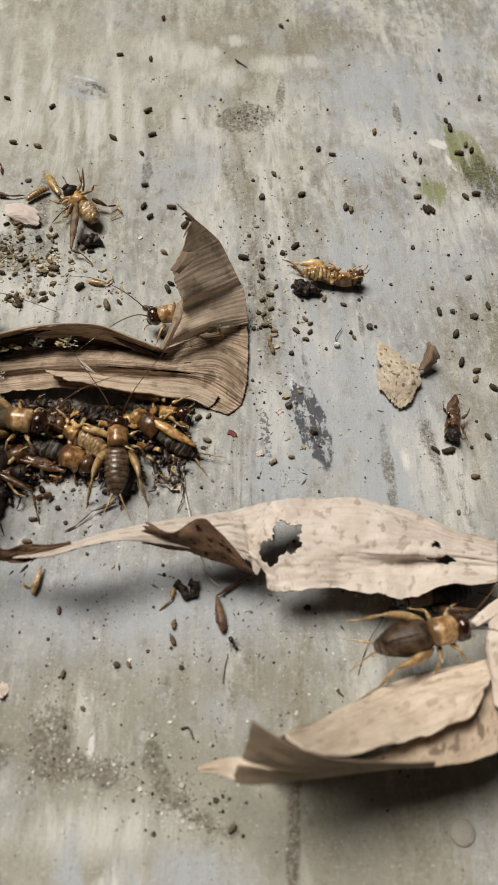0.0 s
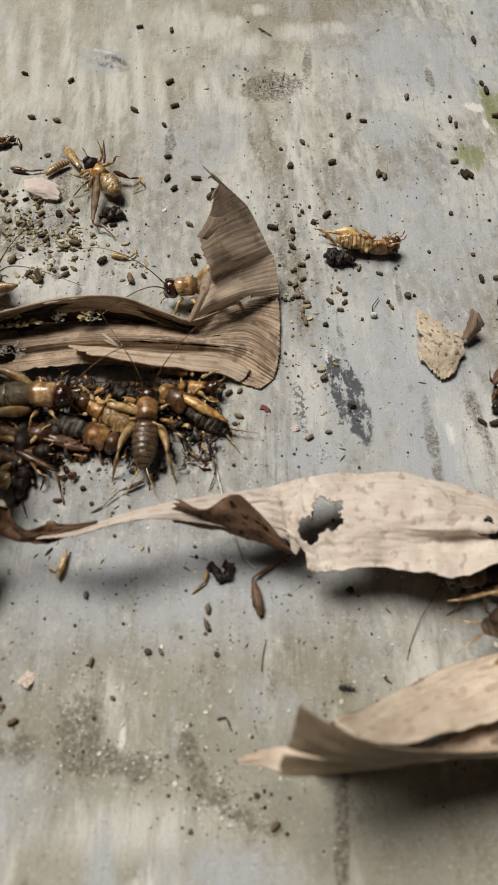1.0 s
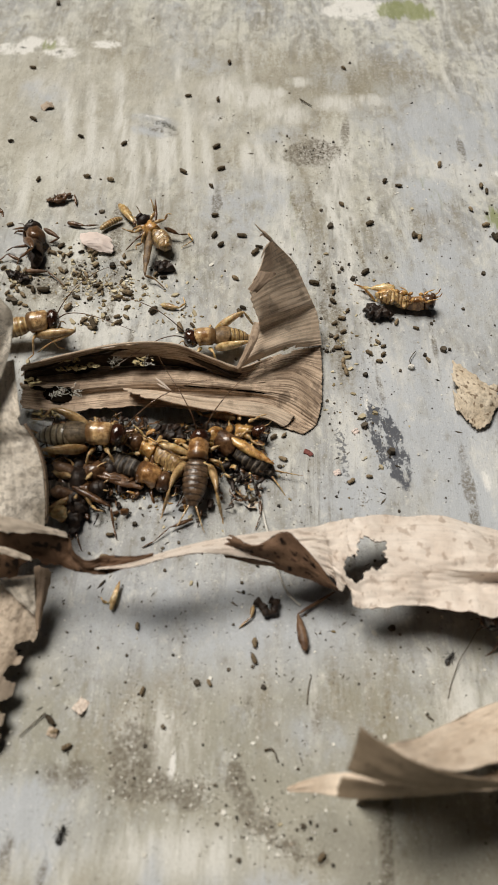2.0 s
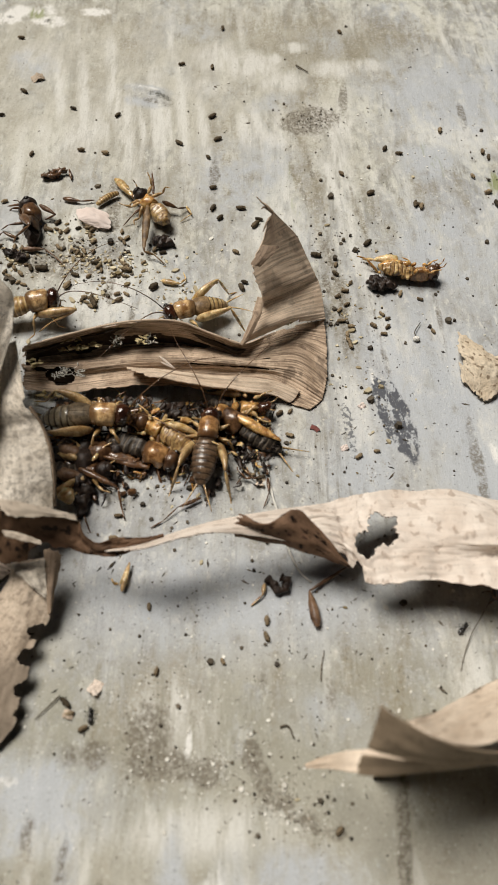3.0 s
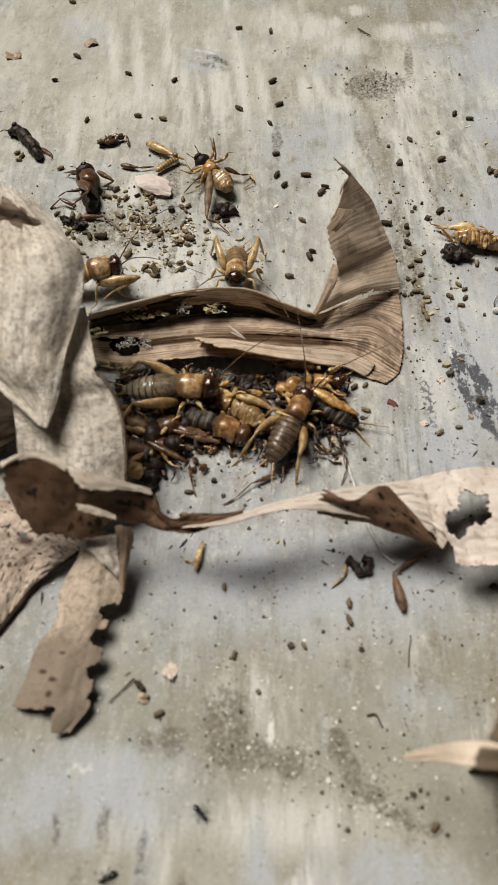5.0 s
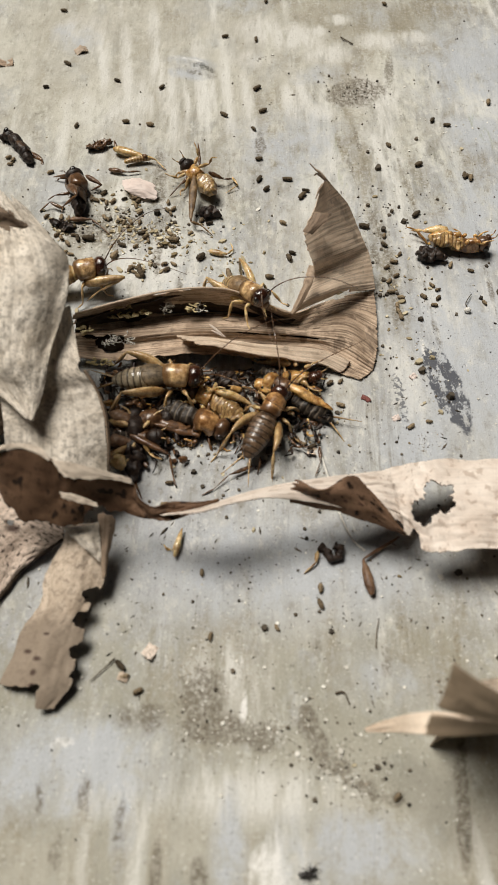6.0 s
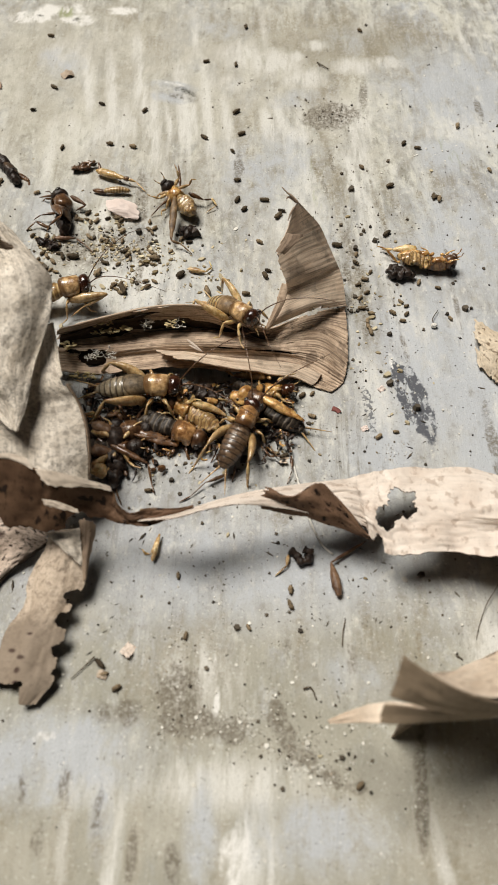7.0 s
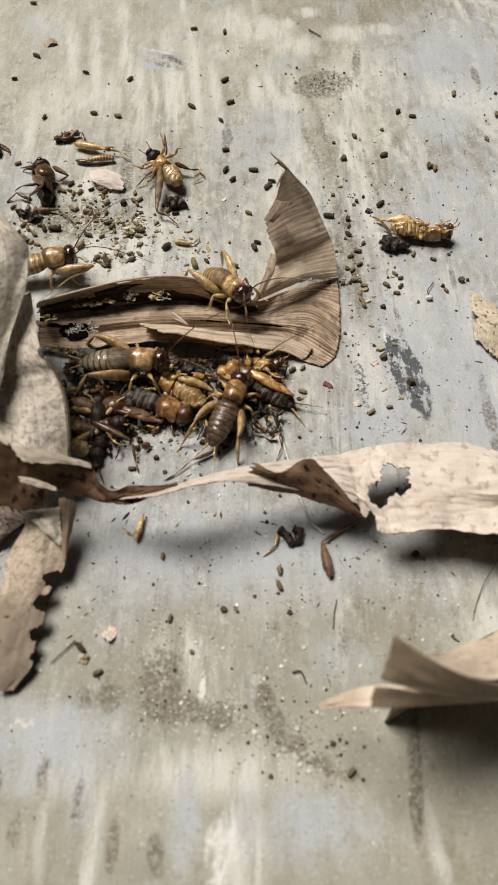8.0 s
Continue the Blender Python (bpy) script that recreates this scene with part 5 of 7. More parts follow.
SPECKLED = side_leaf("speckled_dry_leaf", "pale brown speckled dry leaf with a curled dark rim", [
    [(-83.2, -29.8, 9), (-75.8, -30, 8.5), (-69.2, -31.4, 8), (-62.3, -35.7, 7.5)],
    [(-82.5, -36, 7), (-75.7, -36.1, 6.5), (-69.3, -36.9, 6), (-62, -38.5, 5.5)],
    [(-82, -42.6, 4), (-76.3, -42.4, 3.8), (-71.3, -41.2, 3.4), (-66.3, -40.7, 3)],
    [(-80.6, -57.6, 1.2), (-76.4, -53.4, 1.2), (-73.3, -48.2, 1.2), (-70.4, -43.6, 1.4)],
], LEAF_SPECK, 60, 70, lambda u, v: min(0.985 - 0.03 * rag(u, 81.0) - v, 0.985 - 0.025 * rag(v, 82.0) - u, hole(u, v, 0.48, 0.33, 0.04, 0.03, 83, 0.5)), 0.5, 24)
RIM = sheet(bmesh.new(), [
    [(-61.9, -38.5, 5.7), (-66.2, -40.7, 3.2), (-70.5, -43.6, 1.6), (-73.2, -48.2, 1.4), (-76.4, -53.4, 1.4), (-80.2, -57.2, 1.4)],
    [(-61.9, -38.8, 5.3), (-66.1, -40.9, 2.8), (-70.2, -43.9, 1.2), (-72.9, -48.4, 1), (-76.1, -53.6, 1), (-79.9, -57.5, 1)],
    [(-62.1, -38.7, 4.4), (-66.3, -41, 2), (-70.5, -43.9, 0.4), (-73.2, -48.5, 0.3), (-76.4, -53.7, 0.3), (-80.2, -57.6, 0.3)],
], 70, 8, lambda u, v: min(u - 0.02, 0.98 - u, 0.92 - 0.2 * rag(u, 105.0) - v), lambda u, v: 0.25 * noise.noise((u * 14, v, 106)))
thicken(part("curled_rim", RIM, LEAF_DARK, SPECKLED, "dark curled rim"), 0.25)
side_leaf("folded_leaf_corner", "folded pale corner of a dry leaf", [
    [(-62, -38.6, 9.4), (-58.4, -38.6, 9.9), (-54.9, -37.1, 9)],
    [(-58.8, -41.1, 8.4), (-56.5, -41.3, 8.9), (-54.4, -40.8, 7.8)],
    [(-54.7, -43.9, 6.4), (-54.3, -44.2, 6.3), (-53.9, -44.4, 6)],
], LEAF_GREY, 30, 30, lambda u, v: min(u - 0.02 - 0.03 * rag(v, 97.0), 0.98 - 0.03 * rag(v, 98.0) - u), 0.3, 43)
side_leaf("dark_shaded_leaf", "dark brown leaf tucked under other leaves, its shade in the colour", [
    [(-97.9, 8.6, 10), (-88.4, -0.1, 10), (-80, -6, 9)],
    [(-93.6, -8.1, 12), (-85.9, -11.7, 11), (-77.9, -11.1, 9)],
    [(-92.6, -24.4, 4), (-85.9, -20.1, 5), (-77.5, -14.6, 6)],
], LEAF_DARK, 30, 30, lambda u, v: 0.98 - 0.03 * rag(v, 84.0) - u, 0.6, 25)
FLAKE = side_leaf("leaf_flake", "small mottled buff flake of dry leaf lying on the sheet", [
    [(36.9, 29.4, 2.5), (42.6, 22.6, 3), (47.3, 20.4, 2.5)],
    [(35.5, 21.6, 2), (40.7, 15.9, 3.5), (46.7, 14.2, 1.5)],
    [(35.9, 14.1, 1), (38.5, 9.6, 1), (41.5, 6.4, 0.8)],
], LEAF_FLAKE, 56, 56, lambda u, v: min(u - 0.05 - 0.085 * rag(v, 85.0), 0.95 - 0.085 * rag(v, 86.0) - u, v - 0.04 - 0.08 * rag(u, 87.0), 0.95 - 0.08 * rag(u, 88.0) - v, hole(u, v, 0.02, 0.55, 0.14, 0.10, 110, 0.6), hole(u, v, 0.5, 0.62, 0.018, 0.018, 89), hole(u, v, 0.7, 0.35, 0.016, 0.016, 90)), 0.5, 26)
STUB = sheet(bmesh.new(), [
    [(46.2, 19, 1.5), (48, 22.5, 3), (49.1, 26.3, 5)],
    [(47.2, 18.4, 2.8), (48.8, 20.4, 4.8), (49.9, 23.8, 6.4)],
    [(48.1, 18.3, 1.5), (50.6, 20.3, 3), (52.3, 21.9, 4)],
], 24, 20, lambda u, v: min(u - 0.03, 0.95 - 0.12 * rag(v, 115.0) - u, v - 0.04 - 0.1 * rag(u, 116.0), 0.95 - 0.1 * rag(u, 117.0) - v), lambda u, v: 0.25 * noise.noise((u * 5, v * 4, 118)))
thicken(part("curled_stub", STUB, LEAF_SHADE, FLAKE, "brown curled stub"), 0.25)

side_leaf("paper_flake", "thin pinkish-white papery flake among droppings", [
    [(-63.6, 72.7, 1), (-58.9, 72.5, 2.2), (-53.9, 70.4, 1.6)],
    [(-62.7, 68.4, 1.8), (-57.8, 68.2, 2.6), (-52.9, 66.6, 1.6)],
    [(-60, 67, 0.8), (-56.2, 65, 1), (-53.1, 64.9, 0.8)],
], FLAKE_PINK, 30, 24, lambda u, v: min(u - 0.03 - 0.06 * rag(v, 92.0), 0.96 - 0.07 * rag(v, 93.0) - u, v - 0.03 - 0.06 * rag(u, 94.0), 0.95 - 0.07 * rag(u, 95.0) - v), 0.25, 27, 0.15)


def leaf_chip(label, x, y, wide, turn, mat, lift=1.0, seed=0.0):
    """A small curled scrap of leaf, in mm."""
    c, q = math.cos(radians(turn)), math.sin(radians(turn))
    cage = [[(x + (a * c - b * q) * wide, y + (a * q + b * c) * wide, 0.15 + lift * (0.25 + abs(a)) * (0.6 + 0.4 * b)) for a in (-0.5, 0.0, 0.5)] for b in (0.4, 0.0, -0.4)]
    chip = part("leaf_chip", sheet(bmesh.new(), cage, 18, 16, lambda u, v: min(u - 0.06 - 0.09 * rag(v, seed + 1), 0.94 - 0.09 * rag(v, seed + 2) - u, v - 0.06 - 0.09 * rag(u, seed + 3), 0.94 - 0.09 * rag(u, seed + 4) - v), lambda u, v: 0.4 * noise.noise((u * 4, v * 4, seed)) + lift * 0.5 * math.sin(u * 5 + seed)), mat)
    thicken(chip, 0.18)
    return tagged(chip, label, "leaf scrap", "leaf scraps")


leaf_chip("brown curled scrap of dry leaf on the sheet", -83.8, 136.6, 4.2, 25, LEAF_BROWN, 1.6, 203)
leaf_chip("thin pale scrap of leaf on the sheet", -106.9, 129.3, 5.0, 10, LEAF_FIBRE, 0.7, 206)
leaf_chip("small pale orange scrap of dry leaf on the sheet", -44.0, -59.6, 3.2, 60, LEAF_PALE, 1.0, 211)
leaf_chip("small brown scrap of leaf beside droppings", -48.5, -64.4, 2.2, -20, LEAF_BROWN, 0.5, 216)
leaf_chip("small white scrap lying on the sheet", 6.6, -5.2, 1.8, 20, FLAKE_PINK, 0.5, 221)
leaf_chip("small pinkish scrap lying on the sheet", 11.5, 6.6, 1.8, 40, FLAKE_PINK, 0.5, 226)
leaf_chip("straw-coloured scrap beside the dead heap", -12.6, -14.6, 2.6, 80, LEAF_BUFF, 0.9, 231)
leaf_chip("straw-coloured splinter of leaf among the dead heap", -38.0, 2.6, 3.6, 85, LEAF_BUFF, 1.8, 236)


# ---- crickets ----
def abdomen_mesh(length, wide, flat=0.85, rings=9, droop=0.0, x0=0.0):
    bm = bmesh.new()
    pts, rads = [], []
    per = 5
    total = rings * per
    for i in range(total + 1):
        s = i / total
        w = i % per
        swell = math.sin(min(1.0, (s + 0.16) / 0.5) * math.pi / 2) if s < 0.34 else 1 - 0.72 * ((s - 0.34) / 0.66) ** 3.0
        step = (0.945, 0.978, 1.0, 1.012, 1.006)[w]
        pts.append((x0 - length * s, 0, -droop * s * s))
        rads.append(max(0.2, wide * swell * step))
    return tube(bm, pts, rads, 18, flat)


def ball(bm, centre, size, turn=0.0, seg=16, rings=10):
    m = Matrix.Translation(centre) @ Euler((0, radians(turn), 0)).to_matrix().to_4x4() @ Matrix.Diagonal((*size, 1))
    bmesh.ops.create_uvsphere(bm, u_segments=seg, v_segments=rings, radius=1, matrix=m)
    return bm


def limb(bm, joints, r0, r1):
    """A bent thin leg through its joints, knobbed at each."""
    pts, rads = [], []
    for k, (a, b) in enumerate(zip(joints, joints[1:])):
        thick = r0 + (r1 - r0) * k / max(1, len(joints) - 2)
        p, r = spindle(a, b, thick, 0.6, 0.55, 0.35, 5)
        pts += p if k == 0 else p[1:]
        rads += r if k == 0 else r[1:]
    return tube(bm, pts, rads, 6)


def crush(bm, much):
    """Dents a dried-out body."""
    for v in bm.verts if much else ():
        v.co += Vector((0.4 * noise.noise(v.co * 0.8), noise.noise(v.co * 0.6 + Vector((much * 9, 0, 0))), 1.3 * noise.noise(v.co * 0.55 + Vector((0, much * 7, 0))))) * much


def wing_mesh(side, wide, flat, reach, length):
    """A wing folded over the fore part of the abdomen, its veins raised."""
    bm = bmesh.new()
    rows = []
    for i in range(15):
        row = []
        for j in range(13):
            a = radians(-8 + 96 * j / 12)
            x = 1.1 - i / 14 * reach * (1 - 0.45 * (j / 12) ** 2.2 - 0.12 * (1 - j / 12) ** 3)
            s = (1.2 - x) / length
            swell = math.sin(min(1.0, (s + 0.16) / 0.5) * math.pi / 2) if s < 0.34 else 1 - 0.72 * ((s - 0.34) / 0.66) ** 3.0
            r = wide * swell * 1.045 + 0.06 + (0.05 if side > 0 else 0.0) + 0.05 * math.cos(j * math.pi) + 0.02 * math.cos(i * 2.1)
            row.append(bm.verts.new((x, side * r * math.sin(a), flat * r * math.cos(a) - 1.2 * s * s)))
        rows.append(row)
    for a, b in zip(rows, rows[1:]):
        for k in range(12):
            bm.faces.new((a[k], a[k + 1], b[k + 1], b[k])[::side])
    return bm


def cricket(name, label, belly=RINGS, saddle=SADDLE, skull=SKULL, leg=LIMB, wide=3.2, ground=-5.0, drop=(), feelers=True, spread=1.0, wings="", curl=0.0, tail_length=11.5, neck=2.55, group="live crickets", flat=0.84, knee_up=1.6, crumple=0.0):
    """A cricket about 19 mm long, nose along +X, the body's axis at the origin, its feet at z = ground."""
    top = empty(name, label, "cricket", group)
    bm = abdomen_mesh(tail_length, wide, flat, 9, 1.2 + curl, 1.2)
    crush(bm, crumple)
    part("abdomen", bm, belly, top)
    bm = bmesh.new()
    tube(bm, [(0.5, 0, 0.2), (0.7, 0, 0.25), (1.6, 0, 0.35), (2.6, 0, 0.32), (3.6, 0, 0.3), (4.5, 0, 0.15), (4.8, 0, 0.05)], [neck * k for k in (0.86, 1.0, 1.03, 0.99, 1.03, 1.0, 0.86)], 18, 0.95)
    crush(bm, max(crumple, 0.22))
    part("pronotum", bm, saddle, top)
    bm = ball(bmesh.new(), (6.1, 0, -0.2), (1.9, neck * 1.0, neck * 1.04), 18, 24, 16)
    face = part("head", bm, skull, top)
    bm = ball(bmesh.new(), (7.2, 0, -1.7), (0.8, 1.3, 1.1), 30, 12, 8)
    part("jaw", bm, skull if crumple else saddle, face, "" if crumple else "amber mouthparts")
    for s in (-1, 1):
        part("eye", ball(bmesh.new(), (6.7, s * neck * 0.82, 0.45), (0.8, 0.6, 0.95), 20, 12, 8), EYE, face)
        bm = bmesh.new()
        limb(bm, [(7.4, s * 0.8, -1.9), (8.6, s * 1.3, -2.5), (9.0, s * 1.5, -3.7)], 0.2, 0.16)
        part("palp", bm, leg, face)
        if feelers:
            bm = bmesh.new()
            c = bend([(7.5, s * 0.8, 0.7), (10.5, s * 2.4, 3.6), (15, s * 5.5, 5.4), (21, s * 9.5, 5.0), (26, s * 12, 3.0)])
            tube(bm, c, taper(c, 0.17, 0.05), 5)
            part("antenna", bm, LIMB_DARK, face)
        if ("fore", s) not in drop:
            bm = bmesh.new()
            limb(bm, [(3.6, s * 1.7, -1.7), (5.0, s * 4.0 * spread, -1.0), (6.2, s * 5.2 * spread, ground + 0.6), (7.8, s * 5.8 * spread, ground + 0.15)], 0.55, 0.2)
            part("foreleg", bm, leg, top)
        if ("mid", s) not in drop:
            bm = bmesh.new()
            limb(bm, [(1.8, s * 1.8, -1.9), (0.9, s * 4.7 * spread, -0.6), (0.0, s * 6.2 * spread, ground + 0.6), (-1.6, s * 7.0 * spread, ground + 0.15)], 0.55, 0.2)
            part("middle_leg", bm, leg, top)
        if ("hind", s) not in drop:
            bm = bmesh.new()
            tube(bm, *spindle((0.3, s * 2.4, -1.6), (-7.6, s * 5.0 * spread, knee_up), 0.98, 0.6, 0.32, 0.30, 12, (0, s * 0.5, 0.5)), 10, 1.3)
            thigh = part("hind_thigh", bm, leg, top)
            bm = bmesh.new()
            knee, heel = Vector((-7.5, s * 5.0 * spread, knee_up)), Vector((-11.2, s * 6.6 * spread, ground + 0.7))
            limb(bm, [knee, heel, (-13.8, s * 7.2 * spread, ground + 0.15)], 0.42, 0.22)
            for k in range(5):
                a = knee.lerp(heel, 0.3 + k * 0.15)
                tube(bm, [a, a + Vector((-0.8, s * 0.5, 0.1))], [0.1, 0.03], 4)
            part("hind_shin", bm, leg, thigh)
        if ("tail", s) not in drop:
            bm = bmesh.new()
            x = 1.2 - tail_length
            c = bend([(x + 0.6, s * 0.6, -1.0 - curl), (x - 2.2, s * 1.7, -1.0 - curl), (x - 5.6, s * 3.2, -1.6 - curl)])
            tube(bm, c, taper(c, 0.3, 0.05), 6)
            part("cercus", bm, leg, top)
        if wings:
            reach, mat = {"pads": (5.2, WING_HONEY), "short": (5.6, WING_PALE), "long": (6.4, WING), "full": (11.0, WING)}[wings]
            thicken(part("wing", wing_mesh(s, wide, flat, reach, tail_length), mat, top), 0.1)
    return top


def stance(nose, tail, roll=0.0):
    """The pose of a cricket from where its head and its rear end are, in mm."""
    a, b = Vector(nose), Vector(tail)
    x = (a - b).normalized()
    side = Vector((0, 0, 1)).cross(x).normalized()
    up = x.cross(side)
    m = Matrix((x, side, up)).transposed().to_4x4()
    mid = (a.lerp(b, 0.41)) * MM
    return Matrix.Translation(mid) @ m @ pose(0, 0, 0, roll, 0, 0)


CRICKET_A = cricket("cricket", "live brown cricket with a ringed dark abdomen, on a dead heap", belly=RINGS_BROWN, wide=2.8, neck=2.3)
CRICKET_B = cricket("cricket", "live brown cricket feeding on a heap of dead crickets", belly=RINGS_PALE, saddle=CREAM, wings="short", wide=2.5, neck=2.4)
CRICKET_B.scale = (1.12, 1.12, 1.12)
CRICKET_C = cricket("cricket", "live amber cricket clambering about a folded palm leaf", belly=RINGS_HONEY, saddle=CREAM, leg=STRAW, wide=2.6, neck=2.3, knee_up=3.2, tail_length=9.8, wings="pads")
CRICKET_D = cricket("cricket", "live dark brown cricket walking over a rolled dry leaf", saddle=CREAM, wide=3.1, wings="full", neck=2.6)
CRICKET_E = cricket("cricket", "live brown cricket half hidden under a dry leaf", belly=RINGS_AMBER, saddle=CREAM, drop=(("hind", 1), ("hind", -1)), wide=2.7, neck=2.8)

bm = bmesh.new()
tube(bm, *spindle((1.5, -2.6, -1.6), (11.5, -4.6, -0.6), 1.25, 0.6, 0.4, 0.4, 12), 10, 1.1)
bent = part("hind_thigh", bm, LIMB, CRICKET_E)
bm = bmesh.new()
limb(bm, [(11.4, -4.6, -0.7), (4.5, -5.0, -2.8), (1.0, -5.5, -4.7)], 0.5, 0.25)
part("hind_shin", bm, LIMB, bent)


CRICKET_F = cricket("cricket", "live blackish cricket hiding under the edge of a dry leaf", belly=HUSK, saddle=LIMB_DARK, leg=LIMB_DARK, wide=2.8, feelers=False)
CRICKET_F.matrix_basis = stance((34.0, -41.5, 4.8), (51.0, -39.0, 4.8), 0)


def dead(label, m, **kw):
    kw.setdefault("crumple", 0.75)
    ob = cricket("dead_cricket", label, group="dead crickets", feelers=False, **kw)
    ob.matrix_basis = m
    return ob


NO_TAIL = (("tail", 1), ("tail", -1))
# above the heap of droppings, and by the leaf flake
dead("dead straw-bellied cricket lying on its back", stance((-47.3, 78.5, 3.6), (-33.2, 60.4, 2.8), 150), belly=RINGS_STRAW, saddle=OCHRE, skull=HUSK, leg=LIMB, wide=2.55, neck=2.2, ground=-3.2, tail_length=8.6, drop=(("hind", -1), ("hind", 1), *NO_TAIL), spread=1.0, crumple=0.6)
dead("dead ochre cricket lying on its back, partly eaten", stance((33.5, 48.2, 2.8), (17.5, 48.8, 2.6), 160), belly=RINGS_STRAW, saddle=SADDLE, skull=LIMB_DARK, leg=OCHRE, wide=2.0, crumple=1.0, neck=2.0, ground=-2.6, spread=0.55, tail_length=9.5, drop=(("hind", 1), *NO_TAIL))
dead("crushed dark dead cricket among droppings", stance((-76, 71, 2.8), (-72.8, 58.5, 2.4), 70), belly=HUSK, saddle=LIMB_DARK, skull=HUSK, leg=LIMB_DARK, wide=2.3, ground=-2.5, drop=(("fore", 1), *NO_TAIL), wings="long", tail_length=10)
dead("small shrivelled dead cricket on the sheet", stance((53.0, 2.4, 1.8), (54.6, 12.4, 1.8), 170), belly=LIMB_BROWN, saddle=LIMB_DARK, skull=HUSK, leg=LIMB_DARK, wide=1.4, neck=1.7, ground=-1.8, drop=(("hind", -1), ("hind", 1), *NO_TAIL), tail_length=6, spread=0.5)
# the heap
dead("dead cricket with a dry ringed neck in the heap", stance((-32.6, -10.8, 3.0), (-46, -5.0, 3.2), 15), belly=RINGS_GREY, saddle=SADDLE, skull=LIMB_DARK, leg=LIMB_DARK, wide=2.4, ground=-2.8, drop=(("hind", 1), *NO_TAIL))
dead("dead straw-coloured cricket crumpled in the heap", stance((-38, -1.5, 3.2), (-28.5, -7.5, 3.2), 140), belly=RINGS_STRAW, saddle=OCHRE, skull=LIMB_DARK, leg=STRAW, wide=2.4, neck=2.2, ground=-2.4, spread=0.6, drop=NO_TAIL, tail_length=9)
dead("dead dark cricket with a ringed abdomen in the heap", stance((-21.5, 1.5, 3.4), (-9.4, -6.4, 2.6), -20), belly=RINGS_GREY, saddle=LIMB_DARK, skull=OCHRE, leg=LIMB, wide=2.6, ground=-2.8, drop=(("hind", 1), ("fore", 1), ("hind", -1)))
dead("black dried-out dead cricket in the heap", stance((-51.5, -8, 2.8), (-50.8, -22, 1.8), 10), belly=HUSK, saddle=HUSK, skull=HUSK, leg=LIMB_DARK, wide=1.9, neck=2.0, ground=-2.4, drop=(("hind", 1), ("hind", -1)))
dead("dark dead cricket at the bottom of the heap", stance((-45, -8, 2.2), (-59, -9.5, 2.2), 40), belly=HUSK, saddle=LIMB_DARK, skull=HUSK, leg=LIMB_DARK, wide=2.3, neck=2.2, ground=-2.2, wings="long", drop=(("hind", 1), *NO_TAIL))
dead("brown dead cricket at the bottom of the heap", stance((-47, -13.2, 2.3), (-61, -13.8, 2.2), 190), belly=RINGS_GREY, saddle=LIMB_DARK, skull=HUSK, leg=LIMB, wide=2.1, neck=2.0, ground=-2.2, drop=NO_TAIL)
dead("amber dead cricket lying on its back against the leaf", stance((-13.5, 4.0, 2.4), (-24, 5.2, 2.2), 190), belly=RINGS_GREY, saddle=OCHRE, skull=SKULL, leg=LIMB, wide=1.4, neck=1.6, ground=-2.0, spread=0.7, drop=NO_TAIL, tail_length=8)


def remains(label, hip, knee, foot, mat, thick=1.4, flat=0.9, crumple=0.0):
    """A cricket's leg or wing come loose, from hip through knee to foot."""
    top = empty("insect_remains", label, "insect remains", "loose insect remains")
    bm = bmesh.new()
    tube(bm, *spindle(hip, knee, thick, 0.5, 0.3, 0.35, 24 if crumple else 16), 18 if crumple else 12, flat)
    crumple = crumple or 0.22 * thick
    if crumple:
        for v in bm.verts:
            v.co += Vector((noise.noise(v.co * 0.9), noise.noise(v.co * 0.9 + Vector((9, 0, 0))), 0.9 * noise.noise(v.co * 1.3 + Vector((0, 9, 0))))) * crumple
            v.co.z = max(0.1, v.co.z)
    part("thigh" if foot else "shell", bm, mat, top)
    if foot:
        bm = bmesh.new()
        limb(bm, [knee] + list(foot), min(0.45, thick * 0.4), 0.22)
        part("shin", bm, mat, top)
    return top


remains("loose brown cricket leg lying on the sheet", (-1.6, -47.8, 1.2), (-3.0, -40.2, 1.2), [(4.8, -34.8, 0.6)], LIMB_BROWN, 1.05)
remains("loose straw-coloured cricket leg lying on the sheet", (-40.7, -40.6, 1), (-39.6, -34.4, 1.4), [(-41.4, -39.1, 0.5)], STRAW, 0.62)
remains("pale crumbled shell beside a loose leg", (-43, -37.9, 0.5), (-41.6, -39.1, 0.5), None, STRAW, 0.4, 0.5, 0.5)
LEG_LOOSE = remains("loose straw-coloured cricket leg with a dark knee", (-62.1, 87.1, 1.6), (-54, 80.4, 2.2), [(-51.5, 79.1, 1.6), (-49.3, 75.1, 0.5)], STRAW, 1.25)
bm = bmesh.new()
tube(bm, *spindle((-57.9, 74.7, 1.2), (-52.2, 79.7, 1.3), 1.0, 0.7, 0.6, 0.5, 16, (0, 0.5, 0.3)), 12, 0.85)
BODY_LOOSE = tagged(part("insect_fragment", bm, RINGS_AMBER), "ringed ochre body piece of a dead cricket", "insect remains", "loose insect remains")
bm = bmesh.new()
tube(bm, *spindle((-54.8, 81.1, 2.2), (-53.4, 79.9, 2), 0.7, 0.7, 0.7, 0.5, 7), 8)
part("knee", bm, LIMB_DARK, LEG_LOOSE, "dark knee")
remains("ochre cricket leg on the heap", (-18.4, -0.4, 5.6), (-8.0, -6.4, 4.6), None, OCHRE, 1.2)
remains("dark bent cricket leg beside the heap", (-52, -13.8, 4.2), (-43.2, -18, 3.4), [(-42.3, -22, 0.6), (-41.6, -24.2, 0.4)], LIMB_DARK, 0.8)
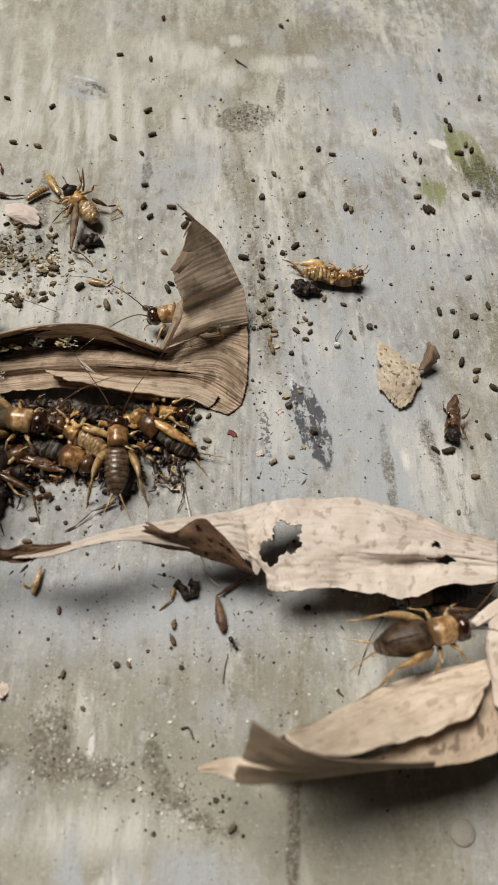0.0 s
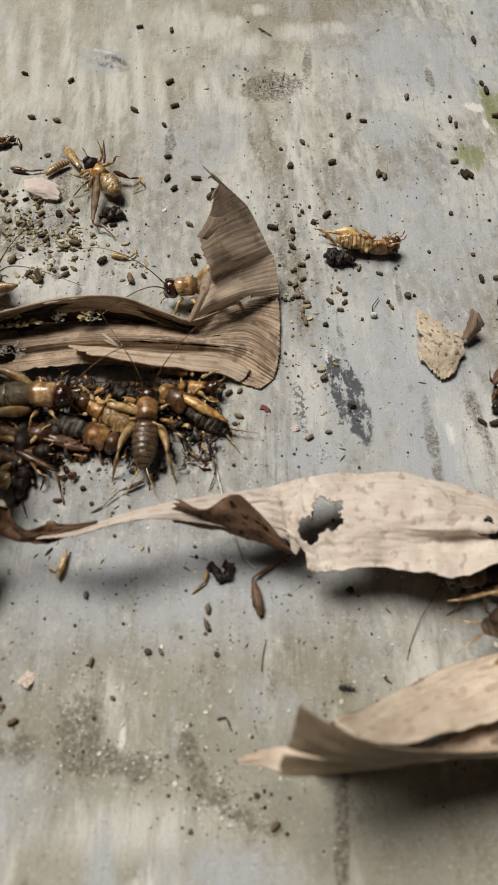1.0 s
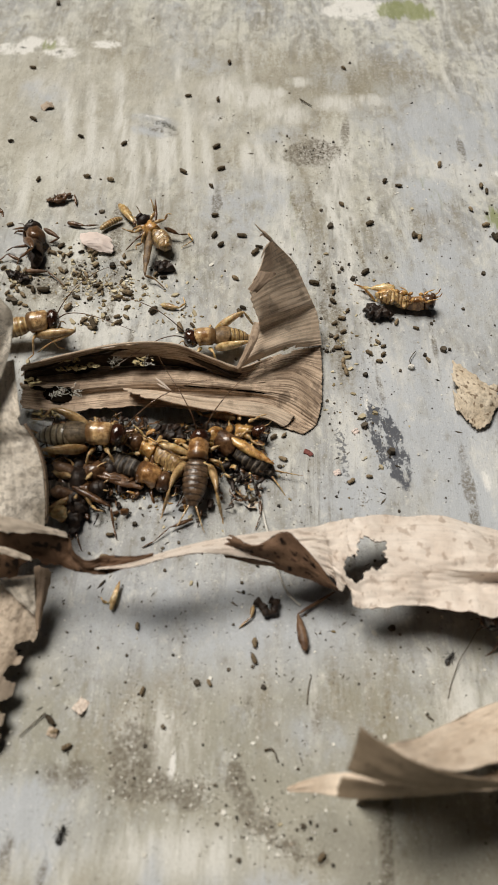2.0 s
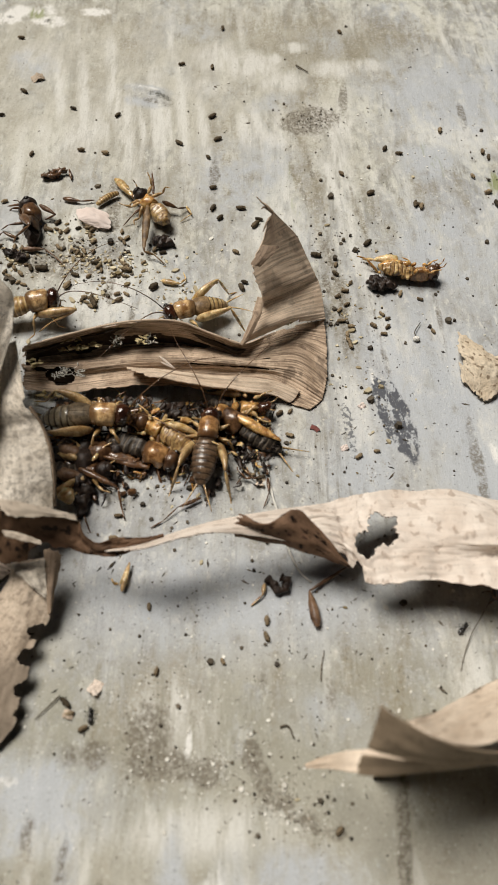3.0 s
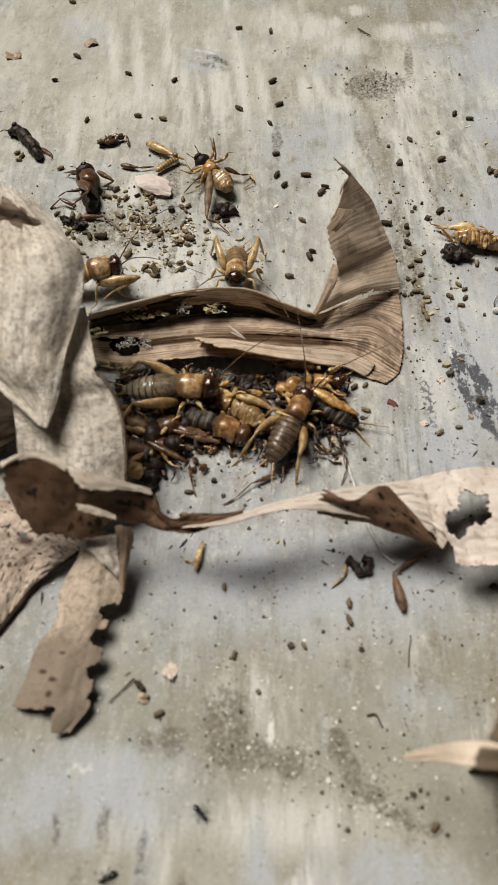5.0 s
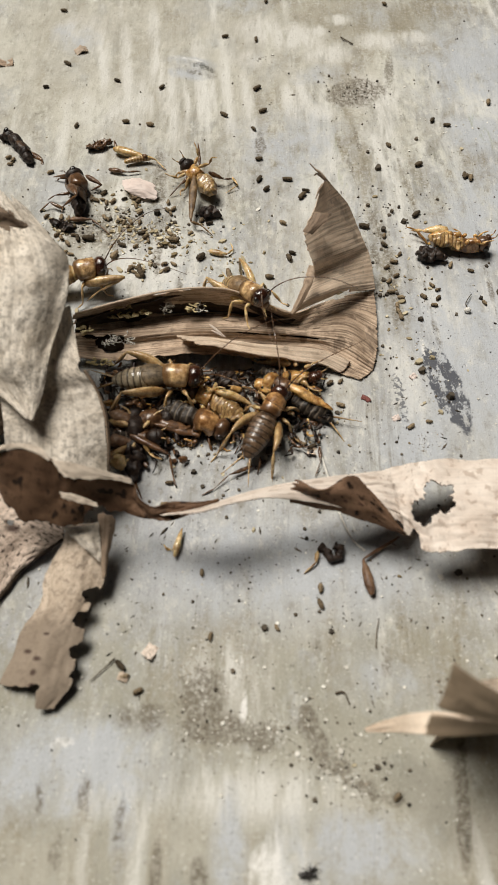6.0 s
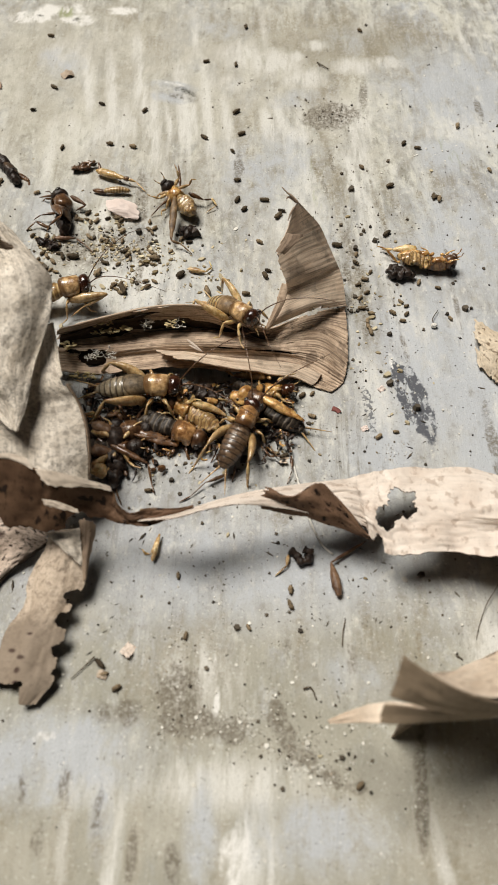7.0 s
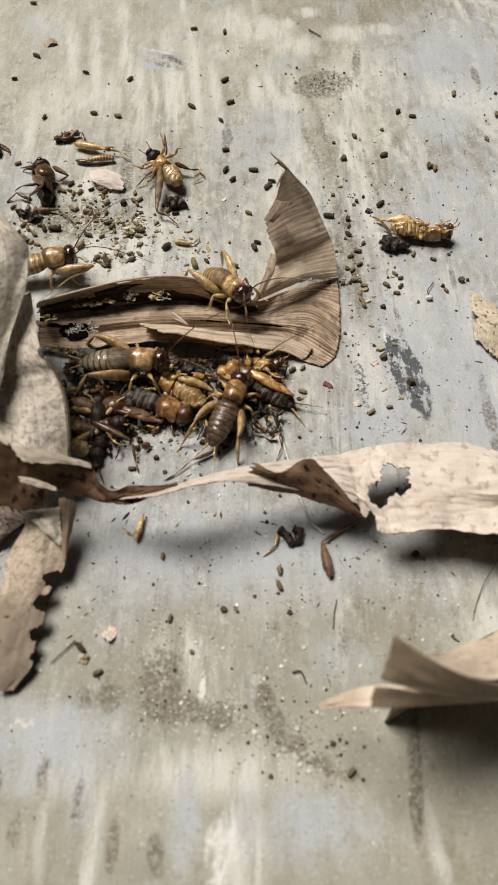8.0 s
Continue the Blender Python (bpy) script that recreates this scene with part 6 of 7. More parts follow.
remains("thin dark cricket leg on the sheet", (-25.5, -19, 1.0), (-30.5, -21.5, 1.2), [(-33.5, -24.5, 0.5), (-36, -26, 0.3)], LIMB_DARK, 0.45)
remains("thin dark cricket leg on the sheet", (-11, -13.8, 1.0), (-10.8, -17.5, 1.0), [(-12, -21, 0.4)], LIMB_DARK, 0.4)
dead("dark shrivelled dead cricket lying on the sheet", stance((-99.9, 92.5, 2), (-86.2, 76, 1.8), 60), belly=HUSK, saddle=HUSK, skull=HUSK, leg=LIMB_DARK, wide=1.9, neck=1.6, ground=-1.8, spread=0.5, wings="long", tail_length=9, drop=(("fore", 1), ("mid", 1), ("hind", 1), *NO_TAIL), crumple=0.5)
remains("dark crumpled insect fragment on the sheet", (-75, 86.3, 1.2), (-67.5, 89.6, 1.4), [(-66.5, 86, 0.4)], LIMB_DARK, 1.3, 0.6, 1.3)
remains("dark bent leg among droppings", (-76, 56.7, 1), (-70, 56.6, 1.2), [(-67.3, 54.4, 1), (-64.6, 51.8, 0.4)], LIMB_BROWN, 0.7)
remains("tan wing of a crushed dead cricket", (-77.3, 70.5, 3.4), (-76.1, 64.3, 3), None, WING_HONEY, 1.4, 0.4)
remains("dark leg of a crushed dead cricket", (-77.2, 72.4, 3), (-82.9, 73.6, 1), None, LIMB_BROWN, 0.4)
remains("thick brown hind leg of a crushed dead cricket", (-73.1, 71.5, 3.4), (-68.4, 68.8, 2.6), [(-71.7, 68.7, 0.6)], LIMB_BROWN, 0.72)
remains("dark bent leg of a crushed dead cricket", (-76.1, 65.5, 2.4), (-80.7, 64.7, 2.2), [(-83.1, 64.8, 0.4)], LIMB_DARK, 0.5)
remains("dark bent leg of a crushed dead cricket", (-78.3, 60.7, 1.2), (-81.9, 62.3, 1.8), [(-84.6, 60.2, 0.4)], LIMB_DARK, 0.55)
remains("black crumpled debris among droppings", (-80.8, 56, 1.2), (-74.3, 52.8, 1.2), None, HUSK, 1.3, 0.6, 1.3)
remains("dark leg joints beside a papery flake", (-67.8, 77.4, 0.9), (-62.7, 76.3, 1), [(-58.8, 77.1, 0.8)], LIMB_DARK, 0.75)
remains("dull folded wing of a dead cricket", (-43, 70, 5.2), (-43.2, 55.1, 2.4), [(-40.4, 54.6, 1.6), (-37.3, 52.1, 0.4)], WING_HONEY, 1.05, 0.45)
# dark lump standing in for the shadow below the abdomen
remains("black lump put where a dead cricket's shadow lies", (-41, 60.1, 1.4), (-35.5, 59.9, 1.4), None, HUSK, 1.9, 0.7, 1.0)
remains("thin dark leg of a dead cricket", (-44, 73.3, 3), (-47.2, 69.4, 2.4), [(-49.9, 67.2, 0.4)], LIMB_DARK, 0.5)
remains("broad tan foreleg of a dead cricket", (-44, 73.8, 4), (-48, 73.6, 3), [(-49, 73.8, 1)], LIMB, 0.75)
remains("dark upright leg of a dead cricket", (-41.8, 75.5, 4.2), (-42.8, 84.1, 5.2), None, LIMB_DARK, 0.5)
remains("dark leg of a dead cricket", (-39.4, 73.6, 3.6), (-35, 72.6, 2.2), [(-32.6, 74.6, 0.8)], LIMB_DARK, 0.7)
remains("pale curled fibres beside a dead cricket", (-32.8, 75, 0.9), (-31.2, 71.5, 1.2), [(-34.5, 69, 0.4)], STRAW, 0.4)
remains("pale curled husk among droppings", (-38.1, 45.9, 0.7), (-33.2, 44.8, 0.9), [(-31.7, 46.8, 0.8), (-32.5, 49.4, 0.5)], STRAW, 0.8)
remains("straw-coloured leg of a dead cricket", (24.5, 53, 3.2), (18, 53.2, 2.6), [(15.4, 55.2, 0.8)], STRAW, 1.35)
remains("blackened husk under a dead cricket", (15.9, 45.8, 1.8), (23.7, 44.3, 1.4), None, HUSK, 1.9, 0.8, 1.2)
remains("ochre leg of a dead cricket", (25.5, 50.6, 3.8), (19.2, 51.2, 2.6), None, OCHRE, 1.3)
remains("brown hollow leg beside the heap", (-56.7, -14.6, 3.4), (-51.3, -15, 3.2), None, LIMB_BROWN, 1.5)
remains("black ridged insect fragment beside the heap", (-50.2, -15.6, 2.4), (-51.6, -21.6, 1.6), None, HUSK, 2.0, 0.8, 1.3)
remains("black crumpled husk in the heap", (-34.5, 4.0, 2.2), (-28.5, 1.2, 1.8), None, HUSK, 2.3, 0.7, 1.3)
remains("ochre shell fragment in the heap", (-25, 2.6, 2.8), (-22, -1.2, 3.4), None, OCHRE, 1.4)
remains("amber leg in the heap", (-18, 5.5, 2.6), (-19.2, 0.5, 5.2), [(-20.2, -2, 2.4)], OCHRE, 0.8)
remains("dark wing in the heap", (-46, -9.5, 3.4), (-37, -12.4, 2.2), None, LIMB_DARK, 1.5, 0.35)
remains("pale round shell disc beside the heap", (-54.9, -18.5, 3.2), (-52.8, -21.5, 3), None, STRAW, 1.9, 0.4)
remains("glossy brown hollow leg beside the heap", (-57, -8, 4), (-50.5, -10.4, 3.2), None, LIMB_BROWN, 1.6)
remains("pale horned leg joint in the heap", (-47.3, -0.8, 4.4), (-44.6, -2.4, 4), None, STRAW, 1.2)


def curled_remnant():
    top = empty("insect_remnant", "dark curled insect remnant lying on the sheet", "insect remnant")
    bm = bmesh.new()
    c = bend([(-11.6, -37.4, 0.9), (-10.2, -38.6, 0.9), (-9.6, -40.0, 1.0), (-8.0, -39.8, 1.2), (-7.5, -38.2, 1.4), (-8.6, -37.4, 1.3)], 5)
    tube(bm, c, [0.85 + 0.22 * math.sin(i * 1.3) for i in range(len(c))], 8)
    part("ring", bm, HUSK, top)
    bm = bmesh.new()
    limb(bm, [(-12, -38.5, 0.8), (-12.4, -41, 0.9), (-14.8, -43.2, 0.3)], 0.5, 0.25)
    part("shin", bm, LIMB, top)


curled_remnant()


# ---- droppings, each a thing of its own ----
def pellet_mesh(seed, mat):
    r = random.Random(seed)
    bm = bmesh.new()
    pts, rads = [], []
    long = r.uniform(1.25, 1.7)
    for i in range(12):
        s = i / 11
        pts.append(((s - 0.5) * 2 * long, r.uniform(-0.05, 0.05), 0.78 + r.uniform(-0.04, 0.04)))
        rads.append(max(0.16, 0.74 * math.sin(math.pi * (0.07 + 0.86 * s)) ** 0.4 * r.uniform(0.86, 1.12)))
    tube(bm, pts, rads, 10, 0.94)
    for v in bm.verts:
        v.co += 0.13 * noise.noise_vector(v.co * 2.3 + Vector((seed * 7, 0, 0))) + 0.09 * noise.noise_vector(v.co * 6.0 + Vector((0, seed * 5, 0)))
    ob = part("dropping", bm, mat)
    return tagged(ob, "dry brown insect dropping lying on the sheet" if mat is PELLET else "dark insect dropping lying on the sheet", "dropping", "droppings")


KINDS = [pellet_mesh(k, PELLET if k % 2 else PELLET_DARK) for k in range(6)]
FIELDS = {
    "upper": [(-56.1, 117.6), (-92.0, 116.7), (-87.1, 129.3), (-70.3, 120.7), (-37.5, 146.4), (-26.6, 117.9), (-24.6, 106.6), (-36.3, 104.3), (-27.3, 97.8), (-25.5, 84.0), (-25.3, 75.2), (-23.2, 71.1), (-79.9, 97.8), (-65.4, 100.0), (-58.1, 98.8), (-27.3, 144.9), (-24.3, 168.6), (16.6, 168.0), (-92.9, 160.2), (26.2, 103.4), (30.4, 101.3), (20.1, 82.8), (12.2, 91.3), (33.3, 78.2), (3.0, 56.8), (8.2, 53.3), (7.9, 50.0), (-12.3, 70.8), (-17.4, 75.3), (17.4, 61.9), (-18.7, 57.6), (-16.3, 46.3), (-17.1, 44.4), (-22.2, 37.5), (-13.4, 68.5)],
    "streak": [(11.7, 46.7), (10.2, 38.9), (8.2, 36.9), (8.0, 41.7), (8.4, 33.2), (9.6, 28.7), (10.2, 25.1), (16.5, 31.8), (18.9, 29.1), (20.3, 34.3), (9.7, -7.5), (13.9, -6.0), (-5.8, -2.0), (19.0, 35.8), (20.1, 31.5), (10.8, 31.4), (10.0, 43.7), (9.7, 26.9), (31.5, 30.2), (24.5, 43), (29.5, 41.2)],
    "heap": [(-80.8, 56.8), (-79, 54.8), (-78.3, 58), (-77, 55.9), (-76.2, 57.4), (-78.5, 51.3), (-77.2, 50.1), (-74.2, 51.4), (-72.9, 50.2), (-79.5, 48.6), (-78.2, 47.2), (-75.2, 48.1), (-73.9, 44.3), (-75.4, 45), (-82.5, 58.3), (-74.6, 54.3), (-71.2, 65.8), (-70, 65.2), (-68.1, 65.4), (-67, 64.3), (-65.2, 64.8), (-62.2, 66), (-68.1, 68.1), (-66.7, 58.3), (-65.8, 57.7), (-62.5, 57.3), (-61.2, 56.3), (-60.1, 55.3), (-59.5, 56.7), (-59.4, 66.1), (-58.4, 65), (-60.1, 67.2), (-58, 69.5), (-58.6, 62.8), (-57.4, 60.7), (-57.1, 56.8), (-56.3, 52.6), (-55, 51.2), (-54.2, 49.8), (-55.6, 53.3), (-57.3, 47.7), (-60.9, 48), (-50.1, 64.8), (-50.1, 61.7), (-48.5, 62.2), (-49.1, 60.4), (-49.6, 54.5), (-48.6, 52.4), (-47.8, 50.8), (-50.9, 48.3), (-48, 47.9), (-57.9, 39.2), (-56.8, 38.3), (-55.9, 40.2), (-54.7, 39.3), (-55.6, 37), (-57.6, 40.2), (-49.3, 41.4), (-48.6, 39.4), (-46.9, 41.4), (-43.3, 53), (-40.6, 57.9), (-38.4, 56.9), (-97.2, 82.6), (-95.7, 81.4), (-96.3, 79.7), (-84.2, 76.4), (-29.4, 39.3), (-22.4, 37.8)],
    "right": [(69.4, 143.0), (81.3, 133.0), (69.1, 116.7), (68.3, 120.3), (73.0, 108.8), (74.4, 106.2), (70.2, 104.6), (57.5, 100.3), (56.1, 102.8), (51.3, 91.2), (54.7, 84.1), (56.5, 78.7), (58.0, 78.8), (69.3, 85.0), (72.6, 86.4), (62.1, 20.7), (58.5, 32.4), (58.6, 23.2), (61.4, 18.0), (61.7, 1.0), (51.4, -3.3), (48.3, -3.1), (56.8, -10.1), (68.8, 42.5), (55.1, 39.9), (65.0, 52.5), (65.6, 15.5), (32.7, 78.4), (34.3, 77.3), (44.4, 112.9)],
    "lower": [(-32.8, -56.4), (-20.2, -54.4), (-11.7, -49.5), (-11.6, -46.2), (-45.5, -66.9), (-48.2, -64.3), (-49.2, -62.3), (0.4, -83.6), (-43.1, -23.2), (-43.6, -28.4), (-12.6, -13.4), (-14.4, -12.8), (-35.1, -43.5), (-15.6, 3.4), (-10.5, 5.3), (-8.0, 4.2), (-5.5, 4.8)],
}
SIZE = {"upper": 0.80, "streak": 0.68, "heap": 0.66, "right": 0.85, "lower": 0.66}
for field, places in FIELDS.items():
    for x, y in places:
        s = SIZE[field] * rng.uniform(0.8, 1.12)
        m = Matrix.Translation((x * MM, y * MM, 0)) @ Euler((0, 0, rng.uniform(0, 6.28))).to_matrix().to_4x4() @ Matrix.Scale(s, 4)
        kind = KINDS[rng.choice((1, 3, 5)) if field == "streak" else rng.choice((0, 2, 4, 1)) if field in ("upper", "right") else rng.choice((1, 3, 5, 3, 1, 5, 3, 0))]
        ob = kind.copy()
        scene.collection.objects.link(ob)
        ob.matrix_basis = m
for k, ob in enumerate(KINDS):
    ob.matrix_basis = Matrix.Translation(((-70 + k * 7.5) * MM, (50 - (k % 3) * 6) * MM, 0)) @ Euler((0, 0, k)).to_matrix().to_4x4()


# ---- small stuff ----
def scatter(name, label, mat, spots, size, squash, seed, sides=5, long=1.0):
    r = random.Random(seed)
    verts, faces = [], []
    for count, cx, cy, sx, sy in spots:
        for _ in range(count):
            x, y = r.gauss(cx, sx), r.gauss(cy, sy)
            s = size * math.exp(r.gauss(0, 0.45))
            a0 = r.uniform(0, 6.28)
            base = len(verts)
            h = s * squash * r.uniform(0.6, 1.3)
            tilt = r.uniform(-0.3, 0.3)
            for lift, shrink in ((0.0, 0.9), (1.0, 0.75)):
                for j in range(sides):
                    a = 2 * math.pi * j / sides
                    q = s * r.uniform(0.7, 1.2) * shrink
                    px, py = q * math.cos(a) * long, q * math.sin(a)
                    verts.append(((x + px * math.cos(a0) - py * math.sin(a0)) * MM, (y + px * math.sin(a0) + py * math.cos(a0)) * MM, max(0.0, lift * h + 0.02 + (tilt * px if lift else 0)) * MM))
            faces.append([base + sides + j for j in range(sides)])
            for j in range(sides):
                faces.append([base + j, base + (j + 1) % sides, base + sides + (j + 1) % sides, base + sides + j])
    me = bpy.data.meshes.new(name)
    me.from_pydata(verts, [], faces)
    me.materials.append(mat)
    return tagged(new(name, me), label, "debris", kind="stuff")


scatter("dark_grit", "dark crumbs and specks scattered over the sheet", GRIT, [(520, -10, 30, 60, 70), (260, -62, 55, 12, 10), (420, -38, -5, 16, 8), (200, 10, 45, 8, 25), (260, -20, -50, 35, 18), (140, 60, 60, 22, 60), (110, 4, 117, 5, 5), (90, -8, -78, 7, 5), (6, -31, -73.5, 5, 2.4)], 0.17, 0.8, 31)
scatter("fine_dirt", "patches of fine brown dirt on the sheet", DUST, [(260, -31, -73.5, 4.5, 2.0), (200, -22, -73.5, 3.0, 2.0), (160, -14.7, -71, 1.5, 2.8), (200, -10.7, -78, 3.2, 2.0), (160, -3.6, -83, 3.4, 2.0), (200, -34, -63, 3.6, 4.5), (160, 4, 117, 4, 3), (60, -25.8, 134.4, 2.4, 1.4), (60, 9.1, -65.1, 1.6, 1.2), (50, 12, -12, 1.5, 1.5)], 0.10, 0.5, 38)
scatter("coarse_crumbs", "dark crumbs scattered over the sheet", GRIT, [(60, -10, 30, 60, 70), (60, -62, 54, 12, 9), (40, -35, -8, 18, 8), (40, 10, 40, 5, 20), (24, -20, -55, 35, 16), (30, 60, 60, 20, 50)], 0.42, 0.9, 36)
scatter("straw_shreds", "straw-coloured shreds and husks round the heap", SHRED, [(60, -77.8, 55.5, 4, 3), (40, -61.1, 57, 2.4, 2), (40, -55.6, 52.9, 2.4, 2.4), (36, -48.6, 52.7, 2, 2.4), (28, -56.2, 39.3, 2.6, 1.6), (36, -41.7, 50.2, 4.5, 3.5), (20, -63.3, 49.6, 2.5, 2), (20, -68.7, 65.5, 4, 1.5), (24, -59, 66.8, 2, 2), (30, -33.7, 43.3, 5, 2.5), (50, -58, 53, 12, 9), (110, -35, -8, 17, 7), (50, 10, 36, 4, 14), (40, -10, 10, 50, 50)], 0.30, 0.7, 32, 6, 1.7)
scatter("pale_flakes", "tiny white flakes scattered over the sheet", CHALK, [(260, 10, 40, 50, 60), (120, -55, 48, 14, 10), (70, -30, 2, 16, 6), (140, -10, -60, 35, 20), (90, 30, 110, 20, 15), (40, -31, -73.5, 5, 2.4), (30, -22, -73.5, 3.4, 2.4), (20, -14.7, -71, 1.7, 3), (30, -10.7, -78, 3.6, 2.4), (30, -3.6, -83, 3.8, 2.4)], 0.2, 0.5, 33)
scatter("pale_chips", "white chips scattered over the sheet", CHALK, [(26, 10, 40, 50, 60), (30, -55, 48, 12, 9), (12, -30, 2, 14, 4), (14, -10, -62, 30, 16)], 0.27, 0.4, 37, 6, 1.3)
scatter("fine_slivers", "fine dark slivers lying on the sheet", GRIT, [(150, -20, -38, 32, 20), (70, 10, 20, 30, 40), (60, 15, -30, 20, 16)], 0.11, 0.8, 34, 4, 4.5)


def fragments(name, label, mat, count, seed, deep=0.0):
    """Bits of legs and broken shell in the heap."""
    r = random.Random(seed)
    bm = bmesh.new()
    for _ in range(count):
        x, y = r.uniform(-61, -10), r.gauss(-4, 4.6)
        if x < -40:
            y -= 4
        # some lie before the palm leaf, as debris and for its shadow there
        if r.random() < 0.2:
            x, y = r.uniform(-60, -36) if r.random() < 0.7 else r.uniform(-36, -14), r.uniform(0.0, 7.0)
        z = r.uniform(0.3, 2.8) * (1 - deep)
        a, t = r.uniform(0, 6.28), r.uniform(-0.35, 0.35)
        d = Vector((math.cos(a), math.sin(a), t)) * r.uniform(0.8, 2.8)
        p = Vector((x, y, z))
        q = p + d
        q.z = max(0.2, q.z)
        if r.random() < 0.5:
            w = q + Vector((r.uniform(-2, 2), r.uniform(-2, 2), -z * 0.7))
            w.z = max(0.15, w.z)
            limb(bm, [p, q, w], r.uniform(0.13, 0.32), 0.10)
            continue
        # a torn plate, bent round its long axis
        m = Matrix.Translation(p + Vector((0, 0, 0.3))) @ Euler((r.uniform(-0.7, 0.7), r.uniform(-0.5, 0.5), a)).to_matrix().to_4x4()
        long, bow = r.uniform(0.4, 1.3), r.uniform(0.4, 0.95)
        grid = []
        for i in range(6):
            s = i / 5 * 2 - 1
            half = r.uniform(0.75, 1.15) * (1.25 - 0.5 * abs(s))
            grid.append([bm.verts.new(m @ Vector((s * long + r.uniform(-0.12, 0.12), bow * math.sin(c * half), bow * math.cos(c * half) - bow + r.uniform(-0.06, 0.06)))) for c in (-1.0, -0.5, 0.0, 0.5, 1.0)])
        for g, h in zip(grid, grid[1:]):
            for k in range(4):
                bm.faces.new((g[k], g[k + 1], h[k + 1], h[k]))
    for v in bm.verts:
        v.co.z = max(0.08, v.co.z)
    return tagged(thicken(part(name, bm, mat), 0.12), label, "debris", kind="stuff")


# many of the dark bits stand in for shade in the heap's cavities
fragments("dark_fragments", "dark broken legs and shells filling out the heap's shaded cavities", HUSK, 520, 51, 0.1)
fragments("brown_fragments", "brown broken legs and shells in the heap", LIMB_DARK, 300, 52)
fragments("amber_fragments", "amber broken legs and shells in the heap", OCHRE, 64, 53)
fragments("straw_fragments", "straw-coloured broken shells in the heap", STRAW, 64, 54)


def strand(name, label, pts, r0, r1, mat, category):
    bm = bmesh.new()
    c = bend(pts, 6)
    tube(bm, c, taper(c, r0, r1), 6)
    return tagged(part(name, bm, mat), label, category)


strand("thread", "thin white thread running under the curled leaf", [(-11.1, -9, 0.5), (-10.5, -15.3, 0.4), (-8.9, -22.7, 0.6), (-7.4, -30, 1.6), (-5, -35.5, 0.8), (-2.4, -38, 0.3)], 0.27, 0.24, THREAD, "thread")
strand("twig", "short dark twig lying on the sheet", [(-54.4, -65.3, 0.4), (-52, -62.8, 0.5), (-50.4, -61, 0.5)], 0.08, 0.17, TWIG, "twig")
strand("hair", "long black hair lying across the sheet", [(33, -42, 4), (30.5, -46, 2), (28.6, -48.7, 1), (26.6, -53, 0.3), (25.6, -56, 0.25)], 0.1, 0.07, TWIG, "hair")
strand("twig", "thin dark twig lying on the sheet", [(-1.5, -58, 0.3), (-1.2, -55, 0.4), (-0.6, -52.5, 0.3)], 0.11, 0.08, TWIG, "twig")
strand("twig", "small curved dark twig on the sheet", [(-9.5, -66.5, 0.4), (-8, -66.3, 0.6), (-7, -68.4, 0.4)], 0.2, 0.12, TWIG, "twig")
strand("twig", "thin dark twig on the sheet", [(0.6, 147, 0.5), (4.5, 143, 0.5)], 0.22, 0.16, TWIG, "twig")


def grub():
    top = empty("seed_with_tail", "tiny white seed with a thin curved tail", "seed")
    part("seed", ball(bmesh.new(), (26.8, 27.3, 0.7), (0.9, 0.7, 0.7), 0, 10, 8), THREAD, top)
    bm = bmesh.new()
    c = bend([(26.8, 27.5, 0.8), (26.6, 29.5, 1.0), (28.5, 32.8, 0.6)])
    tube(bm, c, taper(c, 0.15, 0.1), 5)
    part("tail", bm, TWIG, top)


grub()
strand("red_fragment", "small dull red fragment on the sheet", [(-0.8, 0.6, 0.15), (0.2, 0.2, 0.2), (0.9, -0.6, 0.15)], 0.8, 0.6, ROT, "fragment").scale = (1, 1, 0.4)


def rivet():
    bm = ball(bmesh.new(), (42.4, -84.3, 0), (2.5, 2.5, 1.2), 0, 24, 12)
    return tagged(part("rivet", bm, ZINC), "dull round rivet head in the sheet", "rivet")


rivet()


# ---- ants ----
def ant():
    top = empty("ant", "small black ant walking over the sheet", "ant", "ants")
    part("abdomen", ball(bmesh.new(), (-1.3, 0, 0.9), (1.1, 0.75, 0.7), 0, 12, 8), ANT, top)
    part("thorax", ball(bmesh.new(), (0.3, 0, 0.9), (0.8, 0.45, 0.45), 0, 10, 8), ANT, top)
    part("head", ball(bmesh.new(), (1.5, 0, 0.9), (0.6, 0.55, 0.5), 0, 10, 8), ANT, top)
    for s in (-1, 1):
        for x in (-0.5, 0.3, 0.9):
            bm = bmesh.new()
            limb(bm, [(x * 0.6 + 0.2, s * 0.3, 0.8), (x, s * 1.1, 1.1), (x * 1.9 - 0.2, s * 1.9, 0.08)], 0.12, 0.08)
            part("leg", bm, ANT, top)
        bm = bmesh.new()
        limb(bm, [(1.9, s * 0.2, 1.0), (2.5, s * 0.6, 1.3), (3.1, s * 0.9, 0.8)], 0.08, 0.06)
        part("antenna", bm, ANT, top)
    return top


ANTS = [ant() for _ in range(3)]
for small in ANTS:
    small.scale = (0.68, 0.68, 0.68)


def crawl(x, y, turn):
    return pose(x * MM, y * MM, 0, 0, 0, turn)


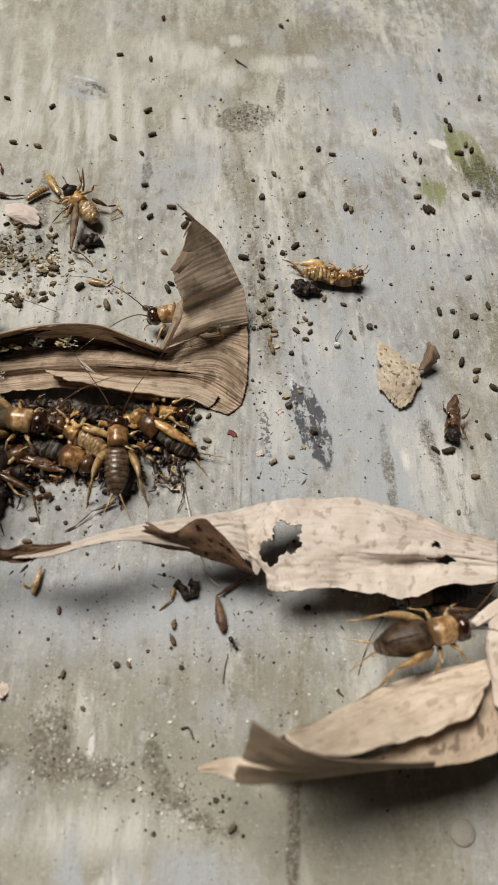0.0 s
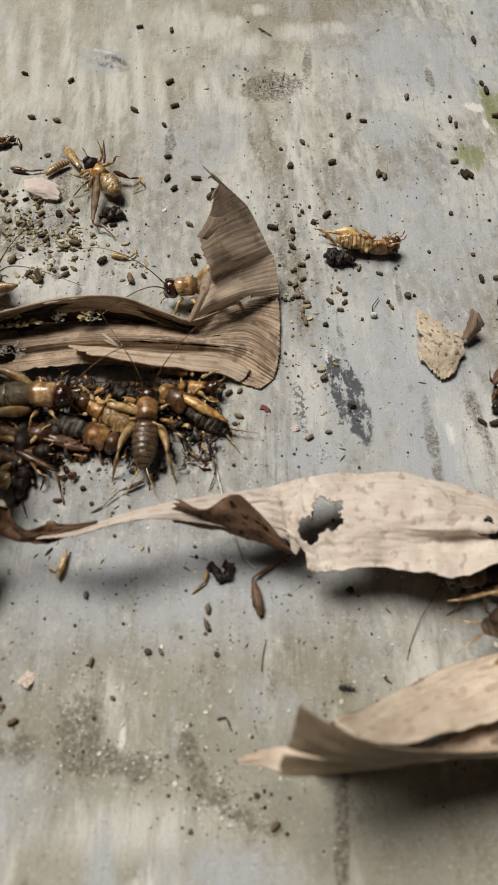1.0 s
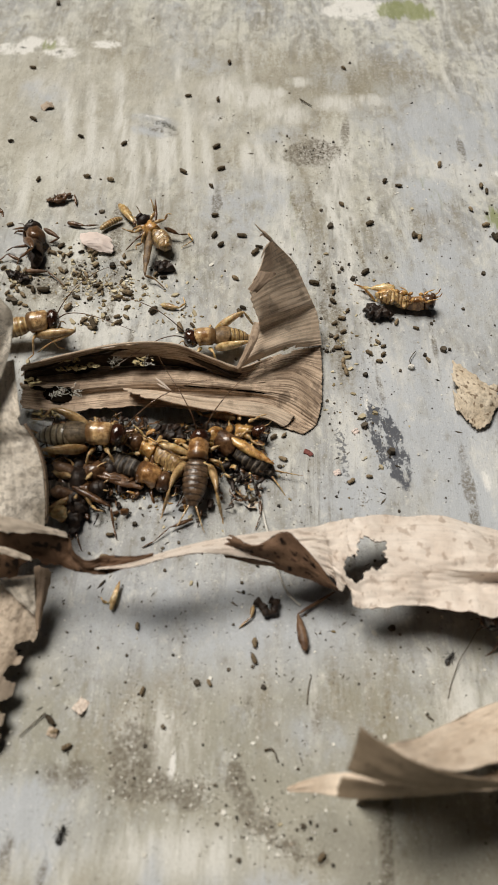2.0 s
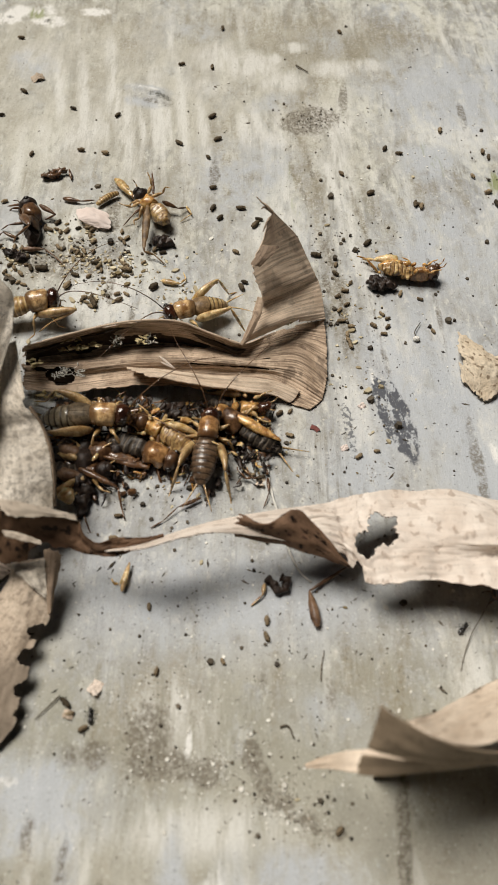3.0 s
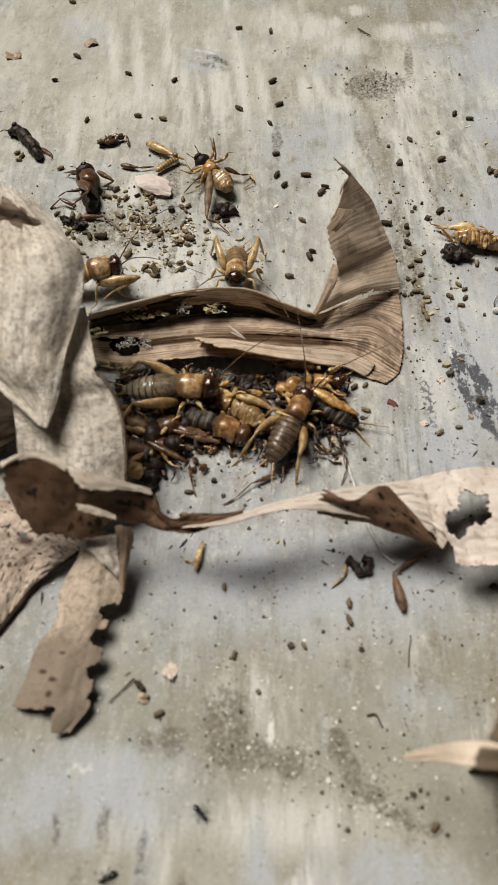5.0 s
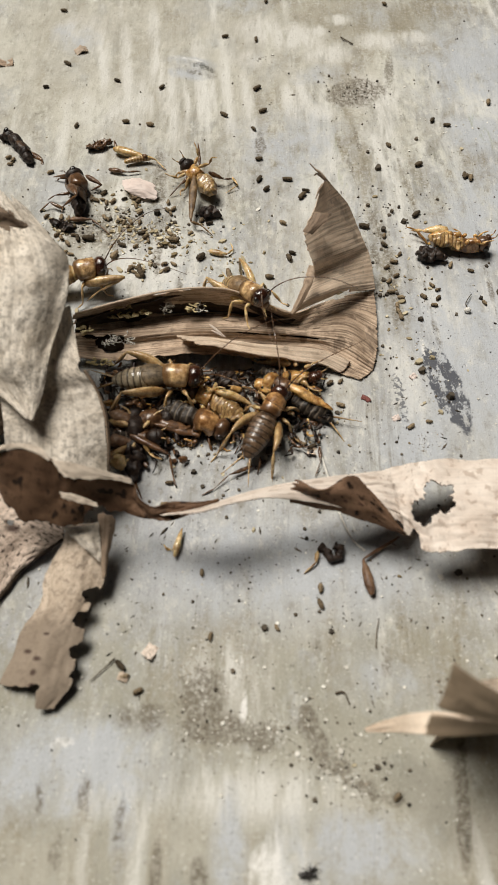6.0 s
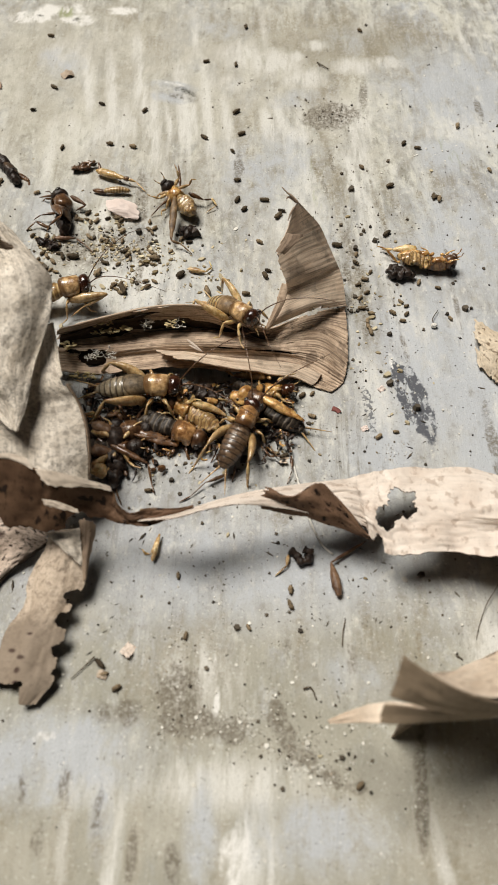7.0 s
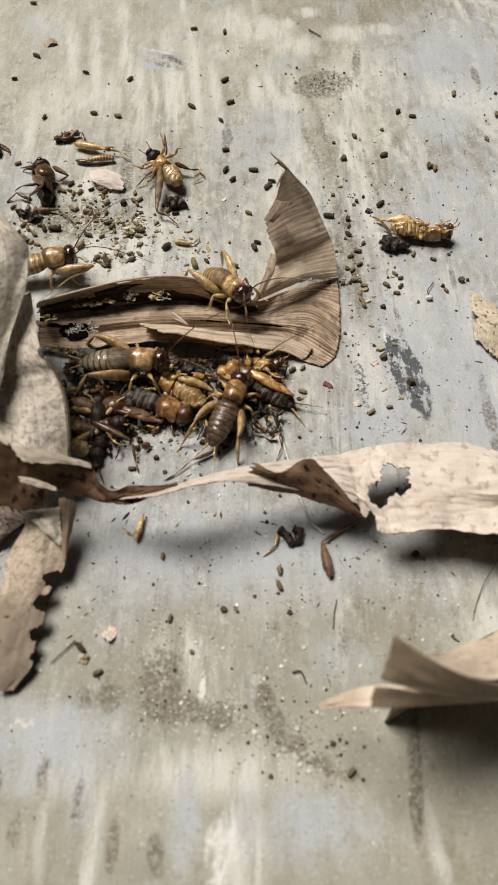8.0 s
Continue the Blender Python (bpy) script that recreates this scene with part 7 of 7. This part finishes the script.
# ---- what moves ----
def motions():
    walk(CRICKET_A, [(t, stance(a, b, r)) for t, a, b, r in (
        (0.0, (-25.9, -0.8, 6.5), (-25.2, -19.2, 4.5), 0),
        (1.5, (-24.9, 0.2, 6.5), (-25.7, -18.1, 4.5), 0),
        (3.0, (-23.6, 0.2, 6.5), (-25.7, -18.0, 4.5), 0),
        (3.5, (-21.2, -0.8, 6.5), (-25.7, -17.9, 4.5), 2),
        (4.5, (-18.6, -1.5, 6.5), (-27.0, -18.2, 4.5), 4),
        (6.5, (-19.4, -3.0, 7.0), (-26.9, -19.3, 4.5), 4),
        (8.0, (-19.6, -3.0, 7.0), (-26.2, -19.6, 4.5), 4),
    )])
    walk(CRICKET_B, [(t, stance(a, b, r)) for t, a, b, r in (
        (0.0, (-42.7, -2.9, 7.5), (-60.9, -0.8, 6.5), 0),
        (1.5, (-42.7, -1.8, 7.5), (-61.0, -1.4, 6.5), 0),
        (3.5, (-42.8, -2.0, 7.5), (-61.0, -1.8, 6.5), 0),
        (4.5, (-40.3, -2.2, 7.5), (-58.5, -1.8, 6.5), 0),
        (6.5, (-38.0, 0.6, 7.5), (-56.4, 0.6, 6.5), 0),
        (8.0, (-37.6, 0.8, 7.5), (-55.8, 1.4, 6.5), 0),
    )])
    walk(CRICKET_C, [(t, stance(a, b, r)) for t, a, b, r in (
        (0.0, (-20.5, 30.6, 5.5), (-3.5, 33.5, 5.0), 0),
        (0.8, (-21.5, 30.6, 5.5), (-4.5, 33.5, 5.0), 0),
        (1.5, (-27.2, 29.8, 5.5), (-10.0, 30.8, 5.0), 0),
        (1.7, (-28.5, 29.8, 5.5), (-11.0, 31.2, 5.0), 0),
        (3.0, (-35.0, 29.8, 6.0), (-19.5, 35.0, 5.0), 0),
        (3.5, (-38.6, 29.0, 5.6), (-22.0, 35.6, 5.0), 0),
        (4.0, (-37.0, 29.5, 6.5), (-25.0, 40.2, 5.0), 0),
        (4.5, (-36.6, 29.2, 7.5), (-31.0, 44.0, 5.0), 0),
        (5.0, (-35.0, 27.6, 9.0), (-35.0, 43.0, 5.5), 0),
        (5.6, (-27.0, 22.5, 12.0), (-38.0, 35.0, 5.0), 0),
        (6.3, (-22, 16.3, 13.5), (-33.6, 29.9, 8.5), 0),
        (6.5, (-21.5, 16.5, 13.5), (-33.8, 29.5, 8.8), 0),
        (7, (-19.5, 16.8, 13.2), (-33.2, 28.5, 9), 0),
        (7.5, (-20.4, 18.8, 13.2), (-34.8, 29.5, 8.8), 0),
        (8, (-19, 15.3, 13.2), (-30.5, 29.1, 8.9), 0),
    )])
    walk(CRICKET_D, [(t, stance(a, b, r)) for t, a, b, r in (
        (0.0, (43.4, -51.0, 16.5), (26.0, -54.2, 13.5), 0),
        (0.2, (50.0, -51.5, 17.0), (32.8, -55.0, 14.0), 0),
        (0.5, (52.8, -51.0, 17.0), (35.3, -54.2, 14.0), 0),
        (1.0, (53.2, -50.9, 17.0), (35.8, -54.1, 14.0), 0),
        (1.7, (54.0, -50.6, 17.0), (36.6, -53.8, 14.2), 0),
        (3.0, (60.0, -49.8, 17.0), (43.0, -52.6, 14.6), 0),
        (8.0, (80.0, -49.0, 17.0), (63.0, -51.0, 15.0), 0),
    )])
    walk(CRICKET_E, [(t, stance(a, b, r)) for t, a, b, r in (
        (0.0, (-63.4, 33.8, 6.2), (-80.2, 29.6, 5.2), 0),
        (4.5, (-62.8, 34.2, 6.2), (-79.7, 29.6, 5.2), 0),
        (6.5, (-63.2, 34.2, 6.2), (-80.0, 29.2, 5.2), 0),
        (8.0, (-62.2, 34.6, 6.2), (-79.0, 30.0, 5.2), 0),
    )])
    walk(LEG_LOOSE, [(0.0, pose(-0.0274, -0.0181, 0, 0, 0, -21.2)), (1.0, pose(-0.0274, -0.0181, 0, 0, 0, -21.2)), (3.0, pose(-0.0160, -0.0147, 0, 0, 0, -14.9)), (3.5, pose(-0.0158, -0.0142, 0, 0, 0, -13.9)), (4.0, pose(-0.0027, -0.0078, 0, 0, 0, -6.4)), (4.5, pose(-0.0038, -0.0060, 0, 0, 0, -5.4)), (5.0, pose(0.0080, 0.0050, 0, 0, 0, 5.1)), (6.5, pose(0.0181, 0.0229, 0, 0, 0, 17.9)), (7.0, pose(0.0155, 0.0183, 0, 0, 0, 15.6)), (8.0, pose(0.0233, 0.0298, 0, 0, 0, 24.1))])
    walk(BODY_LOOSE, [(0.0, pose(0.0000, 0.0000, 0, 0, 0, 0.0)), (5.0, pose(0.0000, 0.0000, 0, 0, 0, 0.0)), (6.5, pose(-0.0681, -0.0179, 0, 0, 0, -40.0)), (7.0, pose(-0.0681, -0.0178, 0, 0, 0, -40.0)), (8.0, pose(-0.0599, -0.0172, 0, 0, 0, -35.0))])
    walk(ANTS[0], [(0.0, crawl(0.5, -50, -60)), (0.5, crawl(6.6, -56, -35)), (0.8, crawl(13.2, -61.5, -25)), (1.0, crawl(14, -61.1, -8)), (1.2, crawl(19.0, -55.0, 62)), (1.4, crawl(25.4, -51.5, 20)), (1.5, crawl(26.9, -48, 52)), (2.8, crawl(26.8, -48.3, 50)), (3.4, crawl(31, -43, 40)), (4.2, crawl(48, -36, 20)), (8.0, crawl(75, -30, 20))])
    walk(ANTS[1], [(0.0, crawl(-84, -40, -60)), (3.6, crawl(-62, -63, -40)), (4.1, crawl(-49.8, -70.1, -30)), (4.3, crawl(-40.9, -74.5, -60)), (4.5, crawl(-38.9, -85, -110)), (4.7, crawl(-44.3, -85.2, -150)), (4.9, crawl(-47.2, -91.5, -140)), (5.1, crawl(-54.2, -92.1, -160)), (5.4, crawl(-50, -98, -80)), (5.8, crawl(-28, -98, 0)), (6.3, crawl(-3.3, -91.3, -30)), (6.4, crawl(-2.7, -95.8, -80)), (6.7, crawl(-1, -112, -85)), (8.0, crawl(4, -150, -85))])
    walk(ANTS[2], [(0.0, crawl(-52, -88, 70)), (2.8, crawl(-43.3, -69.5, 85)), (3.4, crawl(-52, -52, 130)), (3.8, crawl(-63, -44, 180)), (4.1, crawl(-66, -45.2, 260)), (4.3, crawl(-54.3, -60.7, 275)), (4.5, crawl(-55.5, -67, 275)), (4.7, crawl(-52.5, -72.4, 310)), (4.9, crawl(-42.1, -78, 320)), (5.1, crawl(-33.8, -87.2, 310)), (5.6, crawl(-22, -98, 350)), (6.3, crawl(-12.8, -91.9, 400)), (6.4, crawl(-15.6, -91.3, 330)), (6.5, crawl(-16.6, -95.2, 265)), (6.8, crawl(-17, -112, 270)), (8.0, crawl(-17, -150, 270))])


motions()
